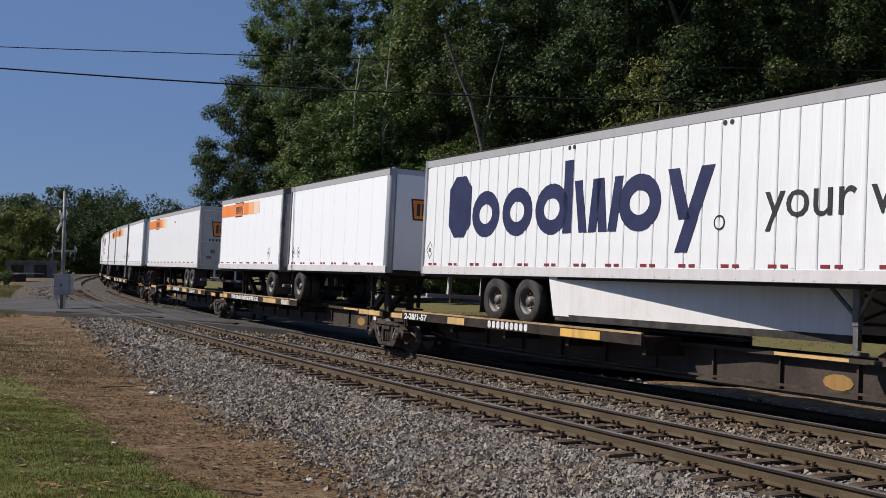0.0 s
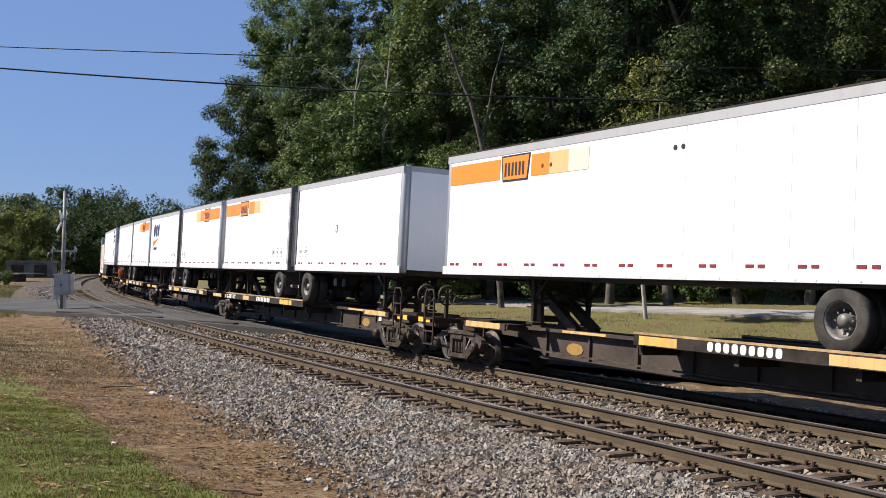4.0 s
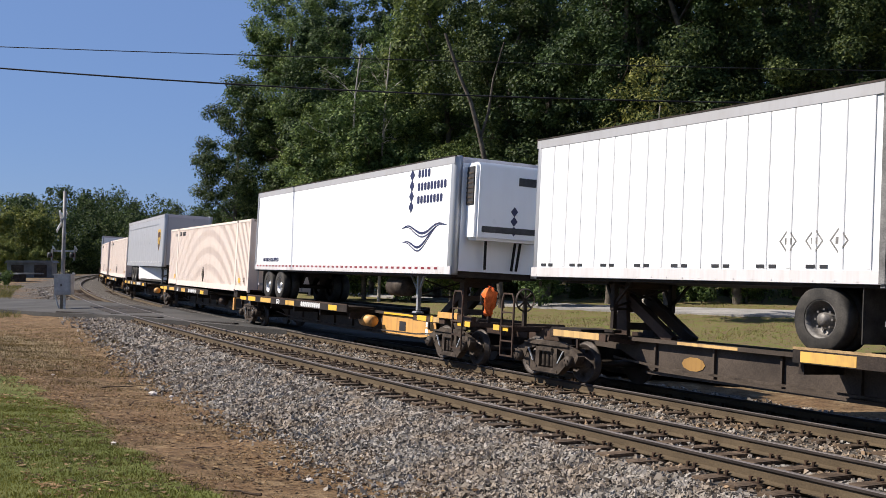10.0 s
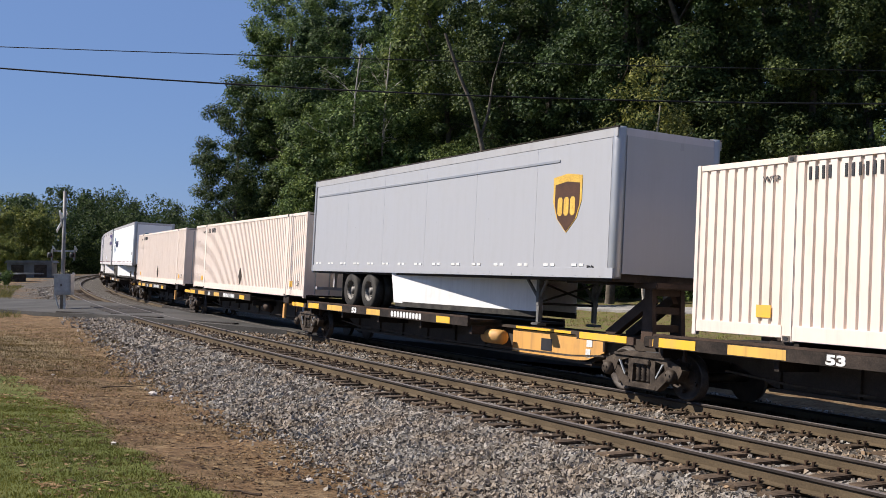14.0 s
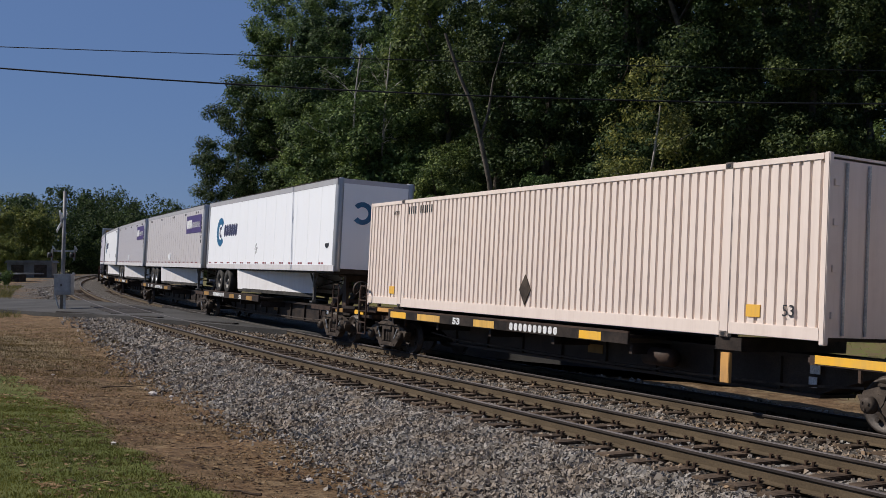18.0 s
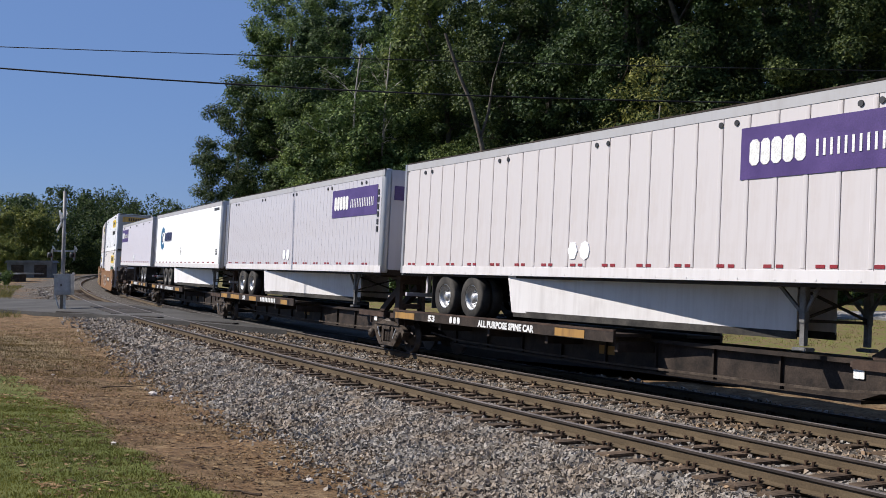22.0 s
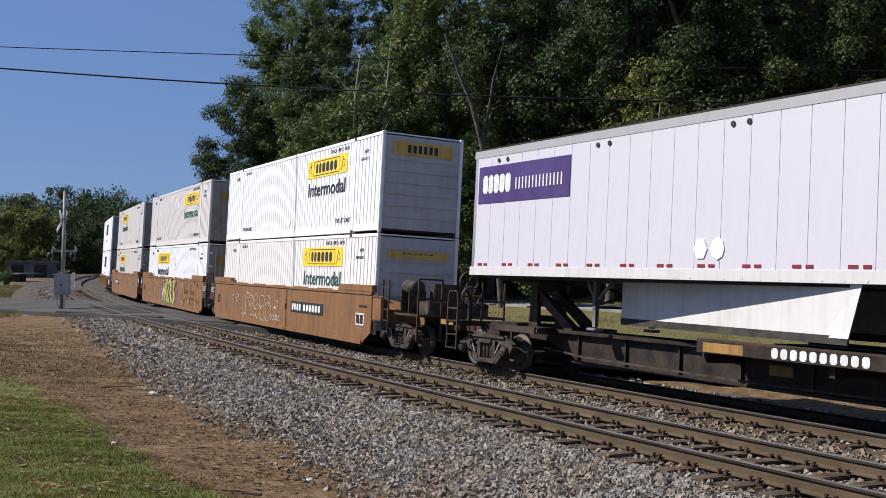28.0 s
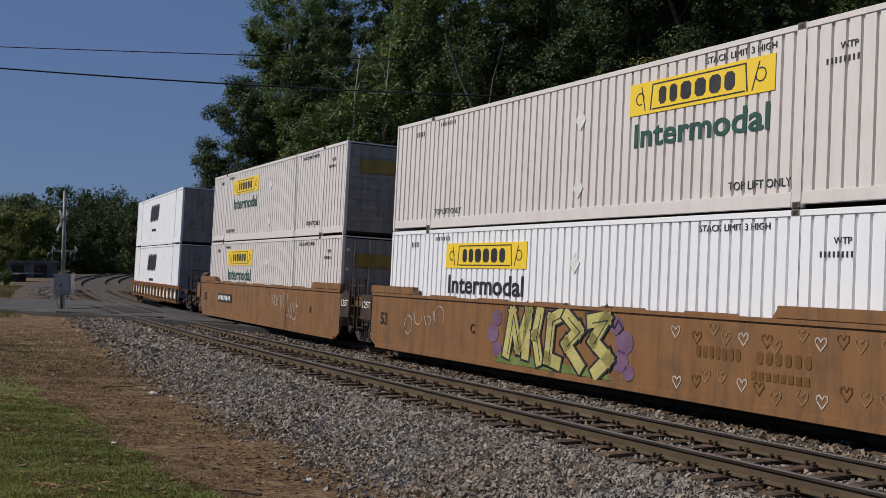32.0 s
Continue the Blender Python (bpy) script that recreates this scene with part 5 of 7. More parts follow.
def well_car(span, label, group, number=True, ends=(), ladder=-1):
    """One unit of an articulated double-stack well car."""
    car = thing("well_car", label, "railcar", group)
    h = span / 2
    a = h - 1.15
    (za, ca), (zb, cb) = [(0.46, 0.62) if e in ends else (0.3, 0.35) for e in (-1, 1)]
    for y in (-1.47, 1.42):
        bm = bmesh.new()
        prism(bm, [(-a, za), (-a + ca, 0.12), (a - cb, 0.12), (a, zb), (a, 1.56), (-a, 1.56)], y, y + 0.05)
        part("side_sill", bm, "rust_well", car)
        bm = bmesh.new()
        box(bm, -a, a, y - 0.03, y + 0.08, 1.5, 1.58, 0.01)
        part("top_flange", bm, "rust_well", car)
        bm = bmesh.new()
        box(bm, -a + ca, a - cb, y - 0.03, y + 0.08, 0.08, 0.2, 0.01)
        part("bottom_flange", bm, "rust_well", car)
    bm = bmesh.new()
    box(bm, -0.12, 0.12, -1.42, 1.42, 0.14, 0.24)
    beam = finish(bm, "floor_cross_beam", "brown_steel")
    for i in range(8):
        part("floor_cross_beam", beam, "brown_steel", car, m=pose(-a + 1.2 + i * (2 * a - 2.4) / 7, 0, 0))
    for x in (-7.6, 7.6):
        bm = bmesh.new()
        box(bm, x - 0.3, x + 0.3, -1.4, 1.4, 0.242, 0.36)
        part("container_support", bm, "brown_steel", car)
    for i in range(5):
        x = -4.6 + i * 2.3
        bm = bmesh.new()
        prism(bm, [(x - 0.62, 1.57), (x + 0.62, 1.57), (x + 0.58, 1.61), (x - 0.58, 1.61)], -1.47, -1.38)
        part("guide_lug", bm, "rust_well", car)
    for sgn in (-1, 1):
        bm = bmesh.new()
        prism(bm, [(sgn * (a - 0.02), 0.75), (sgn * (h - 0.35), 0.75), (sgn * (h - 0.35), 1.15), (sgn * (a - 0.02), 1.4)], -1.1, 1.1)
        box(bm, *sorted((sgn * (a - 0.05), sgn * (h + 0.1))), -0.4, 0.4, 0.62, 1.0, 0.02)
        part("end_body", bm, "rust_well", car)
        bm = bmesh.new()
        x1 = sgn * (a - 2.5)
        box(bm, *sorted((x1, sgn * (a + 0.05))), -1.5, -1.34, 1.58, 1.78, 0.015)
        prism(bm, [(x1 - sgn * 0.1, 1.57), (x1, 1.57), (x1, 1.72)], -1.49, -1.36)
        part("end_top_rail", bm, "rust_well", car)
        bm = bmesh.new()
        box(bm, *sorted((x1, sgn * (a + 0.05))), 1.34, 1.5, 1.58, 1.78, 0.015)
        part("end_top_rail", bm, "rust_well", car)
        bm = bmesh.new()
        box(bm, *sorted((sgn * (a + 0.02), sgn * (a + 0.75))), -1.48, -1.42, 0.78, 1.5, 0.02)
        part("end_side_plate", bm, "rust_well" if sgn in ends else "brown_steel", car)
        if sgn in ends:
            flat("plate_frame", [rect(sgn * (a + 0.38) - 0.34, 0.8, 0.68, 0.04), rect(sgn * (a + 0.38) - 0.34, 1.44, 0.68, 0.04), rect(sgn * (a + 0.38) - 0.34, 0.84, 0.04, 0.6), rect(sgn * (a + 0.38) + 0.3, 0.84, 0.04, 0.6)], "brown_steel", car, -1.482, 0.012)
        else:
            words("lettering", "125T", 0.26, "white_letter", car, sgn * (a + 0.38) - 0.27, 1.13, -1.482, bold=0.004, width=0.52)
        bm = bmesh.new()
        lx = sgn * (a + 0.85)
        for dx in (-0.2, 0.2):
            bar(bm, (lx + dx, -1.42, 0.5), (lx + dx, -1.42, 1.95), 0.035)
        for i in range(5):
            bar(bm, (lx - 0.2, -1.42, 0.55 + i * 0.3), (lx + 0.2, -1.42, 0.55 + i * 0.3), 0.03)
        part("ladder", bm, "brown_steel", car)
        if sgn in ends:
            bm = bmesh.new()
            box(bm, *sorted((sgn * h, sgn * (h + 1.5))), -1.3, 1.3, 1.02, 1.08, 0.01)
            box(bm, *sorted((sgn * h, sgn * (h + 1.9))), -0.3, 0.3, 0.7, 1.0, 0.02)
            bar(bm, (sgn * (h + 1.8), 0, 0.86), (sgn * (h + 2.4), 0, 0.86), 0.22, 0.26)
            for y in (-1.28, -0.6, 0.6, 1.28):
                bar(bm, (sgn * (h + 1.45), y, 0.4), (sgn * (h + 1.45), y, 2.0), 0.045)
            bar(bm, (sgn * (h + 1.45), -1.28, 2.0), (sgn * (h + 1.45), -0.6, 2.0), 0.045)
            bar(bm, (sgn * (h + 1.45), -1.28, 1.5), (sgn * (h + 1.45), 1.28, 1.5), 0.045)
            bar(bm, (sgn * (h + 1.45), -1.28, 0.45), (sgn * (h + 1.45), -0.6, 0.45), 0.045)
            part("end_platform", bm, "brown_steel", car)
            bm = bmesh.new()
            lathe(bm, [(-0.35, 0.02), (-0.33, 0.2), (0.33, 0.2), (0.35, 0.02)], "X", 16, (sgn * (h + 0.2), -0.85, 1.78))
            for x in (-0.05, 0.45):
                box(bm, *sorted((sgn * (h + x), sgn * (h + x + 0.06))), -1.1, -0.6, 1.08, 1.7, 0.01)
            box(bm, *sorted((sgn * (h + 0.6), sgn * (h + 1.3))), -0.9, 0.9, 1.08, 1.42, 0.02)
            box(bm, *sorted((sgn * (h + 0.5), sgn * (h + 0.8))), -0.5, 0.3, 1.08, 1.9, 0.02)
            part("brake_reservoir", bm, "truck_steel", car)
            bm = bmesh.new()
            lathe(bm, [(-0.03, 0.26), (0.0, 0.29), (0.03, 0.26)], "X", 16, (sgn * (h + 1.2), 0.3, 2.0), caps=False)
            for k in range(3):
                p = k * math.pi / 3
                bar(bm, (sgn * (h + 1.2), 0.3 - 0.26 * math.cos(p), 2.0 - 0.26 * math.sin(p)), (sgn * (h + 1.2), 0.3 + 0.26 * math.cos(p), 2.0 + 0.26 * math.sin(p)), 0.03)
            bar(bm, (sgn * (h + 1.2), 0.3, 1.05), (sgn * (h + 1.2), 0.3, 2.0), 0.09)
            part("brake_wheel", bm, "dark_steel", car)
    return car


# ---- the train's make-up ----
RIDES = []


def ride(ob, mid, half, dx=0.0, lift=0.0):
    """Notes a thing that rides with the car whose middle is at mid."""
    RIDES.append((ob, mid, half, dx, lift))


def place_car(car, lead, trail, bogies=("lead",)):
    mid, half = (lead + trail) / 2, (lead - trail) / 2
    if "lead" in bogies:
        bogie(car, half)
    if "trail" in bogies:
        bogie(car, -half)
    ride(car, mid, half)
    return mid, half


Y = -1.315
PUPS = "short lorry trailers on the train"
LONGS = "long lorry trailers on the train"
SPINES = "spine cars of the train"
BOXES = "containers on the train"
WELLS = "well cars of the train"


def stripe_logo(tr, x0, x1, sx, fade):
    """An orange band under the roof with a framed name panel at sx; fade: the side to which it pales."""
    z, hh = 4.31, 0.47
    a, b = sx - 0.62, sx + 0.62
    if fade < 0:
        flat("orange_stripe", [rect(b, z, x1 - b, hh)], "orange", tr, Y)
        w = (a - x0) / 3
        for k, mt in enumerate(("orange", "orange_pale", "orange_faint")):
            flat("orange_stripe", [rect(a - w * (k + 1), z, w, hh)], mt, tr, Y)
    else:
        flat("orange_stripe", [rect(x0, z, a - x0, hh)], "orange", tr, Y)
        w = (x1 - b) / 3
        for k, mt in enumerate(("orange", "orange_pale", "orange_faint")):
            flat("orange_stripe", [rect(b + w * k, z, w, hh)], mt, tr, Y)
    p = flat("name_panel", [[(a + 0.12, z - 0.06), (b - 0.12, z - 0.06), (b - 0.04, z + hh + 0.06), (a + 0.04, z + hh + 0.06)]], "black", tr, Y, 0.008)
    flat("name_panel_face", [[(a + 0.16, z - 0.02), (b - 0.16, z - 0.02), (b - 0.09, z + hh + 0.02), (a + 0.09, z + hh + 0.02)]], "orange", p, Y, 0.012)
    flat("name_bar", slabs(a + 0.2, z + 0.06, [0.08] * 6, 0.3, 0.06, cut=False), "black", p, Y, 0.016)


def end_panel(tr, nose_x, z=3.95, kind="orange", size=1.0):
    """The framed name panel on a trailer's end, broader at the top."""
    d = 1 if nose_x > 0 else -1

    def sheet(name, half, tall, out, material, parent):
        bm = bmesh.new()
        pts = [(-half * 0.88, z - tall), (half * 0.88, z - tall), (half, z + tall), (-half, z + tall)]
        vs = [[bm.verts.new((nose_x + d * o, y, q)) for y, q in pts] for o in (-0.01, out)]
        bm.faces.new(vs[0][::-1])
        bm.faces.new(vs[1])
        for i in range(4):
            bm.faces.new((vs[0][i], vs[0][(i + 1) % 4], vs[1][(i + 1) % 4], vs[1][i]))
        return part(name, bm, material, parent)

    p = sheet("name_panel", 0.64 * size, 0.3 * size, 0.012, "black", tr)
    sheet("name_panel_face", 0.59 * size, 0.255 * size, 0.018, kind, p)
    for i in range(6):
        bm = bmesh.new()
        y = (-0.46 + i * 0.16) * size
        box(bm, *sorted((nose_x, nose_x + d * 0.024)), y, y + 0.1 * size, z - 0.17 * size, z + 0.17 * size)
        part("name_bar", bm, "black", p)


# first car: a long trailer, a pair of short ones, a 48 foot one
def make_train():
    # --- long slogan trailer
    car = spine_car(18.2, "pup", [(-7.65, 2.0)], [(7.6, 1)], (), SPINES, "rust-brown spine car platform under a long white trailer", "load")
    mid, half = place_car(car, 16.90, -1.30)
    tr = trailer(16.15, 1, "long white box trailer with huge navy lettering and a white skirt", LONGS, "white", 0.42, 2, "rim_dark", True, rib_depth=0.016, axle_in=3.5, skirt_x=(-2.45, 4.6))
    ride(tr, mid, half, 9.08 - mid)
    flat("name_block", slabs(-6.78, 3.04, [1.05], 1.48), "navy", tr, Y, label="large navy block of the painted name")
    for x in (-5.05, -3.72, -2.4, 0.42):
        flat("name_hoop", hoop(x, 3.56, 0.6, 0.54, 0.31), "navy", tr, Y)
    flat("name_block", [rect(-1.98, 3.04, 0.3, 1.5)], "navy", tr, Y)
    flat("name_block", [rect(-1.42, 3.04, 0.26, 1.06, -0.2), rect(-1.12, 3.04, 0.26, 1.06, 0.12), rect(-0.78, 3.04, 0.26, 1.06, -0.14), rect(-0.5, 3.04, 0.26, 1.06, 0.18)], "navy", tr, Y)
    flat("name_block", [rect(1.42, 2.62, 0.32, 1.5, 0.62), rect(1.5, 3.2, 0.3, 0.92, -0.32)], "navy", tr, Y)
    flat("trade_mark_ring", arc_band(2.5, 3.12, 0.1, 0.13, 0, 360), "black", tr, Y)
    words("lettering", "your w", 0.92, "black", tr, 3.5, 3.16, Y, width=2.65)
    flat("name_bar", slabs(6.35, 3.16, [0.28] * 4, 0.5, 0.1), "black", tr, Y)
    placard(tr, -7.7, 2.75)
    for x in (-1.85, 2.55, 6.9):
        flat("vent_hole", [disc(x, 4.8, 0.045), disc(x + 0.16, 4.8, 0.045)], "black", tr, Y)
    # --- pair of short trailers
    car = spine_car(18.0, "pup", [(-7.3, 2.2)], [(7.4, 1), (-7.4, -1)], (), SPINES, "rust-brown spine car platform under two trailers", "twin")
    mid, half = place_car(car, -1.30, -19.42)
    tr = trailer(8.45, 1, "short plain white box trailer with framed orange name on nose", PUPS, "white_clean", 1.05, 1, "rim_dark")
    ride(tr, mid, half, -5.32 - mid)
    end_panel(tr, 4.23)
    for x in (-3.7, -3.2):
        placard(tr, x, 2.75, r=0.17)
    tr = trailer(8.4, -1, "short white box trailer with an orange band under the roof", PUPS, "white_clean", 1.05, 1, "rim_dark")
    ride(tr, mid, half, -14.68 - mid)
    stripe_logo(tr, -4.12, 1.4, -1.45, 1)
    placard(tr, 2.85, 2.75)
    # --- 48 foot trailer that faces backwards
    car = spine_car(17.6, "pup", [(-2.05, 7.55)], [(-6.6, -1)], (-1,), SPINES, "yellow-marked spine car platform at the end of its car", "load_back")
    mid, half = place_car(car, -19.42, -37.28, ("lead", "trail"))
    tr = trailer(14.6, -1, "white box trailer with an orange band, its rear doors leading", LONGS, "white", 1.2, 2, "rim_dark", axle_in=1.5, roll_door=True)
    ride(tr, mid, half, -30.47 - mid)
    stripe_logo(tr, -7.1, -1.6, -4.25, 1)
    end_panel(tr, 7.36, 4.0, "orange", 1.2)
    bm = bmesh.new()
    for i in range(11):
        box(bm, 7.355, 7.372, -0.86 + i * 0.16, -0.78 + i * 0.16, 3.42, 3.53)
    part("name_bar", bm, "black", tr)
    bm = bmesh.new()
    box(bm, 7.355, 7.372, 0.62, 0.96, 2.36, 2.68)
    part("yellow_sticker", bm, "sign_yellow", tr)
    for y0, y1, z0, z1 in ((-0.75, -0.55, 2.85, 3.0), (-0.35, 0.35, 2.98, 3.03), (-0.3, 0.5, 2.7, 2.75), (-0.95, -0.7, 2.6, 2.72), (0.05, 0.2, 2.2, 2.34)):
        bm = bmesh.new()
        box(bm, 7.355, 7.385, y0, y1, z0, z1)
        part("door_fitting", bm, "leg_grey", tr)
    for x in (-3.2, -2.9, 0.9, 1.1):
        flat("vent_hole", [disc(x, 4.5, 0.05)], "black", tr, Y)
    # --- second car: three platforms of short trailers
    spans = [(-40.95, -58.45), (-58.45, -76.92), (-76.92, -94.71)]
    pups = [(-44.47, 1, "plain", 1.05), (-53.83, -1, "stripe_left", 0.42), (-63.18, 1, "stripe_right", 0.6), (-72.62, -1, "blue", 0.9), (-81.80, 1, "stripe_right", 1.05), (-90.75, -1, "plain_ribbed", 0.5)]
    for k, (a, b) in enumerate(spans):
        ends = (1,) if k == 0 else (-1,) if k == 2 else ()
        car = spine_car(a - b, "pup", [(-7.3, 2.2) if k < 1 else (-2.1, 7.2)], [(7.3, 1), (-7.3, -1)], ends, SPINES, "dark spine car platform with yellow marker sheets under two short trailers", ("load", "twin_back", "load_back")[k])
        mid, half = place_car(car, a, b, ("lead",) if k < 2 else ("lead", "trail"))
        for u, nose, art, rib in pups[2 * k:2 * k + 2]:
            label = {"plain": "short plain white box trailer", "stripe_left": "short ribbed white trailer with an orange band at one end", "stripe_right": "short white trailer with a long orange band round its nose",
                     "blue": "short white trailer with a navy name over an orange swoosh", "plain_ribbed": "short aged white trailer with ribbed sides"}[art]
            tr = trailer(8.6, nose, label, PUPS, "white_clean" if art in ("plain", "blue") else "white", rib, 1, "rim_dark", rib_depth=0.016 if rib < 0.55 else 0.008, tape="red" if nose > 0 else "black")
            ride(tr, mid, half, u - mid)
            if art == "stripe_left":
                stripe_logo(tr, -4.12, 1.4, -1.45, 1)
            elif art == "stripe_right":
                stripe_logo(tr, -1.5, 4.02, 1.5, -1)
                bm = bmesh.new()
                box(bm, 4.22, 4.235, -1.12, 1.12, 4.31, 4.78)
                part("orange_stripe", bm, "orange", tr)
                end_panel(tr, 4.235, 4.5)
            elif art == "blue":
                flat("name_block", slabs(-3.4, 3.84, [0.56, 0.5, 0.5], 0.7, 0.12, 0.16), "navy", tr, Y, label="navy block of the painted name")
                flat("orange_swoosh", [[(-3.5, 3.22), (-1.65, 3.74), (-2.5, 3.68)], [(-3.5, 3.22), (-2.6, 3.66), (-3.4, 3.58)]], "orange", tr, Y)
                flat("name_bar", slabs(-3.1, 3.1, [0.1] * 7, 0.14, 0.05, cut=False), "navy", tr, Y)
            for dx in ((2.6, 3.1, 3.55) if nose < 0 else (-3.75, -3.25)):
                placard(tr, dx, 2.78, r=0.17)
            if art == "plain":
                flat("side_marker", [rect(-0.6, 3.35, 0.16, 0.24)], "black", tr, Y)
                flat("side_marker_face", [rect(-0.57, 3.38, 0.1, 0.18)], "white_clean", tr, Y, 0.009)
    # --- third car: five platforms
    spans = [(-98.89, -115.63), (-115.63, -132.89), (-132.89, -150.07), (-150.07, -167.05), (-167.05, -183.76)]
    for k, (a, b) in enumerate(spans):
        ends = (1,) if k == 0 else (-1,) if k == 4 else ()
        h = (a - b) / 2
        car = spine_car(a - b, "dark", [(-h + 0.6, h - 6.0)], [(h - 0.7, 1)] if k in (0, 2) else [], ends, SPINES, "black spine car platform with bright yellow marker sheets")
        mid, half = place_car(car, a, b, ("lead",) if k < 4 else ("lead", "trail"))
        if k == 0:
            bm = bmesh.new()
            lathe(bm, [(1.22, 0.02), (1.26, 0.09), (1.42, 0.13), (1.58, 0.12), (1.72, 0.17), (1.84, 0.1), (1.88, 0.02)], "Z", 14, (h + 1.5, -0.86, 0))
            rng = random.Random(5)
            for v in bm.verts:
                v.co += Vector((rng.uniform(-0.05, 0.05), rng.uniform(-0.05, 0.05), rng.uniform(-0.04, 0.04)))
            part("orange_cloth", bm, "cloth", car, "crumpled orange cloth tied to the brake stand")
            tr = trailer(15.9, 1, "long clean white refrigerated trailer with a cooling unit on its nose", LONGS, "white_clean", 4.0, 2, "rim", axle_in=1.5, gear=2.8, leg="galv", tape_step=0.37)
            ride(tr, mid, half, -106.52 - mid)
            reefer(tr)
        elif k == 2:
            tr = trailer(15.8, 1, "long grey box trailer with a brown and gold shield", LONGS, "grey_paint", 2.6, 2, "rim_dark", True, "white_letter", axle_in=3.1, gear=3.3, skirt_x=(-1.95, 4.3), rail_tint="grey_paint")
            ride(tr, mid, half, -141.46 - mid)
            sh = [(x + 0.3, z - 0.1 if z > 4 else z + 0.2) for x, z in ((5.5, 4.3), (6.0, 4.36), (6.5, 4.3), (6.5, 3.5), (6.35, 3.15), (6.0, 2.85), (5.65, 3.15), (5.5, 3.5))]
            p = flat("shield", [sh], "gold", tr, Y, 0.008, "gold and brown shield emblem")
            flat("shield_face", [[(6.3 + (x - 6.3) * 0.86, 3.58 + (z - 3.65) * 0.85) for x, z in sh]], "shield_brown", p, Y, 0.012)
            flat("name_bar", slabs(5.98, 3.4, [0.17, 0.17, 0.17], 0.38, 0.05), "gold", p, Y, 0.016)
            words("lettering", "53", 0.26, "black", tr, 7.05, 2.2, Y, bold=0.006)
            flat("lower_cap", [rect(-7.6, 4.52, 13.6, 0.05)], "alu", tr, Y, 0.014)
        else:
            u = {1: -123.38, 3: -158.14, 4: -176.74}[k]
            c = container("beige", "beige ribbed 53 foot container on a spine car", BOXES, 0.2, 0.036, 1)
            ride(c, mid, half, u - mid, 1.22)
            flat("placard", [[(0.05, 0.3), (0.27, 0.63), (0.05, 0.96), (-0.17, 0.63)]], "truck_steel", c, -1.29, 0.012)
            words("lettering", "WTP", 0.16, "black", c, -6.6, 2.5, -1.285)
            flat("number_bar", slabs(-5.7, 2.5, [0.045] * 4, 0.2, 0.075, cut=False) + slabs(-5.05, 2.5, [0.045] * 6, 0.2, 0.075, cut=False), "black", c, -1.28)
            words("lettering", "53", 0.26, "black", c, 7.25, 0.4, -1.285)
            flat("data_plate", [rect(-6.65, 0.36, 0.3, 0.2), rect(6.5, 0.36, 0.3, 0.2)], "yellow_sheet", c, -1.285)
            for x in (-6.1, 6.1):
                bm = bmesh.new()
                box(bm, x - 0.3, x + 0.3, -1.25, 1.25, 1.0 - 1.22, 0.0, 0.01)
                part("container_pedestal", bm, "dark_steel", c)
            bm = bmesh.new()
            box(bm, 6.0, 6.2, -1.32, -1.24, -0.75, -0.25, 0.01)
            part("yellow_bracket", bm, "yellow", c)
    # --- fourth car: five long trailers
    spans = [(-187.82, -204.51), (-204.51, -222.00), (-222.00, -239.57), (-239.57, -256.73), (-256.73, -272.84)]
    mids = [-195.50, -212.76, -230.24, -247.54, -265.26]
    for k, ((a, b), u) in enumerate(zip(spans, mids)):
        ends = (1,) if k == 0 else (-1,) if k == 4 else ()
        h = (a - b) / 2
        nose = -1 if k == 4 else 1
        deck = (-h + 0.9, h - 7.2) if nose > 0 else (-h + 7.2, h - 0.9)
        car = spine_car(a - b, "old", [deck], [(nose * (h - 0.9), nose)], ends, SPINES, "rusty dark spine car platform with faded yellow markers", ("number", "all", "plain", "all", "number")[k])
        mid, half = place_car(car, a, b, ("lead",) if k < 4 else ("lead", "trail"))
        if k in (0, 3):
            tr = trailer(16.15, nose, "long bright white trailer with blue ring emblem and side skirt", LONGS, "white_clean", 1.2, 2, "rim_dark", True, axle_in=2.1 if k == 0 else 3.25, skirt_x=(-3.1, 4.2) if k == 0 else (-2.3, 4.3))
            ride(tr, mid, half, u - mid)
            ring_logo(tr, -5.95, 3.7)
            placard(tr, -0.45 if k == 0 else -0.7, 2.94)
            nose_ring(tr)
            if k == 3:
                words("lettering", "53", 0.34, "black", tr, 7.25, 2.74, Y, bold=0.01)
                flat("maker_plate", [rect(6.6, 4.68, 0.95, 0.12)], "black", tr, Y)
            else:
                flat("small_map_emblem", [[(7.2, 3.02), (7.55, 3.04), (7.55, 2.94), (7.4, 2.86), (7.25, 2.9)]], "black", tr, Y)
        else:
            wall = {1: "white_warm", 2: "white_aged", 4: "white_lavender"}[k]
            tr = trailer(16.15 if k != 1 else 16.2, nose, "long greyish white ribbed trailer with purple panel and side skirt", LONGS, wall, 0.62 if k != 2 else 0.31, 2, "rim", True, rib_depth=0.016 if k == 1 else 0.01, axle_in=2.3 if k != 4 else 2.7, skirt_x={1: (-2.9, 4.6), 2: (-2.9, 4.7), 4: (-3.5, 2.8)}[k], gear=3.1 if k != 4 else 4.1)
            ride(tr, mid, half, u - mid)
            x0 = 4.08 if nose > 0 else -7.82
            p = flat("purple_panel", [rect(x0, 3.8, 3.55, 0.85)], "purple", tr, Y - 0.002, 0.01, "purple name panel with white blocks")
            flat("name_bar", slabs(x0 + 0.2, 4.02, [0.21, 0.19, 0.21, 0.21, 0.21], 0.42, 0.03, cut=True) + slabs(x0 + 1.55, 4.06, [0.045] * 14, 0.26, 0.085, cut=False), "white_letter", p, Y - 0.006, 0.014)
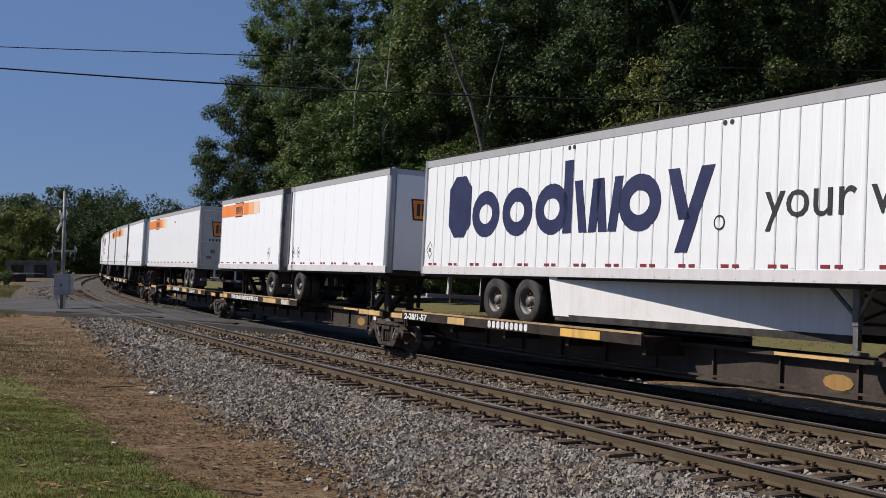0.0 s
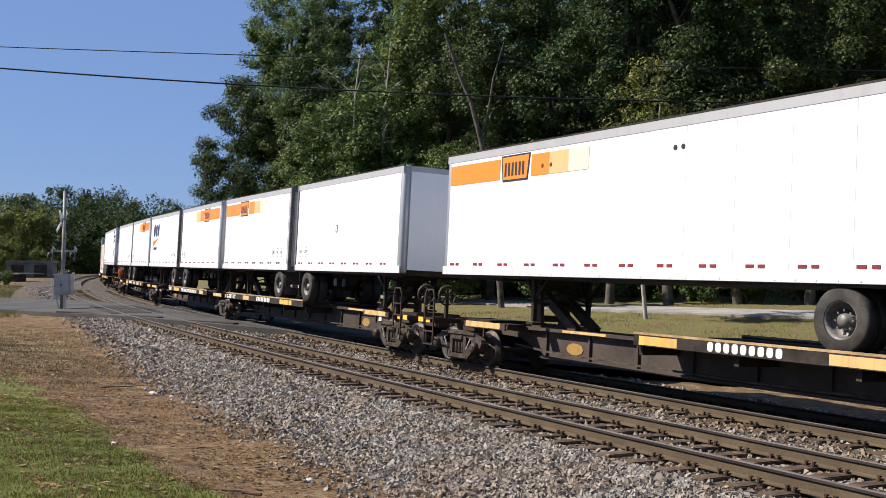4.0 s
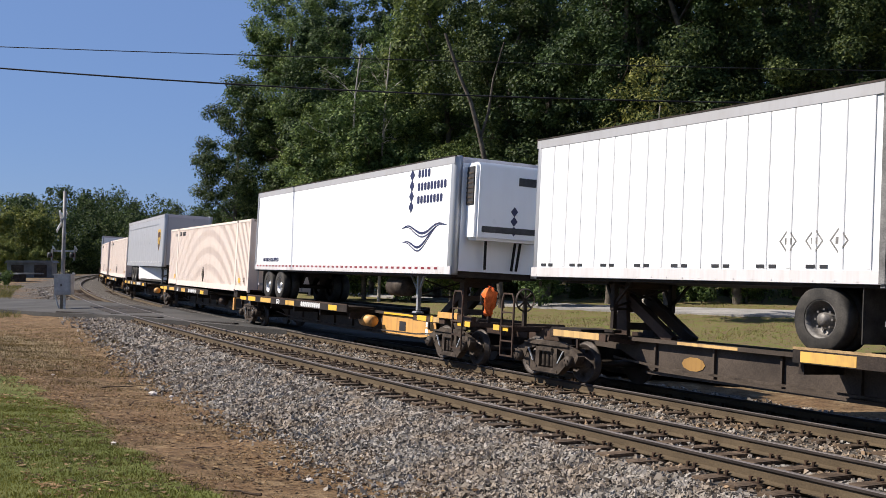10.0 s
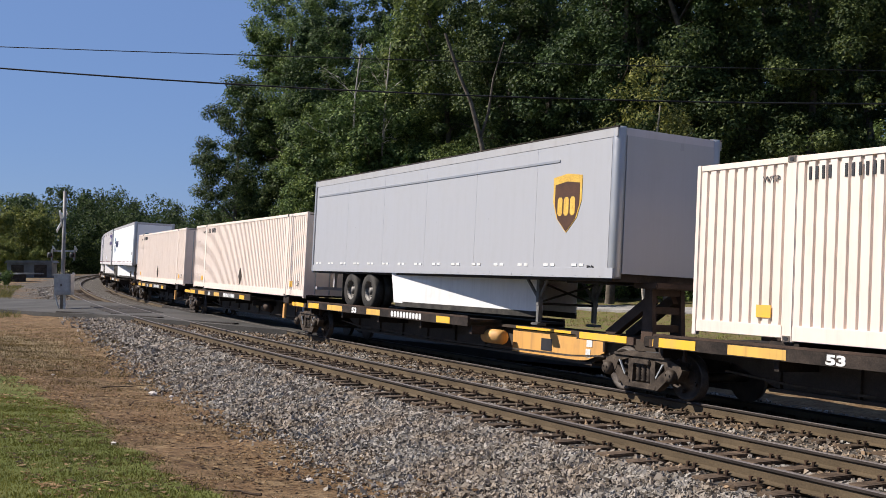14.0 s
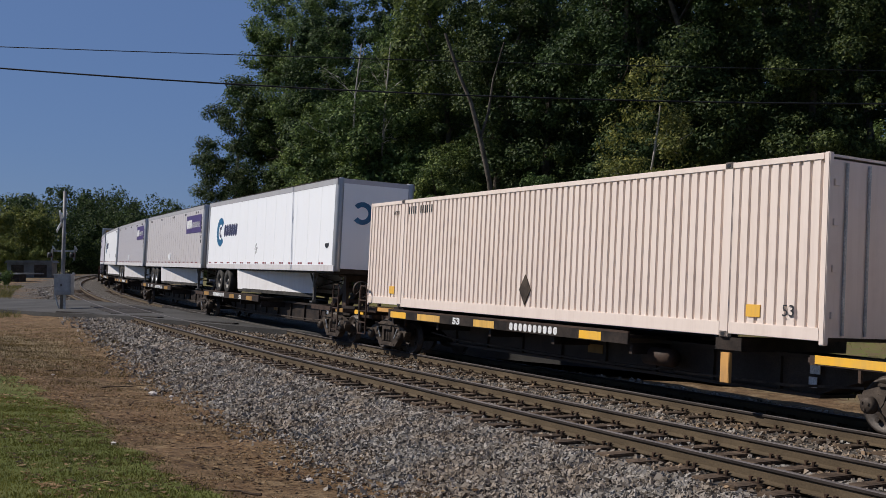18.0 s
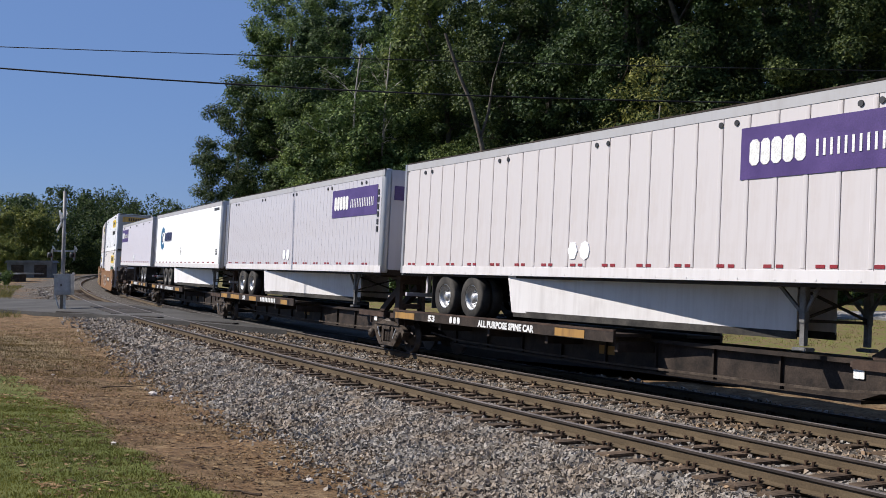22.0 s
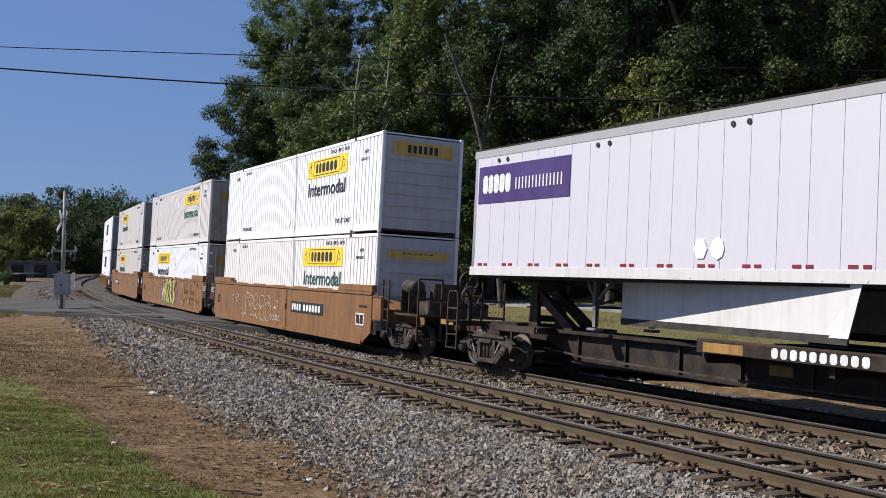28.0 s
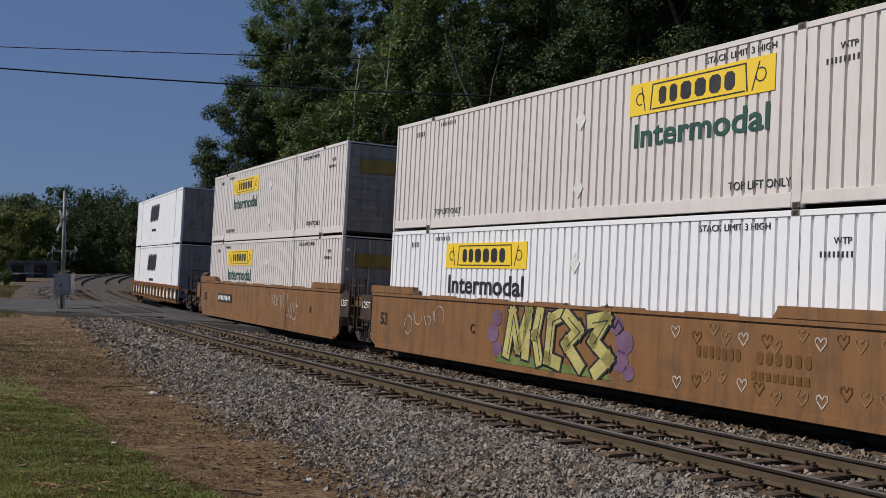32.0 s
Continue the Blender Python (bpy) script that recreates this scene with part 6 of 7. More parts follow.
            for x in (-7.0, -3.4, 0.2, 3.6, 6.4):
                flat("vent_hole", [disc(x, 4.76, 0.05), disc(x + 0.36, 4.76, 0.05)], "black", tr, Y - 0.006, 0.012)
            flat("placard", [disc(-0.45, 2.68, 0.16, 0.19, 6), disc(-0.05, 2.68, 0.16, 0.19, 8)], "white_clean", tr, Y - 0.004, 0.012)
            bm = bmesh.new()
            box(bm, *sorted((nose * 8.06, nose * 8.09)), -1.0, 0.2, 4.2, 4.6)
            part("purple_panel", bm, "purple", tr)
            if k != 4:
                flat("number_bar", [rect(7.66 if nose > 0 else -7.75, 3.3 + i * 0.21, 0.1, 0.15) for i in range(6)], "black", tr, Y - 0.006, 0.012)
    # --- double stacks
    spans = [(-277.33, -296.66), (-296.66, -316.14), (-316.14, -335.82)]
    for k, (a, b) in enumerate(spans):
        car = well_car(a - b, "rust-orange articulated well car with graffiti on its side", WELLS, True, (1,) if k == 0 else (-1,) if k == 2 else ())
        mid, half = place_car(car, a, b, ("lead",) if k < 2 else ("lead", "trail"))
        graffiti(car, k)
        u = (-286.77, -306.21, -325.88)[k]
        for lvl in (0, 1):
            aged = (k, lvl) in ((1, 1), (2, 1), (2, 0))
            c = container("white_grimy" if aged else "white_dusty" if k + lvl == 0 else "white_clean", "%s white ribbed 53 foot container with yellow signs" % ("grimy" if aged else "bright"), BOXES, 0.245, 0.036, -1 if k == 0 or lvl else 1, end="end_shaded_dirty" if k else "end_shaded_white", groove=(0.70, 0.76, 0.90, 0.96))
            ride(c, mid, half, u - mid, 0.38 + lvl * (CONT_H + 0.015))
            sign_container(c, k, lvl)
    car = shallow_car()
    mid, half = place_car(car, -338.69, -358.37, ("lead", "trail"))
    for lvl in (0, 1):
        # the dark end colour holds the shade of this end
        c = container("white_clean", "white 53 foot container with a slanted dark name", BOXES, 1.3, 0.012, -1, end="end_shaded_dirty")
        ride(c, mid, half, -349.14 - mid, 0.75 + lvl * (CONT_H + 0.015) - 0.3)
        flat("name_block", slabs(-2.6, 1.45, [0.55, 0.7, 0.3, 0.5, 0.5], 0.95, 0.08, 0.35), "black", c, -1.29, label="slanted dark painted name, as plain blocks")
        flat("name_bar", slabs(-1.6, 0.85, [0.12] * 8, 0.14, 0.06, cut=False), "black", c, -1.29)


def reefer(tr):
    """The cooling unit and the artwork of the refrigerated trailer."""
    bm = bmesh.new()
    box(bm, 7.95, 8.5, -0.98, 0.98, 3.0, 4.9, 0.07)
    u = part("cooling_unit", bm, "white_clean", tr, "white cooling unit with a black grille")
    bm = bmesh.new()
    box(bm, 8.0, 8.38, -1.0, -0.97, 3.85, 4.8, 0.03)
    box(bm, 8.49, 8.52, -0.8, 0.8, 3.2, 3.35, 0.01)
    box(bm, 8.49, 8.52, 0.2, 0.7, 4.4, 4.6, 0.01)
    part("grille", bm, "reefer_dark", u)
    bm = bmesh.new()
    for i in range(7):
        box(bm, 8.02, 8.36, -1.012, -0.99, 3.9 + i * 0.12, 3.94 + i * 0.12)
    part("grille_bar", bm, "truck_steel", u)
    for k in range(3):
        bm = bmesh.new()
        z = 3.75 - k * 0.24
        vs = [[bm.verts.new((xx, 0.1 + y, z + q)) for y, q in ((0, -0.12), (0.1, 0), (0, 0.12), (-0.1, 0))] for xx in (8.49, 8.515)]
        bm.faces.new(vs[0][::-1])
        bm.faces.new(vs[1])
        for i in range(4):
            bm.faces.new((vs[0][i], vs[0][(i + 1) % 4], vs[1][(i + 1) % 4], vs[1][i]))
        part("diamond_emblem", bm, "navy", u)
    bm = bmesh.new()
    for y in (-0.5, 0.35, 0.5):
        bar(bm, (8.2, y, 3.02), (8.12, y * 0.9, 2.3), 0.05)
    part("hose", bm, "cable", u)
    bm = bmesh.new()
    lathe(bm, [(-0.5, 0.02), (-0.48, 0.26), (0.48, 0.26), (0.5, 0.02)], "X", 18, (4.2, -0.85, 1.78))
    part("fuel_tank", bm, "truck_steel", tr)
    for k in range(4):
        z = 4.74 - k * 0.28
        flat("diamond_emblem", [[(5.56, z - 0.16), (5.7, z), (5.56, z + 0.16), (5.42, z)]], "navy", tr, Y)
    for k in range(3):
        flat("name_bar", slabs(5.92, 4.64 - k * 0.34, ([0.13] * 4, [0.13] * 9, [0.13] * 8)[k], 0.21, 0.055), "navy", tr, Y)
    for xs, zs in (((5.05, 5.45, 5.9, 6.25, 6.6, 7.0, 7.3, 7.65), (3.33, 3.42, 3.25, 3.15, 3.2, 3.38, 3.43, 3.36)), ((5.15, 5.4, 5.7, 6.0, 6.3, 6.6, 6.9, 7.15), (2.95, 3.0, 2.9, 2.78, 2.85, 3.05, 3.26, 3.37))):
        for lift, fat in ((0.02, 0.9), (-0.075, 0.45)):
            px = [xs[0] + (xs[-1] - xs[0]) * i / 24 for i in range(25)]
            pz = [lift * math.sin(i / 24 * math.pi) + sum(float(np.interp(px[i] + d, xs, zs)) for d in (-0.14, -0.07, 0, 0.07, 0.14)) / 5 for i in range(25)]
            th = [0.004 + 0.03 * fat * math.sin(i / 24 * math.pi) for i in range(25)]
            flat("wave_emblem", [[(px[i], pz[i] - th[i]), (px[i + 1], pz[i + 1] - th[i + 1]), (px[i + 1], pz[i + 1] + th[i + 1]), (px[i], pz[i] + th[i])] for i in range(24)], "navy", tr, Y)
    words("lettering", "AIR RIDE EQUIPPED", 0.19, "navy", tr, -7.0, 2.45, Y, bold=0.004, width=1.8)


def ring_logo(tr, x, z):
    flat("ring_emblem", arc_band(x, z, 0.34, 0.62, 40, 320), "blue", tr, Y, label="blue ring emblem")
    flat("ring_emblem", arc_band(x + 0.06, z, 0.12, 0.24, 60, 300), "navy", tr, Y)
    flat("name_block", slabs(x + 0.55, z - 0.2, [0.3, 0.26, 0.1, 0.26, 0.28, 0.26, 0.26], 0.5, 0.05, 0.1), "navy", tr, Y, label="slanted navy name, as plain blocks")


def nose_ring(tr):
    bm = bmesh.new()
    for q in arc_band(0.45, 4.0, 0.2, 0.36, 40, 320):
        vs = [[bm.verts.new((xx, -yy, zz)) for yy, zz in q] for xx in (8.07, 8.09)]
        bm.faces.new(vs[0][::-1])
        bm.faces.new(vs[1])
        for i in range(4):
            bm.faces.new((vs[0][i], vs[0][(i + 1) % 4], vs[1][(i + 1) % 4], vs[1][i]))
    part("ring_emblem", bm, "blue", tr)
    bm = bmesh.new()
    for i in range(7):
        box(bm, 8.07, 8.09, -0.1 + i * 0.15, 0.0 + i * 0.15, 3.9, 4.15)
    part("name_block", bm, "navy", tr)


def sign_container(c, k, lvl):
    """Yellow sign, green word and stencils of the bright containers."""
    y = -1.277
    x = {(0, 0): 3.6, (0, 1): 3.6, (1, 0): -3.2, (1, 1): 3.7, (2, 0): -3.4, (2, 1): -3.1}[(k, lvl)]
    s = flat("yellow_sign", [rect(x - 1.8, 1.92, 3.6, 0.6)], "sign_yellow", c, y, 0.012, "yellow name sign with a black frame")
    flat("sign_frame", [rect(x - 1.15, 1.98, 2.3, 0.025), rect(x - 1.15, 2.44, 2.3, 0.025), rect(x - 1.22, 1.98, 0.03, 0.485, 0.05), rect(x + 1.19, 1.98, 0.03, 0.485, -0.05)], "black", s, y, 0.016)
    flat("name_bar", slabs(x - 0.98, 2.06, [0.2, 0.2, 0.27, 0.27, 0.27, 0.24], 0.32, 0.09), "black", s, y, 0.016)
    flat("sign_scroll", arc_band(x - 1.5, 2.22, 0.1, 0.125, 0, 300, 8) + arc_band(x + 1.5, 2.22, 0.1, 0.125, 180, 480, 8) + [rect(x + 1.3, 1.98, 0.025, 0.46, 0.15), rect(x - 1.36, 1.98, 0.025, 0.46, -0.12)], "black", s, y, 0.016)
    words("lettering", "Intermodal", 0.62, "black" if (k, lvl) in ((0, 1), (1, 0)) else "green", c, x - 1.68, 1.32, y, "black word" if (k, lvl) in ((0, 1), (1, 0)) else "dark green word", bold=0.012, width=3.35)
    words("lettering", "TOP LIFT ONLY", 0.2, "black", c, 4.55, 0.36, y, width=1.35)
    words("lettering", "STACK LIMIT 3 HIGH", 0.16, "black", c, 3.9, 2.6, y, width=1.6)
    words("lettering", "WTP", 0.15, "black", c, 6.75, 2.35, y)
    flat("number_bar", slabs(-6.9, 2.45, [0.035] * 5, 0.13, 0.055, cut=False) + slabs(-5.6, 2.6, [0.028] * 9, 0.1, 0.06, cut=False) + slabs(6.5, 2.15, [0.03] * 8, 0.09, 0.05, cut=False), "black", c, y)
    words("lettering", "TOP LIFT ONLY", 0.2, "black", c, -5.75, 0.36, y, width=1.35)
    flat("placard", [[(px, pz + 0.22), (px + 0.17, pz), (px, pz - 0.22), (px - 0.17, pz)] for px, pz in (((0.1, 0.53),) if k == 0 else ((0.35, 2.05), (0.35, 0.66)))], "white_letter", c, y, 0.014)
    if k == 0:
        bm = bmesh.new()
        box(bm, 8.06, 8.085, -0.95, 0.95, 2.25 if lvl else 2.2, 2.65 if lvl else 2.42)
        p = part("yellow_sign", bm, "yellow_worn", c)
        bm = bmesh.new()
        for i in range(6):
            box(bm, 8.07, 8.095, -0.5 + i * 0.17, -0.4 + i * 0.17, 2.33, 2.56 if lvl else 2.36)
        part("name_bar", bm, "black", p)
    else:
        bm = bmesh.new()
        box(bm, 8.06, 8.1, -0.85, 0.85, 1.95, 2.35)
        part("yellow_sign", bm, "sign_shaded", c)


def stroke(pts, w):
    """Short quads along a line drawn by hand, as polygons of (x, z)."""
    out = []
    for (xa, za), (xb, zb) in zip(pts, pts[1:]):
        ln = max(math.hypot(xb - xa, zb - za), 1e-6)
        ex, ez = (xb - xa) / ln * w / 2, (zb - za) / ln * w / 2
        out.append([(xa - ex - ez, za - ez + ex), (xa - ex + ez, za - ez - ex), (xb + ex + ez, zb + ez - ex), (xb + ex - ez, zb + ez + ex)])
    return out


def graffiti(car, k):
    """Chalk scrawls, sprayed shapes and stencils on a well car's side."""
    y = -1.475
    rng = random.Random(20 + k)
    if k == 0:
        flat("number_panel", [rect(1.6, 0.74, 3.1, 0.36)], "black", car, y)
        flat("number_bar", slabs(1.72, 0.81, [0.17] * 4, 0.22, 0.07, cut=True) + slabs(2.85, 0.81, [0.2] * 6, 0.22, 0.08), "white_letter", car, y, 0.012)
        flat("data_plate", [rect(7.4, 0.62, 0.62, 0.34)], "white_letter", car, y)
        flat("data_plate_face", [rect(7.45, 0.66, 0.24, 0.26), rect(7.73, 0.66, 0.24, 0.26)], "brown_steel", car, y, 0.01)
        flat("lift_slot", [rect(7.6, 1.14, 0.6, 0.06)], "black", car, y)
    if k == 0:
        loops = [(-3.7, 0.98, 0.2, 0.3, 60, 330), (-3.1, 0.95, 0.28, 0.2, -40, 260), (-2.95, 0.62, 0.34, 0.22, -120, 200), (-2.45, 0.92, 0.24, 0.3, 20, 340),
                 (-2.2, 0.6, 0.3, 0.26, 160, 480), (-1.7, 0.95, 0.3, 0.24, 0, 330), (-1.55, 0.55, 0.36, 0.28, 90, 400), (-1.05, 1.0, 0.26, 0.2, -60, 250),
                 (-1.0, 0.62, 0.42, 0.34, 200, 500), (-0.05, 0.92, 0.24, 0.13, -150, 120), (-5.6, 1.0, 0.13, 0.1, 20, 330), (-5.0, 0.95, 0.16, 0.2, 0, 180)]
        for x, z, rx, rz, a, b in loops:
            flat("chalk_scrawl", stroke([(x + rx * math.cos(radians(a + (b - a) * i / 14)), z + rz * math.sin(radians(a + (b - a) * i / 14))) for i in range(15)], 0.02), "chalk", car, y)
        for pts in ([(-4.3, 0.42), (-3.75, 0.42), (-3.85, 1.22), (-3.3, 1.2)], [(-5.2, 1.12), (-5.0, 0.8), (-4.85, 1.15), (-4.7, 0.78)], [(-2.8, 1.2), (-2.75, 0.4), (-2.35, 0.42)], [(-4.45, 0.6), (-4.1, 0.62), (-4.0, 0.3)],
                    [(-3.62, 1.04), (-3.5, 1.04)], [(-3.42, 0.9), (-3.35, 0.84), (-3.25, 0.92)], [(0.18, 0.9), (0.0, 0.75), (-0.3, 0.8)]):
            flat("chalk_scrawl", stroke(pts, 0.024), "chalk", car, y)
        for i in range(6):
            x = -0.62 + i * 0.2
            flat("chalk_scrawl", stroke([(x, 0.58), (x + 0.02, 0.38), (x + 0.13, 0.36), (x + 0.14, 0.55), (x + 0.03, 0.5)], 0.022), "chalk", car, y)
    x0, x1 = {0: (-5.5, -5.5), 1: (-6.6, -4.4), 2: (2.0, 5.0)}[k]
    for i in range((0, 4, 9)[k]):
        x = x0 + (x1 - x0) * (i + 0.5) / (9 if k != 1 else 4)
        z, r = rng.uniform(0.75, 1.1), rng.uniform(0.12, 0.3)
        a = rng.uniform(0, 360)
        flat("chalk_scrawl", arc_band(x, z, r - 0.018, r, a, a + rng.uniform(150, 330), 10) + [rect(x - r, z - 0.1, 0.03, rng.uniform(0.2, 0.5), rng.uniform(-0.15, 0.15))], "chalk", car, y)
    if k == 1:
        xg = -1.55
        for x, z, r in ((-0.45, 1.2, 0.2), (-0.6, 0.85, 0.24), (-0.4, 0.5, 0.2), (3.75, 1.25, 0.2), (4.0, 0.95, 0.26), (3.9, 0.6, 0.24), (4.15, 0.4, 0.16)):
            flat("sprayed_ground", [disc(xg + x, z, r, r * 0.9, 11)], "graffiti_purple", car, y, 0.004, "purple sprayed cloud")
        flat("sprayed_ground", [[(xg - 0.5, 0.22), (xg + 3.7, 0.22), (xg + 3.3, 0.44), (xg + 2.4, 0.36), (xg + 1.4, 0.48), (xg + 0.5, 0.38), (xg - 0.2, 0.46)]], "graffiti_green", car, y, 0.005)
        lines = ([(0.0, 0.48), (0.18, 1.32), (0.46, 0.62), (0.8, 1.36), (0.74, 0.5)], [(1.22, 1.38), (1.1, 0.9), (1.26, 0.42)], [(2.0, 1.38), (1.66, 1.26), (1.58, 0.46), (1.9, 0.4)],
                 [(2.2, 1.36), (2.6, 1.1), (2.2, 0.8), (2.66, 0.42)], [(3.0, 1.3), (3.46, 1.38), (3.08, 0.92), (3.56, 0.62), (3.2, 0.34)])
        for i, ln in enumerate(lines):
            ln = [(xg + a, b) for a, b in ln]
            flat("sprayed_outline", stroke(ln, 0.37), "black", car, y, 0.006 + i * 0.003)
            flat("sprayed_shape", stroke(ln, 0.27), "graffiti_yellow", car, y, 0.0075 + i * 0.003, "yellow sprayed shape with a black outline")
            flat("sprayed_slit", stroke([(a + 0.05, b - 0.04) for a, b in ln[:3]], 0.025), "black", car, y, 0.009 + i * 0.003)
        flat("chalk_scrawl", stroke([(xg + 3.7, 1.2), (xg + 3.8, 1.36), (xg + 3.95, 1.2), (xg + 3.82, 1.1)], 0.03), "black", car, y, 0.012)
        for i in range(24):
            x, z = 3.9 + (i % 12) * 0.38 + rng.uniform(-0.1, 0.1), (0.48 if i < 12 else 1.25) + rng.uniform(-0.12, 0.12)
            flat("heart", stroke([(x, z - 0.11), (x + 0.1, z + 0.02), (x + 0.09, z + 0.08), (x + 0.04, z + 0.09), (x, z + 0.03), (x - 0.05, z + 0.09), (x - 0.1, z + 0.07), (x - 0.1, z + 0.01), (x, z - 0.11)], 0.022), ("chalk", "scrawl", "scrawl_pale", "scrawl_pale")[i % 4], car, y, 0.003)
        flat("scrawled_bar", slabs(4.35, 0.85, [0.1] * 7, 0.2, 0.05) + slabs(5.7, 0.85, [0.13] * 6, 0.2, 0.06) + slabs(5.6, 0.6, [0.1] * 8, 0.13, 0.05, cut=False), "scrawl", car, y, 0.003)
    words("lettering", "53", 0.45, "brown_steel", car, -8.0, 0.75, y, bold=0.01)
    words("lettering", "ABC"[2 - k] if k == 2 else "BC"[k], 0.3, "brown_steel", car, {0: 0.95, 1: -3.15, 2: 6.0}[k], 0.8, y, bold=0.006)
    if k == 2:
        flat("number_panel", [rect(-5.6, 0.75, 2.2, 0.34)], "black", car, y)
        flat("number_bar", slabs(-5.5, 0.82, [0.14] * 9, 0.2, 0.07), "white_letter", car, y, 0.012)


def shallow_car():
    """The last car: a low rusty frame with open ribbed sides."""
    car = thing("well_car", "rusty brown well car with open ribbed sides, last of the train", "railcar", WELLS)
    bm = bmesh.new()
    for y in (-1.45, 1.4):
        box(bm, -8.9, 8.9, y, y + 0.05, 1.02, 1.2, 0.01)
        box(bm, -8.3, 8.3, y, y + 0.05, 0.3, 0.42, 0.01)
    part("side_sill", bm, "rust_frame", car)
    for i in range(15):
        bm = bmesh.new()
        x = -8.1 + i * 1.157
        box(bm, x - 0.09, x + 0.09, -1.48, -1.38, 0.4, 1.04, 0.01)
        part("side_rib", bm, "yellow_old", car)
    bm = bmesh.new()
    box(bm, -9.6, -8.2, -1.2, 1.2, 0.8, 1.05, 0.02)
    box(bm, 8.2, 9.6, -1.2, 1.2, 0.8, 1.05, 0.02)
    box(bm, -8.4, 8.4, -1.3, 1.3, 0.3, 0.44)
    bar(bm, (9.5, 0, 0.86), (11.0, 0, 0.86), 0.25)
    bar(bm, (-9.5, 0, 0.86), (-10.8, 0, 0.86), 0.25)
    for x in (-9.9, 9.9):
        for y in (-1.2, -0.8):
            bar(bm, (x, y, 0.4), (x, y, 1.7), 0.05)
    part("frame", bm, "brown_steel", car)
    return car


make_train()
build_track(False, "track_1", "canted far railway track with rusty rails on old wooden ties")
build_track(True, "track_2", "canted near railway track with rusty rails on old wooden ties")


# ---- level crossing: timber, mast, cabinet ----
def build_crossing():
    bm = bmesh.new()
    box(bm, -4.0, 4.0, -0.22, 0.22, -0.1, 0.0, 0.015)
    plank = finish(bm, "crossing_plank", "plank")
    deck = thing("crossing_deck", "dark timber planks of the level crossing between the rails", "planks", kind="structure")
    for near in (True, False):
        for b in (-1.05, -0.42, 0.05, 0.45, 1.05):
            s = -27.5 + (0.9 if near else -0.9) - b * 0.7
            x, y, th = line_at(s)
            c = CANT_NEAR if near else CANT
            m = Matrix.Translation(rail_point(s, b, 0.008, near)) @ Euler((0, 0, th)).to_matrix().to_4x4() @ Euler((-c, 0, 0)).to_matrix().to_4x4()
            part("plank", plank, "plank", deck, m=m)


def build_mast():
    x, y = -19.0, 50.8
    z = float(level(x, y)[0][0])
    mast = thing("crossing_signal", "silver level crossing mast with crossed boards and dark lamps", "signal", m=pose(x, y, z))
    bm = bmesh.new()
    lathe(bm, [(0.0, 0.1), (3.1, 0.1), (3.12, 0.09), (6.0, 0.08)], "Z", 14, (0.15, 0, 0))
    for v in bm.verts:
        v.co.x += v.co.z * 0.02
    part("pole", bm, "mast_grey", mast)
    bm = bmesh.new()
    box(bm, -0.1, 0.4, -0.25, 0.25, 0.0, 0.12, 0.02)
    part("base", bm, "galv", mast)
    for sgn in (-1, 1):
        bm = bmesh.new()
        bar(bm, (0.12 - 0.07 - sgn * 0.02, -sgn * 0.45, 4.5 - 0.5), (0.12 + 0.07 + sgn * 0.02, sgn * 0.45, 4.5 + 0.5), 0.03, 0.2, (0, 1, 0))
        part("crossed_board", bm, "white_letter", mast, "weathered crossed warning board")
    bm = bmesh.new()
    bar(bm, (-0.35, 0, 3.05), (0.85, 0, 3.05), 0.06)
    part("cross_arm", bm, "galv", mast)
    for xx in (-0.32, 0.78):
        bm = bmesh.new()
        lathe(bm, [(-0.03, 0.29), (0.0, 0.29)], "Y", 20, (xx, -0.05, 2.85))
        lathe(bm, [(-0.22, 0.13), (-0.03, 0.11)], "Y", 16, (xx, -0.05, 2.85))
        bmesh.ops.rotate(bm, verts=bm.verts, cent=(xx, -0.05, 2.85), matrix=Matrix.Rotation(radians(-58), 3, "Z"))
        lp = part("lamp", bm, "signal_black", mast, "round black crossing lamp, unlit")
        bm = bmesh.new()
        lathe(bm, [(-0.1, 0.1), (-0.09, 0.02)], "Y", 14, (xx, -0.05, 2.85))
        part("lens", bm, "red", lp)
        bm = bmesh.new()
        bar(bm, (xx, 0, 3.05), (xx, 0, 3.3), 0.04)
        bar(bm, (xx - 0.02, 0.0, 3.3), (xx + 0.12, 0.0, 3.1), 0.05)
        part("bracket", bm, "galv", lp)
    cab = thing("relay_cabinet", "silver metal relay cabinet on the crossing mast", "cabinet", m=pose(x + 0.25, y - 0.2, z + 0.12))
    bm = bmesh.new()
    box(bm, -0.26, 0.56, -0.45, 0.1, 0.78, 1.75, 0.02)
    part("body", bm, "cabinet", cab)
    bm = bmesh.new()
    box(bm, -0.3, 0.6, -0.5, 0.14, 1.75, 1.8, 0.01)
    part("lid", bm, "cabinet", cab)
    bm = bmesh.new()
    box(bm, -0.2, 0.5, -0.475, -0.45, 0.84, 1.7, 0.008)
    door = part("door", bm, "cabinet", cab)
    bm = bmesh.new()
    box(bm, 0.08, 0.14, -0.5, -0.47, 1.2, 1.32, 0.006)
    part("handle", bm, "dark_steel", door)
    bm = bmesh.new()
    bar(bm, (-0.33, -0.1, 0.75), (-0.33, -0.1, 1.6), 0.06)
    bar(bm, (-0.33, -0.1, 0.75), (-0.12, -0.1, 0.1), 0.06)
    bar(bm, (0.15, -0.1, -0.1), (0.15, -0.1, 0.8), 0.12)
    part("conduit", bm, "galv", cab)
    post = thing("marker_post", "short white marker post beside the track", "post", m=pose(-32.4, 90.0, float(level(-32.4, 90.0)[0][0])))
    bm = bmesh.new()
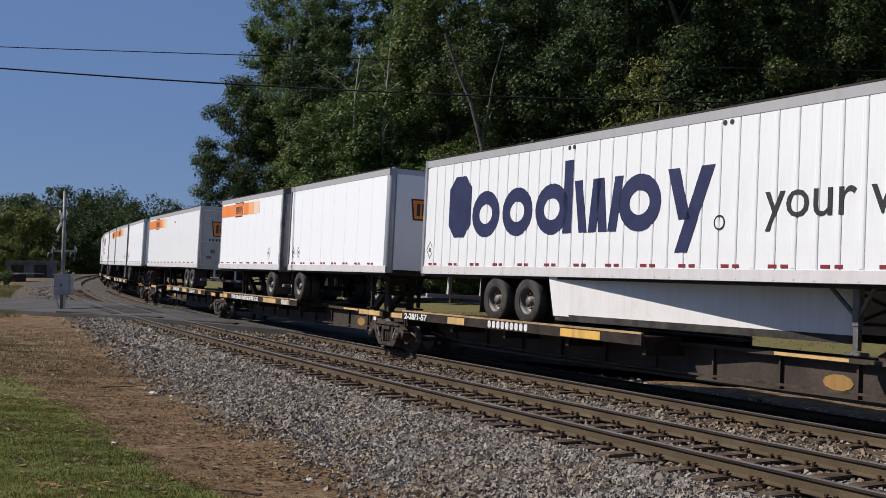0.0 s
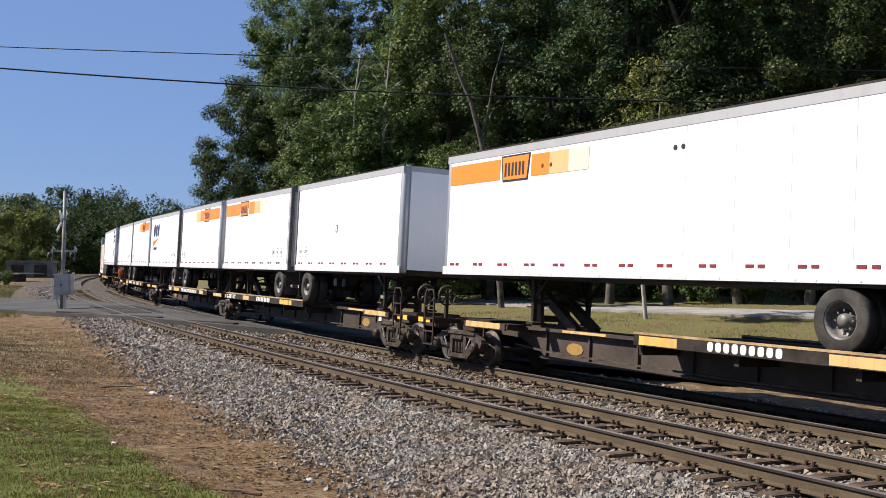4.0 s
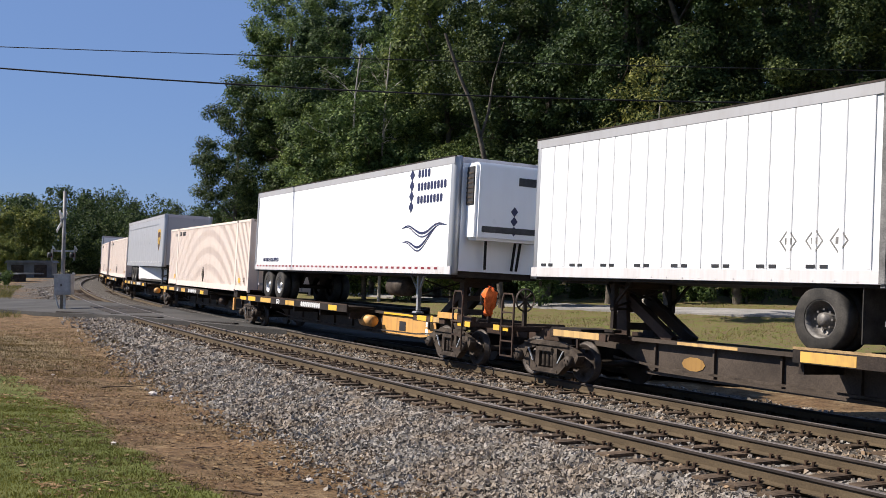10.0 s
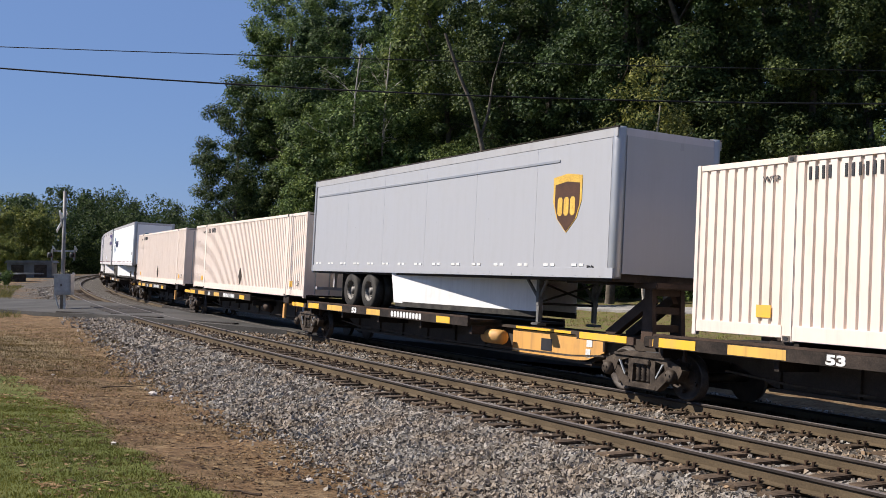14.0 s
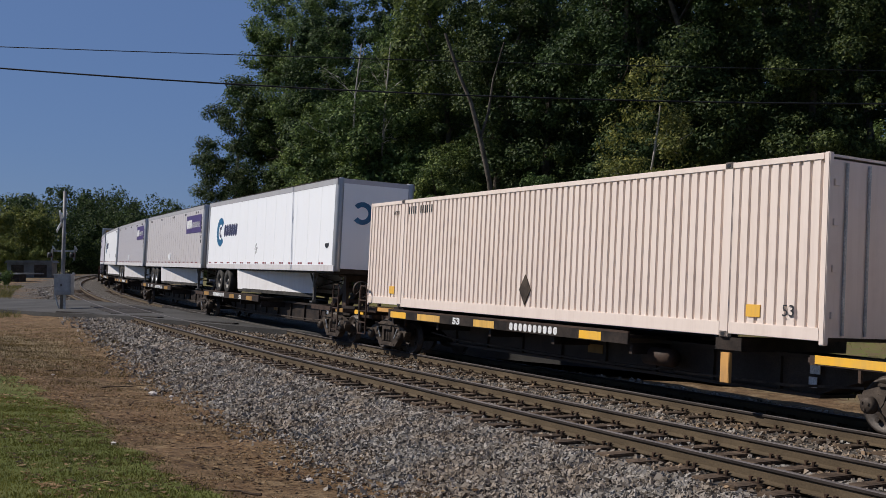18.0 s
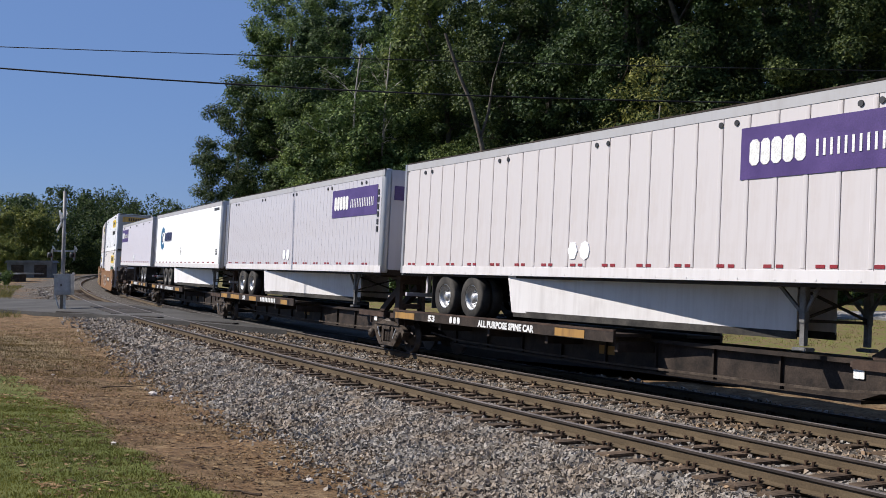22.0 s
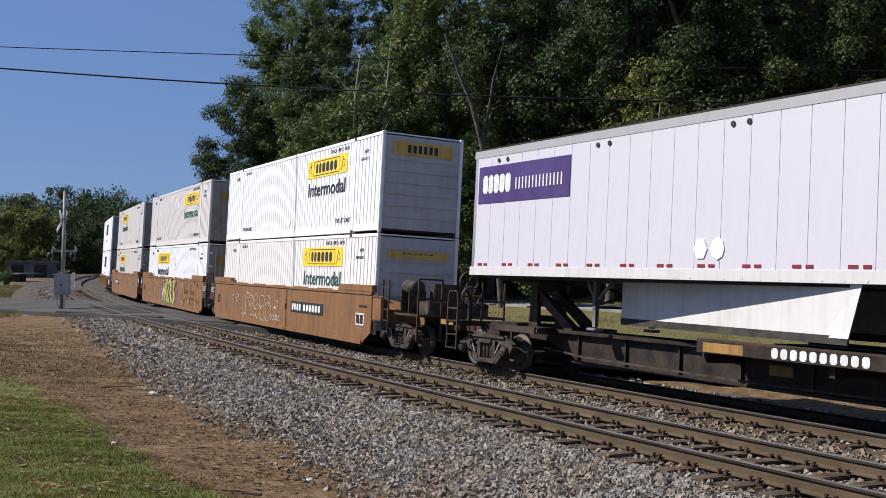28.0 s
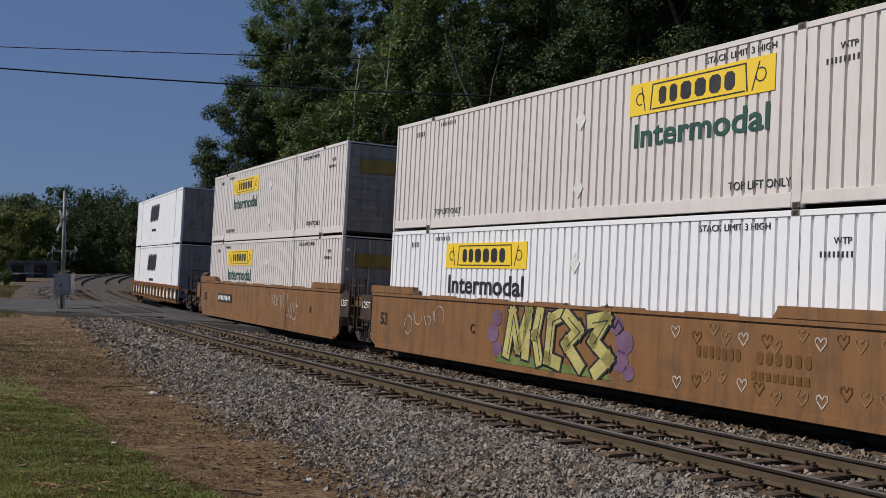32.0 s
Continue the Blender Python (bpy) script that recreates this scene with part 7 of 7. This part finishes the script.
    box(bm, -0.09, 0.09, -0.06, 0.06, -0.1, 1.5, 0.02)
    part("post", bm, "white_letter", post)


def build_wires():
    def wire(low_x, low_z, droop, r, y, label):
        cu = bpy.data.curves.new("overhead_cable", "CURVE")
        cu.dimensions, cu.bevel_depth, cu.bevel_resolution = "3D", r, 2
        sp = cu.splines.new("POLY")
        n = 60
        sp.points.add(n)
        for i in range(n + 1):
            x = -45 + 105 * i / n
            sp.points[i].co = (x, y, low_z + droop * (x - low_x) ** 2, 1)
        cu.materials.append(M["cable"])
        tagged(new("overhead_cable", cu), label, "cable", "overhead cables")
    wire(15.0, 8.12, 0.00123, 0.028, 36.0, "thick black overhead cable across the tracks")
    wire(40.0, 9.1, 0.0003, 0.016, 36.0, "thin black overhead cable across the tracks")


build_crossing()
build_mast()
build_wires()


# ---- trees ----
def tree_mesh(seed, height, spread, bare, leaves, leaf_size, material, bark="bark", lobes=26, thick=1.0):
    """Trunk with limbs, and a crown of leaf clumps on them: two meshes."""
    rng = np.random.default_rng(seed)
    bm = bmesh.new()

    def limb(p, d, length, r, depth, tips):
        n = 5 if depth == 0 else 4
        prev = None
        for i in range(n + 1):
            f = i / n
            rr = r * (1 - 0.75 * f) if depth else r * (1 - 0.65 * f)
            side = d.orthogonal().normalized()
            up = d.cross(side)
            k = 8 if depth == 0 else 5
            ring = [bm.verts.new(p + (side * math.cos(2 * math.pi * j / k) + up * math.sin(2 * math.pi * j / k)) * rr) for j in range(k)]
            if prev:
                for j in range(k):
                    f4 = bm.faces.new((prev[j], prev[(j + 1) % k], ring[(j + 1) % k], ring[j]))
                    f4.smooth = True
            prev = ring
            if depth < 2 and i >= (n * bare if depth == 0 else 1) and i < n:
                for _ in range(3 if depth == 0 else 2):
                    a = rng.uniform(0, 2 * math.pi)
                    out = (side * math.cos(a) + up * math.sin(a)) * rng.uniform(0.6, 1.0) + d * rng.uniform(0.3, 0.9)
                    limb(p.copy(), out.normalized(), length * (rng.uniform(0.16, 0.3) if depth == 0 else rng.uniform(0.25, 0.4)), rr * 0.45, depth + 1, tips)
            if i < n:
                d = (d + Vector(rng.normal(0, 0.09 + 0.08 * depth, 3))).normalized()
                p = p + d * length / n
        tips.append(p.copy())

    tips = []
    limb(Vector((0, 0, -0.3)), Vector((0, 0, 1)), height * 0.86, height * 0.0125 * thick, 0, tips)
    trunk = finish(bm, "trunk", bark)
    centres = []
    for t in tips:
        c = np.array(t)
        rr = math.hypot(c[0], c[1])
        lim = spread * 0.8 * (0.55 + 0.45 * math.sin(math.pi * min(1.0, max(0.0, c[2] / height))))
        if rr > lim:
            c[:2] *= lim / rr
        c[2] = min(c[2], height * 0.97)
        centres.append(c)
    for _ in range(lobes):
        a, f = rng.uniform(0, 2 * np.pi), rng.uniform(bare, 1.0)
        rad = spread * (0.35 + 0.65 * math.sin(math.pi * min(1.0, (f - bare) / (1.02 - bare)) ** 0.8)) * rng.uniform(0.45, 1.0)
        centres.append(np.array((rad * math.cos(a), rad * math.sin(a), f * height)))
    centres = np.array(centres)
    size = rng.uniform(0.4, 1.35, len(centres)) * spread * 0.22
    per = max(8, leaves // len(centres))
    c = np.repeat(centres, per, 0)
    sz = np.repeat(size, per)
    n = len(c)
    v = rng.normal(size=(n, 3))
    v /= np.linalg.norm(v, axis=1)[:, None]
    rad = sz * rng.uniform(0.35, 1.0, n) ** 0.6 * rng.uniform(0.8, 1.25, n)
    p = c + v * rad[:, None] * np.array((1, 1, 0.72))
    # leaves face outwards and up on their clump, loosely
    face = v * 0.75 + np.array((0, 0, 0.45)) + rng.normal(size=(n, 3)) * 0.42
    face /= np.linalg.norm(face, axis=1)[:, None]
    a = np.cross(face, rng.normal(size=(n, 3)))
    a /= np.linalg.norm(a, axis=1)[:, None]
    b = np.cross(face, a)
    b /= np.linalg.norm(b, axis=1)[:, None]
    ls = leaf_size * rng.uniform(0.6, 1.35, n)[:, None]
    leaf = np.stack([p - a * ls, p + a * ls, p + b * ls * 0.95], 1).reshape(-1, 3)
    crown = stuff_mesh("crown", leaf, np.arange(3 * n).reshape(-1, 3), material)
    return trunk, crown


def tree(name, meshes, x, y, turn, scale, label, group, sink=0.0):
    t = thing(name, label, "tree" if name != "bush" else "bush", group, m=pose(x, y, float(level(x, y)[0][0]) - sink, 0, 0, turn) @ Matrix.Scale(scale, 4))
    part("trunk", meshes[0], "bark", t)
    part("crown", meshes[1], "leaf", t)
    return t


def bent_trunk(line, r0, r1):
    """A tapered bare stem along (x, z) points."""
    bm = bmesh.new()
    prev = None
    for i, (x, z) in enumerate(line):
        r = r0 + (r1 - r0) * i / (len(line) - 1)
        ring = [bm.verts.new((x + r * math.cos(a * math.pi / 4), r * math.sin(a * math.pi / 4) + 0.1 * math.sin(i * 1.7), z)) for a in range(8)]
        if prev:
            for a in range(8):
                bm.faces.new((prev[a], prev[(a + 1) % 8], ring[(a + 1) % 8], ring[a])).smooth = True
        prev = ring
    return finish(bm, "trunk", "bark")


KINDS = [tree_mesh(31, 25, 5.4, 0.22, 52000, 0.135, "leaf", lobes=80), tree_mesh(32, 28, 6.0, 0.26, 58000, 0.135, "leaf_dark", lobes=85), tree_mesh(33, 22, 5.2, 0.12, 52000, 0.13, "leaf", lobes=80), tree_mesh(34, 30, 5.8, 0.22, 58000, 0.135, "leaf_dark", lobes=90)]
UNDER = tree_mesh(39, 21, 5.6, 0.06, 26000, 0.2, "leaf", lobes=90)
BACK = [tree_mesh(36, 27, 6.0, 0.15, 9000, 0.33, "leaf_dark", lobes=60), tree_mesh(37, 30, 6.2, 0.15, 9000, 0.34, "leaf_dark", lobes=60)]
TALL = tree_mesh(38, 33, 6.0, 0.2, 64000, 0.14, "leaf", lobes=105)
LOW = tree_mesh(35, 21, 5.0, 0.08, 44000, 0.125, "leaf_dark", lobes=80)
YELLOWISH = tree_mesh(41, 13.6, 3.0, 0.25, 11000, 0.1, "leaf_yellow", "pale_bark", lobes=60, thick=0.7)
SNAG = tree_mesh(43, 24, 3.0, 0.6, 200, 0.1, "leaf", bark="pale_bark", lobes=2, thick=0.45)
PINE = tree_mesh(42, 24, 3.8, 0.3, 9000, 0.15, "leaf_dark", lobes=50)
HEDGE = tree_mesh(61, 12.5, 4.4, 0.05, 9000, 0.22, "leaf_hedge", lobes=60)
BUSH = [tree_mesh(51, 3.0, 1.7, 0.05, 2200, 0.12, "leaf_bush", lobes=14), tree_mesh(52, 4.2, 2.0, 0.08, 2600, 0.13, "leaf", lobes=16)]


def plant_woods():
    rng = random.Random(8)
    group = "woodland trees beyond the tracks"
    spots = []
    # front row along the clearing, then denser rows behind
    front = [(-12.5, 107), (-9.8, 100), (-11.5, 103), (-9.0, 97), (-6.5, 92), (-3.6, 86), (-0.5, 83), (3.5, 78), (7.5, 75), (11.5, 71), (15, 68), (19, 66), (22.5, 63), (26, 62), (30, 59), (34.5, 57), (39, 54), (45, 51)]
    for i, (x, y) in enumerate(front):
        spots.append((x, y, rng.uniform(0.88, 1.08)))
    for i in range(34):
        f = i / 33
        spots.append((-13 + 60 * f + rng.uniform(-2, 2) + 8, 108 - 44 * f + rng.uniform(6, 14) + 4, rng.uniform(0.95, 1.2)))
    for i, (x, y, s) in enumerate(spots):
        # trees to the right get darker leaves in place of canopy shade
        dark = i > 7
        k = PINE if i % 9 == 4 else BACK[i % 2] if i >= len(front) else KINDS[1 if dark and i % 2 else 3 if dark else (i * 7 + i // 3) % 4]
        tree("tree", k, x, y, rng.uniform(0, 360), s, "tall leafy broadleaf tree at the wood's edge" if k is not PINE else "tall dark pine in the wood", group)
    tree("tree", TALL, -18.9, 114, 10, 1.0, "tall leafy broadleaf tree at the wood's edge", group)
    tree("tree", TALL, -15.0, 110, 130, 1.02, "tall leafy broadleaf tree at the wood's edge", group)
    tree("tree", TALL, -11.6, 104, 250, 0.98, "tall leafy broadleaf tree at the wood's edge", group)
    tree("tree", YELLOWISH, 10.9, 55, 40, 1.0, "slender young tree with yellowing leaves before the wood", group)
    tree("tree", LOW, -22.0, 112, 70, 1.1, "lower round leafy tree at the end of the wood", group)
    tree("tree", LOW, -18.4, 109, 200, 1.0, "lower round leafy tree at the end of the wood", group)
    for x, y, h, lean in ((-7.5, 79.0, 0.98, 1), (-4.9, 78.5, 1.0, -1)):
        t = thing("bare_tree", "pale leafless trunk standing before the leafy wood", "tree", group, m=pose(x, y, float(level(x, y)[0][0]), 0, lean, 30 * x) @ Matrix.Scale(h, 4))
        part("trunk", SNAG[0], "pale_bark", t)
    t = thing("bare_tree", "grey leaning bare trunk before the leafy wood", "tree", group, m=pose(3.9, 68.0, float(level(3.9, 68.0)[0][0])))
    part("trunk", bent_trunk([(0, -0.3), (-0.3, 4), (-0.85, 8.4), (-1.5, 11.4), (-2.1, 13.7), (-2.8, 15.3), (-3.8, 18.2)], 0.22, 0.1), "bark", t)
    part("limb", bent_trunk([(-1.45, 11.2), (-0.9, 13.0), (-0.6, 15.2), (0.1, 17.6)], 0.11, 0.04), "bark", t)
    for x, y, sc, turn in ((-12.0, 92, 0.62, 10), (-9.2, 81.5, 0.74, 50), (-6.2, 80.5, 0.78, 160), (-3.6, 80, 0.72, 20), (-2.5, 77, 0.5, 250), (0.6, 74.5, 0.55, 80), (6.4, 68, 0.42, 300), (19.5, 66, 0.45, 120), (27, 62, 0.42, 200)):
        tree("tree", UNDER, x, y, turn, sc, "low bright green tree before the taller wood", group)
    # unseen trees added past the view and behind the lawn, to block low sky light
    for i, (x, y) in enumerate(((52, 45), (58, 39), (63, 31), (67, 22), (70, 12), (73, 2), (75, -9), (56, 52), (70, 30), (-30, -42), (-20, -38), (-9, -41), (2, -37), (13, -40), (24, -38), (35, -40), (46, -36), (57, -28), (68, -20))):
        tree("tree", BACK[i % 2], x, y, rng.uniform(0, 360), rng.uniform(0.75, 0.95), "tall leafy broadleaf tree at the wood's edge", group)
    for i in range(12):
        f = i / 11
        tree("tree", UNDER, 2 + 46 * f + rng.uniform(-1.5, 1.5), 92 - 30 * f + rng.uniform(-2, 2), rng.uniform(0, 360), rng.uniform(0.42, 0.6), "low leafy tree in the shade of the wood", group)
    for x, y, sc in ((-72.5, 168, 1.0), (-70.5, 172, 0.95), (-69, 176, 1.0), (-68, 160, 0.55), (-64, 162, 0.4)):
        tree("tree", HEDGE, x, y, rng.uniform(0, 360), sc, "yellowish green tree beyond the loading bank", "trees beyond the loading bank")
    lane = ((-4, 92), (3, 80), (11, 69), (21, 59), (33, 50), (50, 42))
    for i in range(44):
        f = i / 43 * 4.99
        (xa, ya), (xb, yb) = lane[int(f)], lane[int(f) + 1]
        x, y = xa + (xb - xa) * (f % 1) + rng.uniform(1.5, 5.5), ya + (yb - ya) * (f % 1) + rng.uniform(2.5, 5.5)
        tree("bush", BUSH[i % 2], x, y, rng.uniform(0, 360), rng.uniform(0.5, 0.95), "leafy green bush beside the pale lane", "bushes along the wood")
    for i in range(46):
        f = i / 45
        x, y = -12 + 58 * f + rng.uniform(-2, 2), 100 - 46 * f + rng.uniform(-3.5, 1.0)
        tree("bush", BUSH[i % 2], x, y, rng.uniform(0, 360), rng.uniform(0.6, 1.15), "leafy green bush at the foot of the wood", "bushes along the wood")
    for x, y, sc in ((-46, 108, 0.5), (-50, 118, 0.6), (-52, 112, 0.45)):
        tree("bush", BUSH[int(x) % 2], x, y, 40 * x, sc, "low weedy bush in the rough beside the line", "bushes beside the line")


def far_woods():
    rng = np.random.default_rng(77)
    vs = []
    n_t = 0
    for i in range(126):
        row = i % 3
        f = (i // 3) / 41
        x, y = -150 + 150 * f + rng.normal(0, 2), 205 + row * 16 + rng.normal(0, 5)
        h = (12.0, 15.5, 17.6)[row] * np.interp(x, [-75, -50], [1.0, 0.8]) * rng.uniform(0.93, 1.07)
        for _ in range(26):
            a, g = rng.uniform(0, 2 * np.pi), rng.uniform(0.0, 1.0)
            rad = 4.6 * (0.45 + 0.55 * math.sin(math.pi * g ** 0.8)) * rng.uniform(0.2, 1.0)
            c = np.array((x + rad * math.cos(a), y + rad * math.sin(a), g * h))
            m = 130
            v = rng.normal(size=(m, 3))
            v /= np.linalg.norm(v, axis=1)[:, None]
            p = c + v * (rng.uniform(1.0, 2.6) * rng.uniform(0.5, 1, m))[:, None]
            a1, b1 = rng.normal(size=(m, 3)), rng.normal(size=(m, 3))
            a1 /= np.linalg.norm(a1, axis=1)[:, None]
            b1 = np.cross(a1, b1)
            b1 /= np.linalg.norm(b1, axis=1)[:, None]
            ls = rng.uniform(0.16, 0.36, m)[:, None]
            vs.append(np.stack([p - a1 * ls, p + a1 * ls, p + b1 * ls * 1.1], 1).reshape(-1, 3))
    v = np.concatenate(vs)
    tagged(new("far_woods", stuff_mesh("far_woods", v, np.arange(len(v)).reshape(-1, 3), "leaf_dark")), "distant wooded rise behind the curve of the line", "woods", kind="stuff")


plant_woods()
far_woods()


# ---- left of the crossing: dark loading bank and shed ----
def build_shed():
    x, y = -63.2, 158
    z = float(level(x, y)[0][0])
    sh = thing("shed", "low grey shed behind a dark retaining bank", "building", m=pose(x, y, z, 0, 0, 12))
    bm = bmesh.new()
    box(bm, -3.2, 3.2, -2.5, 2.5, 0, 2.3, 0.03)
    part("wall", bm, "shed", sh)
    bm = bmesh.new()
    prism(bm, [(-3.5, 2.3), (3.5, 2.3), (3.2, 2.65), (-3.2, 2.65)], -2.8, 2.8)
    part("roof", bm, "shed", sh)
    for xx in (-1.7, 1.6):
        bm = bmesh.new()
        box(bm, xx - 0.9, xx + 0.9, -2.56, -2.5, 0.1, 2.0, 0.01)
        part("door", bm, "dark_steel", sh)
    bank = thing("loading_bank", "dark timber retaining bank beside the line", "bank", m=pose(-54, 128, float(level(-54, 128)[0][0]), 0, 0, -20))
    bm = bmesh.new()
    box(bm, -16, 2, -0.6, 0.6, 0, 0.9, 0.03)
    part("wall", bm, "plank", bank)
    bm = bmesh.new()
    box(bm, -16.2, 2.2, -0.9, 3.5, 0.9, 1.05, 0.02)
    part("cap", bm, "shed", bank)


build_shed()


# ---- small things on the ground ----
def small_things():
    rng = random.Random(6)

    def lay(x, y, lift=0.0):
        return float(level(x, y)[0][0]) + float(ripple(np.array(x), np.array(y), 1.1, 0.05)) + lift

    for x, y, ln, turn in ((-7.1, 22.8, 1.1, 10), (-2.35, 12.14, 0.5, 160), (-9.6, 25.5, 0.7, 40), (-6.0, 20.0, 0.35, 70), (-3.6, 15.2, 0.4, 20), (-5.2, 18.5, 0.3, 120)):
        bm = bmesh.new()
        prev = None
        px = Vector((-ln / 2, 0, 0))
        for i in range(6):
            r = 0.018 - i * 0.0022
            ring = [bm.verts.new(px + Vector((0, r * math.cos(k * 1.2566), r * math.sin(k * 1.2566)))) for k in range(5)]
            if prev:
                for k in range(5):
                    bm.faces.new((prev[k], prev[(k + 1) % 5], ring[(k + 1) % 5], ring[k]))
            prev = ring
            px = px + Vector((ln / 5, rng.uniform(-0.06, 0.06), rng.uniform(-0.01, 0.02)))
        st = tagged(new("stick", finish(bm, "stick", "stick")), "dead brown branch lying on bare earth", "stick", "fallen sticks")
        st.matrix_basis = pose(x, y, lay(x, y, 0.02), 0, 0, turn)
    for x, y, s in ((-4.72, 14.77, 0.045), (-1.73, 13.4, 0.055), (-6.2, 22.0, 0.1), (-5.7, 21.6, 0.06), (-9.1, 24.0, 0.05)):
        bm = bmesh.new()
        bmesh.ops.create_icosphere(bm, subdivisions=2, radius=s)
        for v in bm.verts:
            v.co *= rng.uniform(0.75, 1.15)
            v.co.z *= 0.6
        lt = tagged(new("litter", finish(bm, "litter", "litter")), "crumpled pale scrap on the ground", "litter", "scraps on the ground")
        lt.matrix_basis = pose(x, y, lay(x, y, s * 0.4))


small_things()


# ---- motion ----
def motions():
    times = [i * 0.5 for i in range(65)]
    for ob, mid, half, dx, lift in RIDES:
        off = pose(dx, 0, lift)
        walk(ob, [(t, car_pose(mid + run(t), half) @ off) for t in times])
    # wheels turn with the way the train has gone
    rows = [0.0]
    while rows[-1] < 32.0:
        rows.append(min(32.0, rows[-1] + 1 / 30))
    for dx in (-0.9, 0.9):
        group = [w for w, d in WHEELSETS if d == dx]
        walk(group[0], [(t, pose(dx, 0, 0.41, 0, math.degrees(run(t) / 0.41), 0)) for t in rows])
        keys = group[0].animation_data
        for w in group[1:]:
            w.rotation_mode = "QUATERNION"
            ad = w.animation_data_create()
            ad.action, ad.action_slot = keys.action, keys.action_slot


motions()
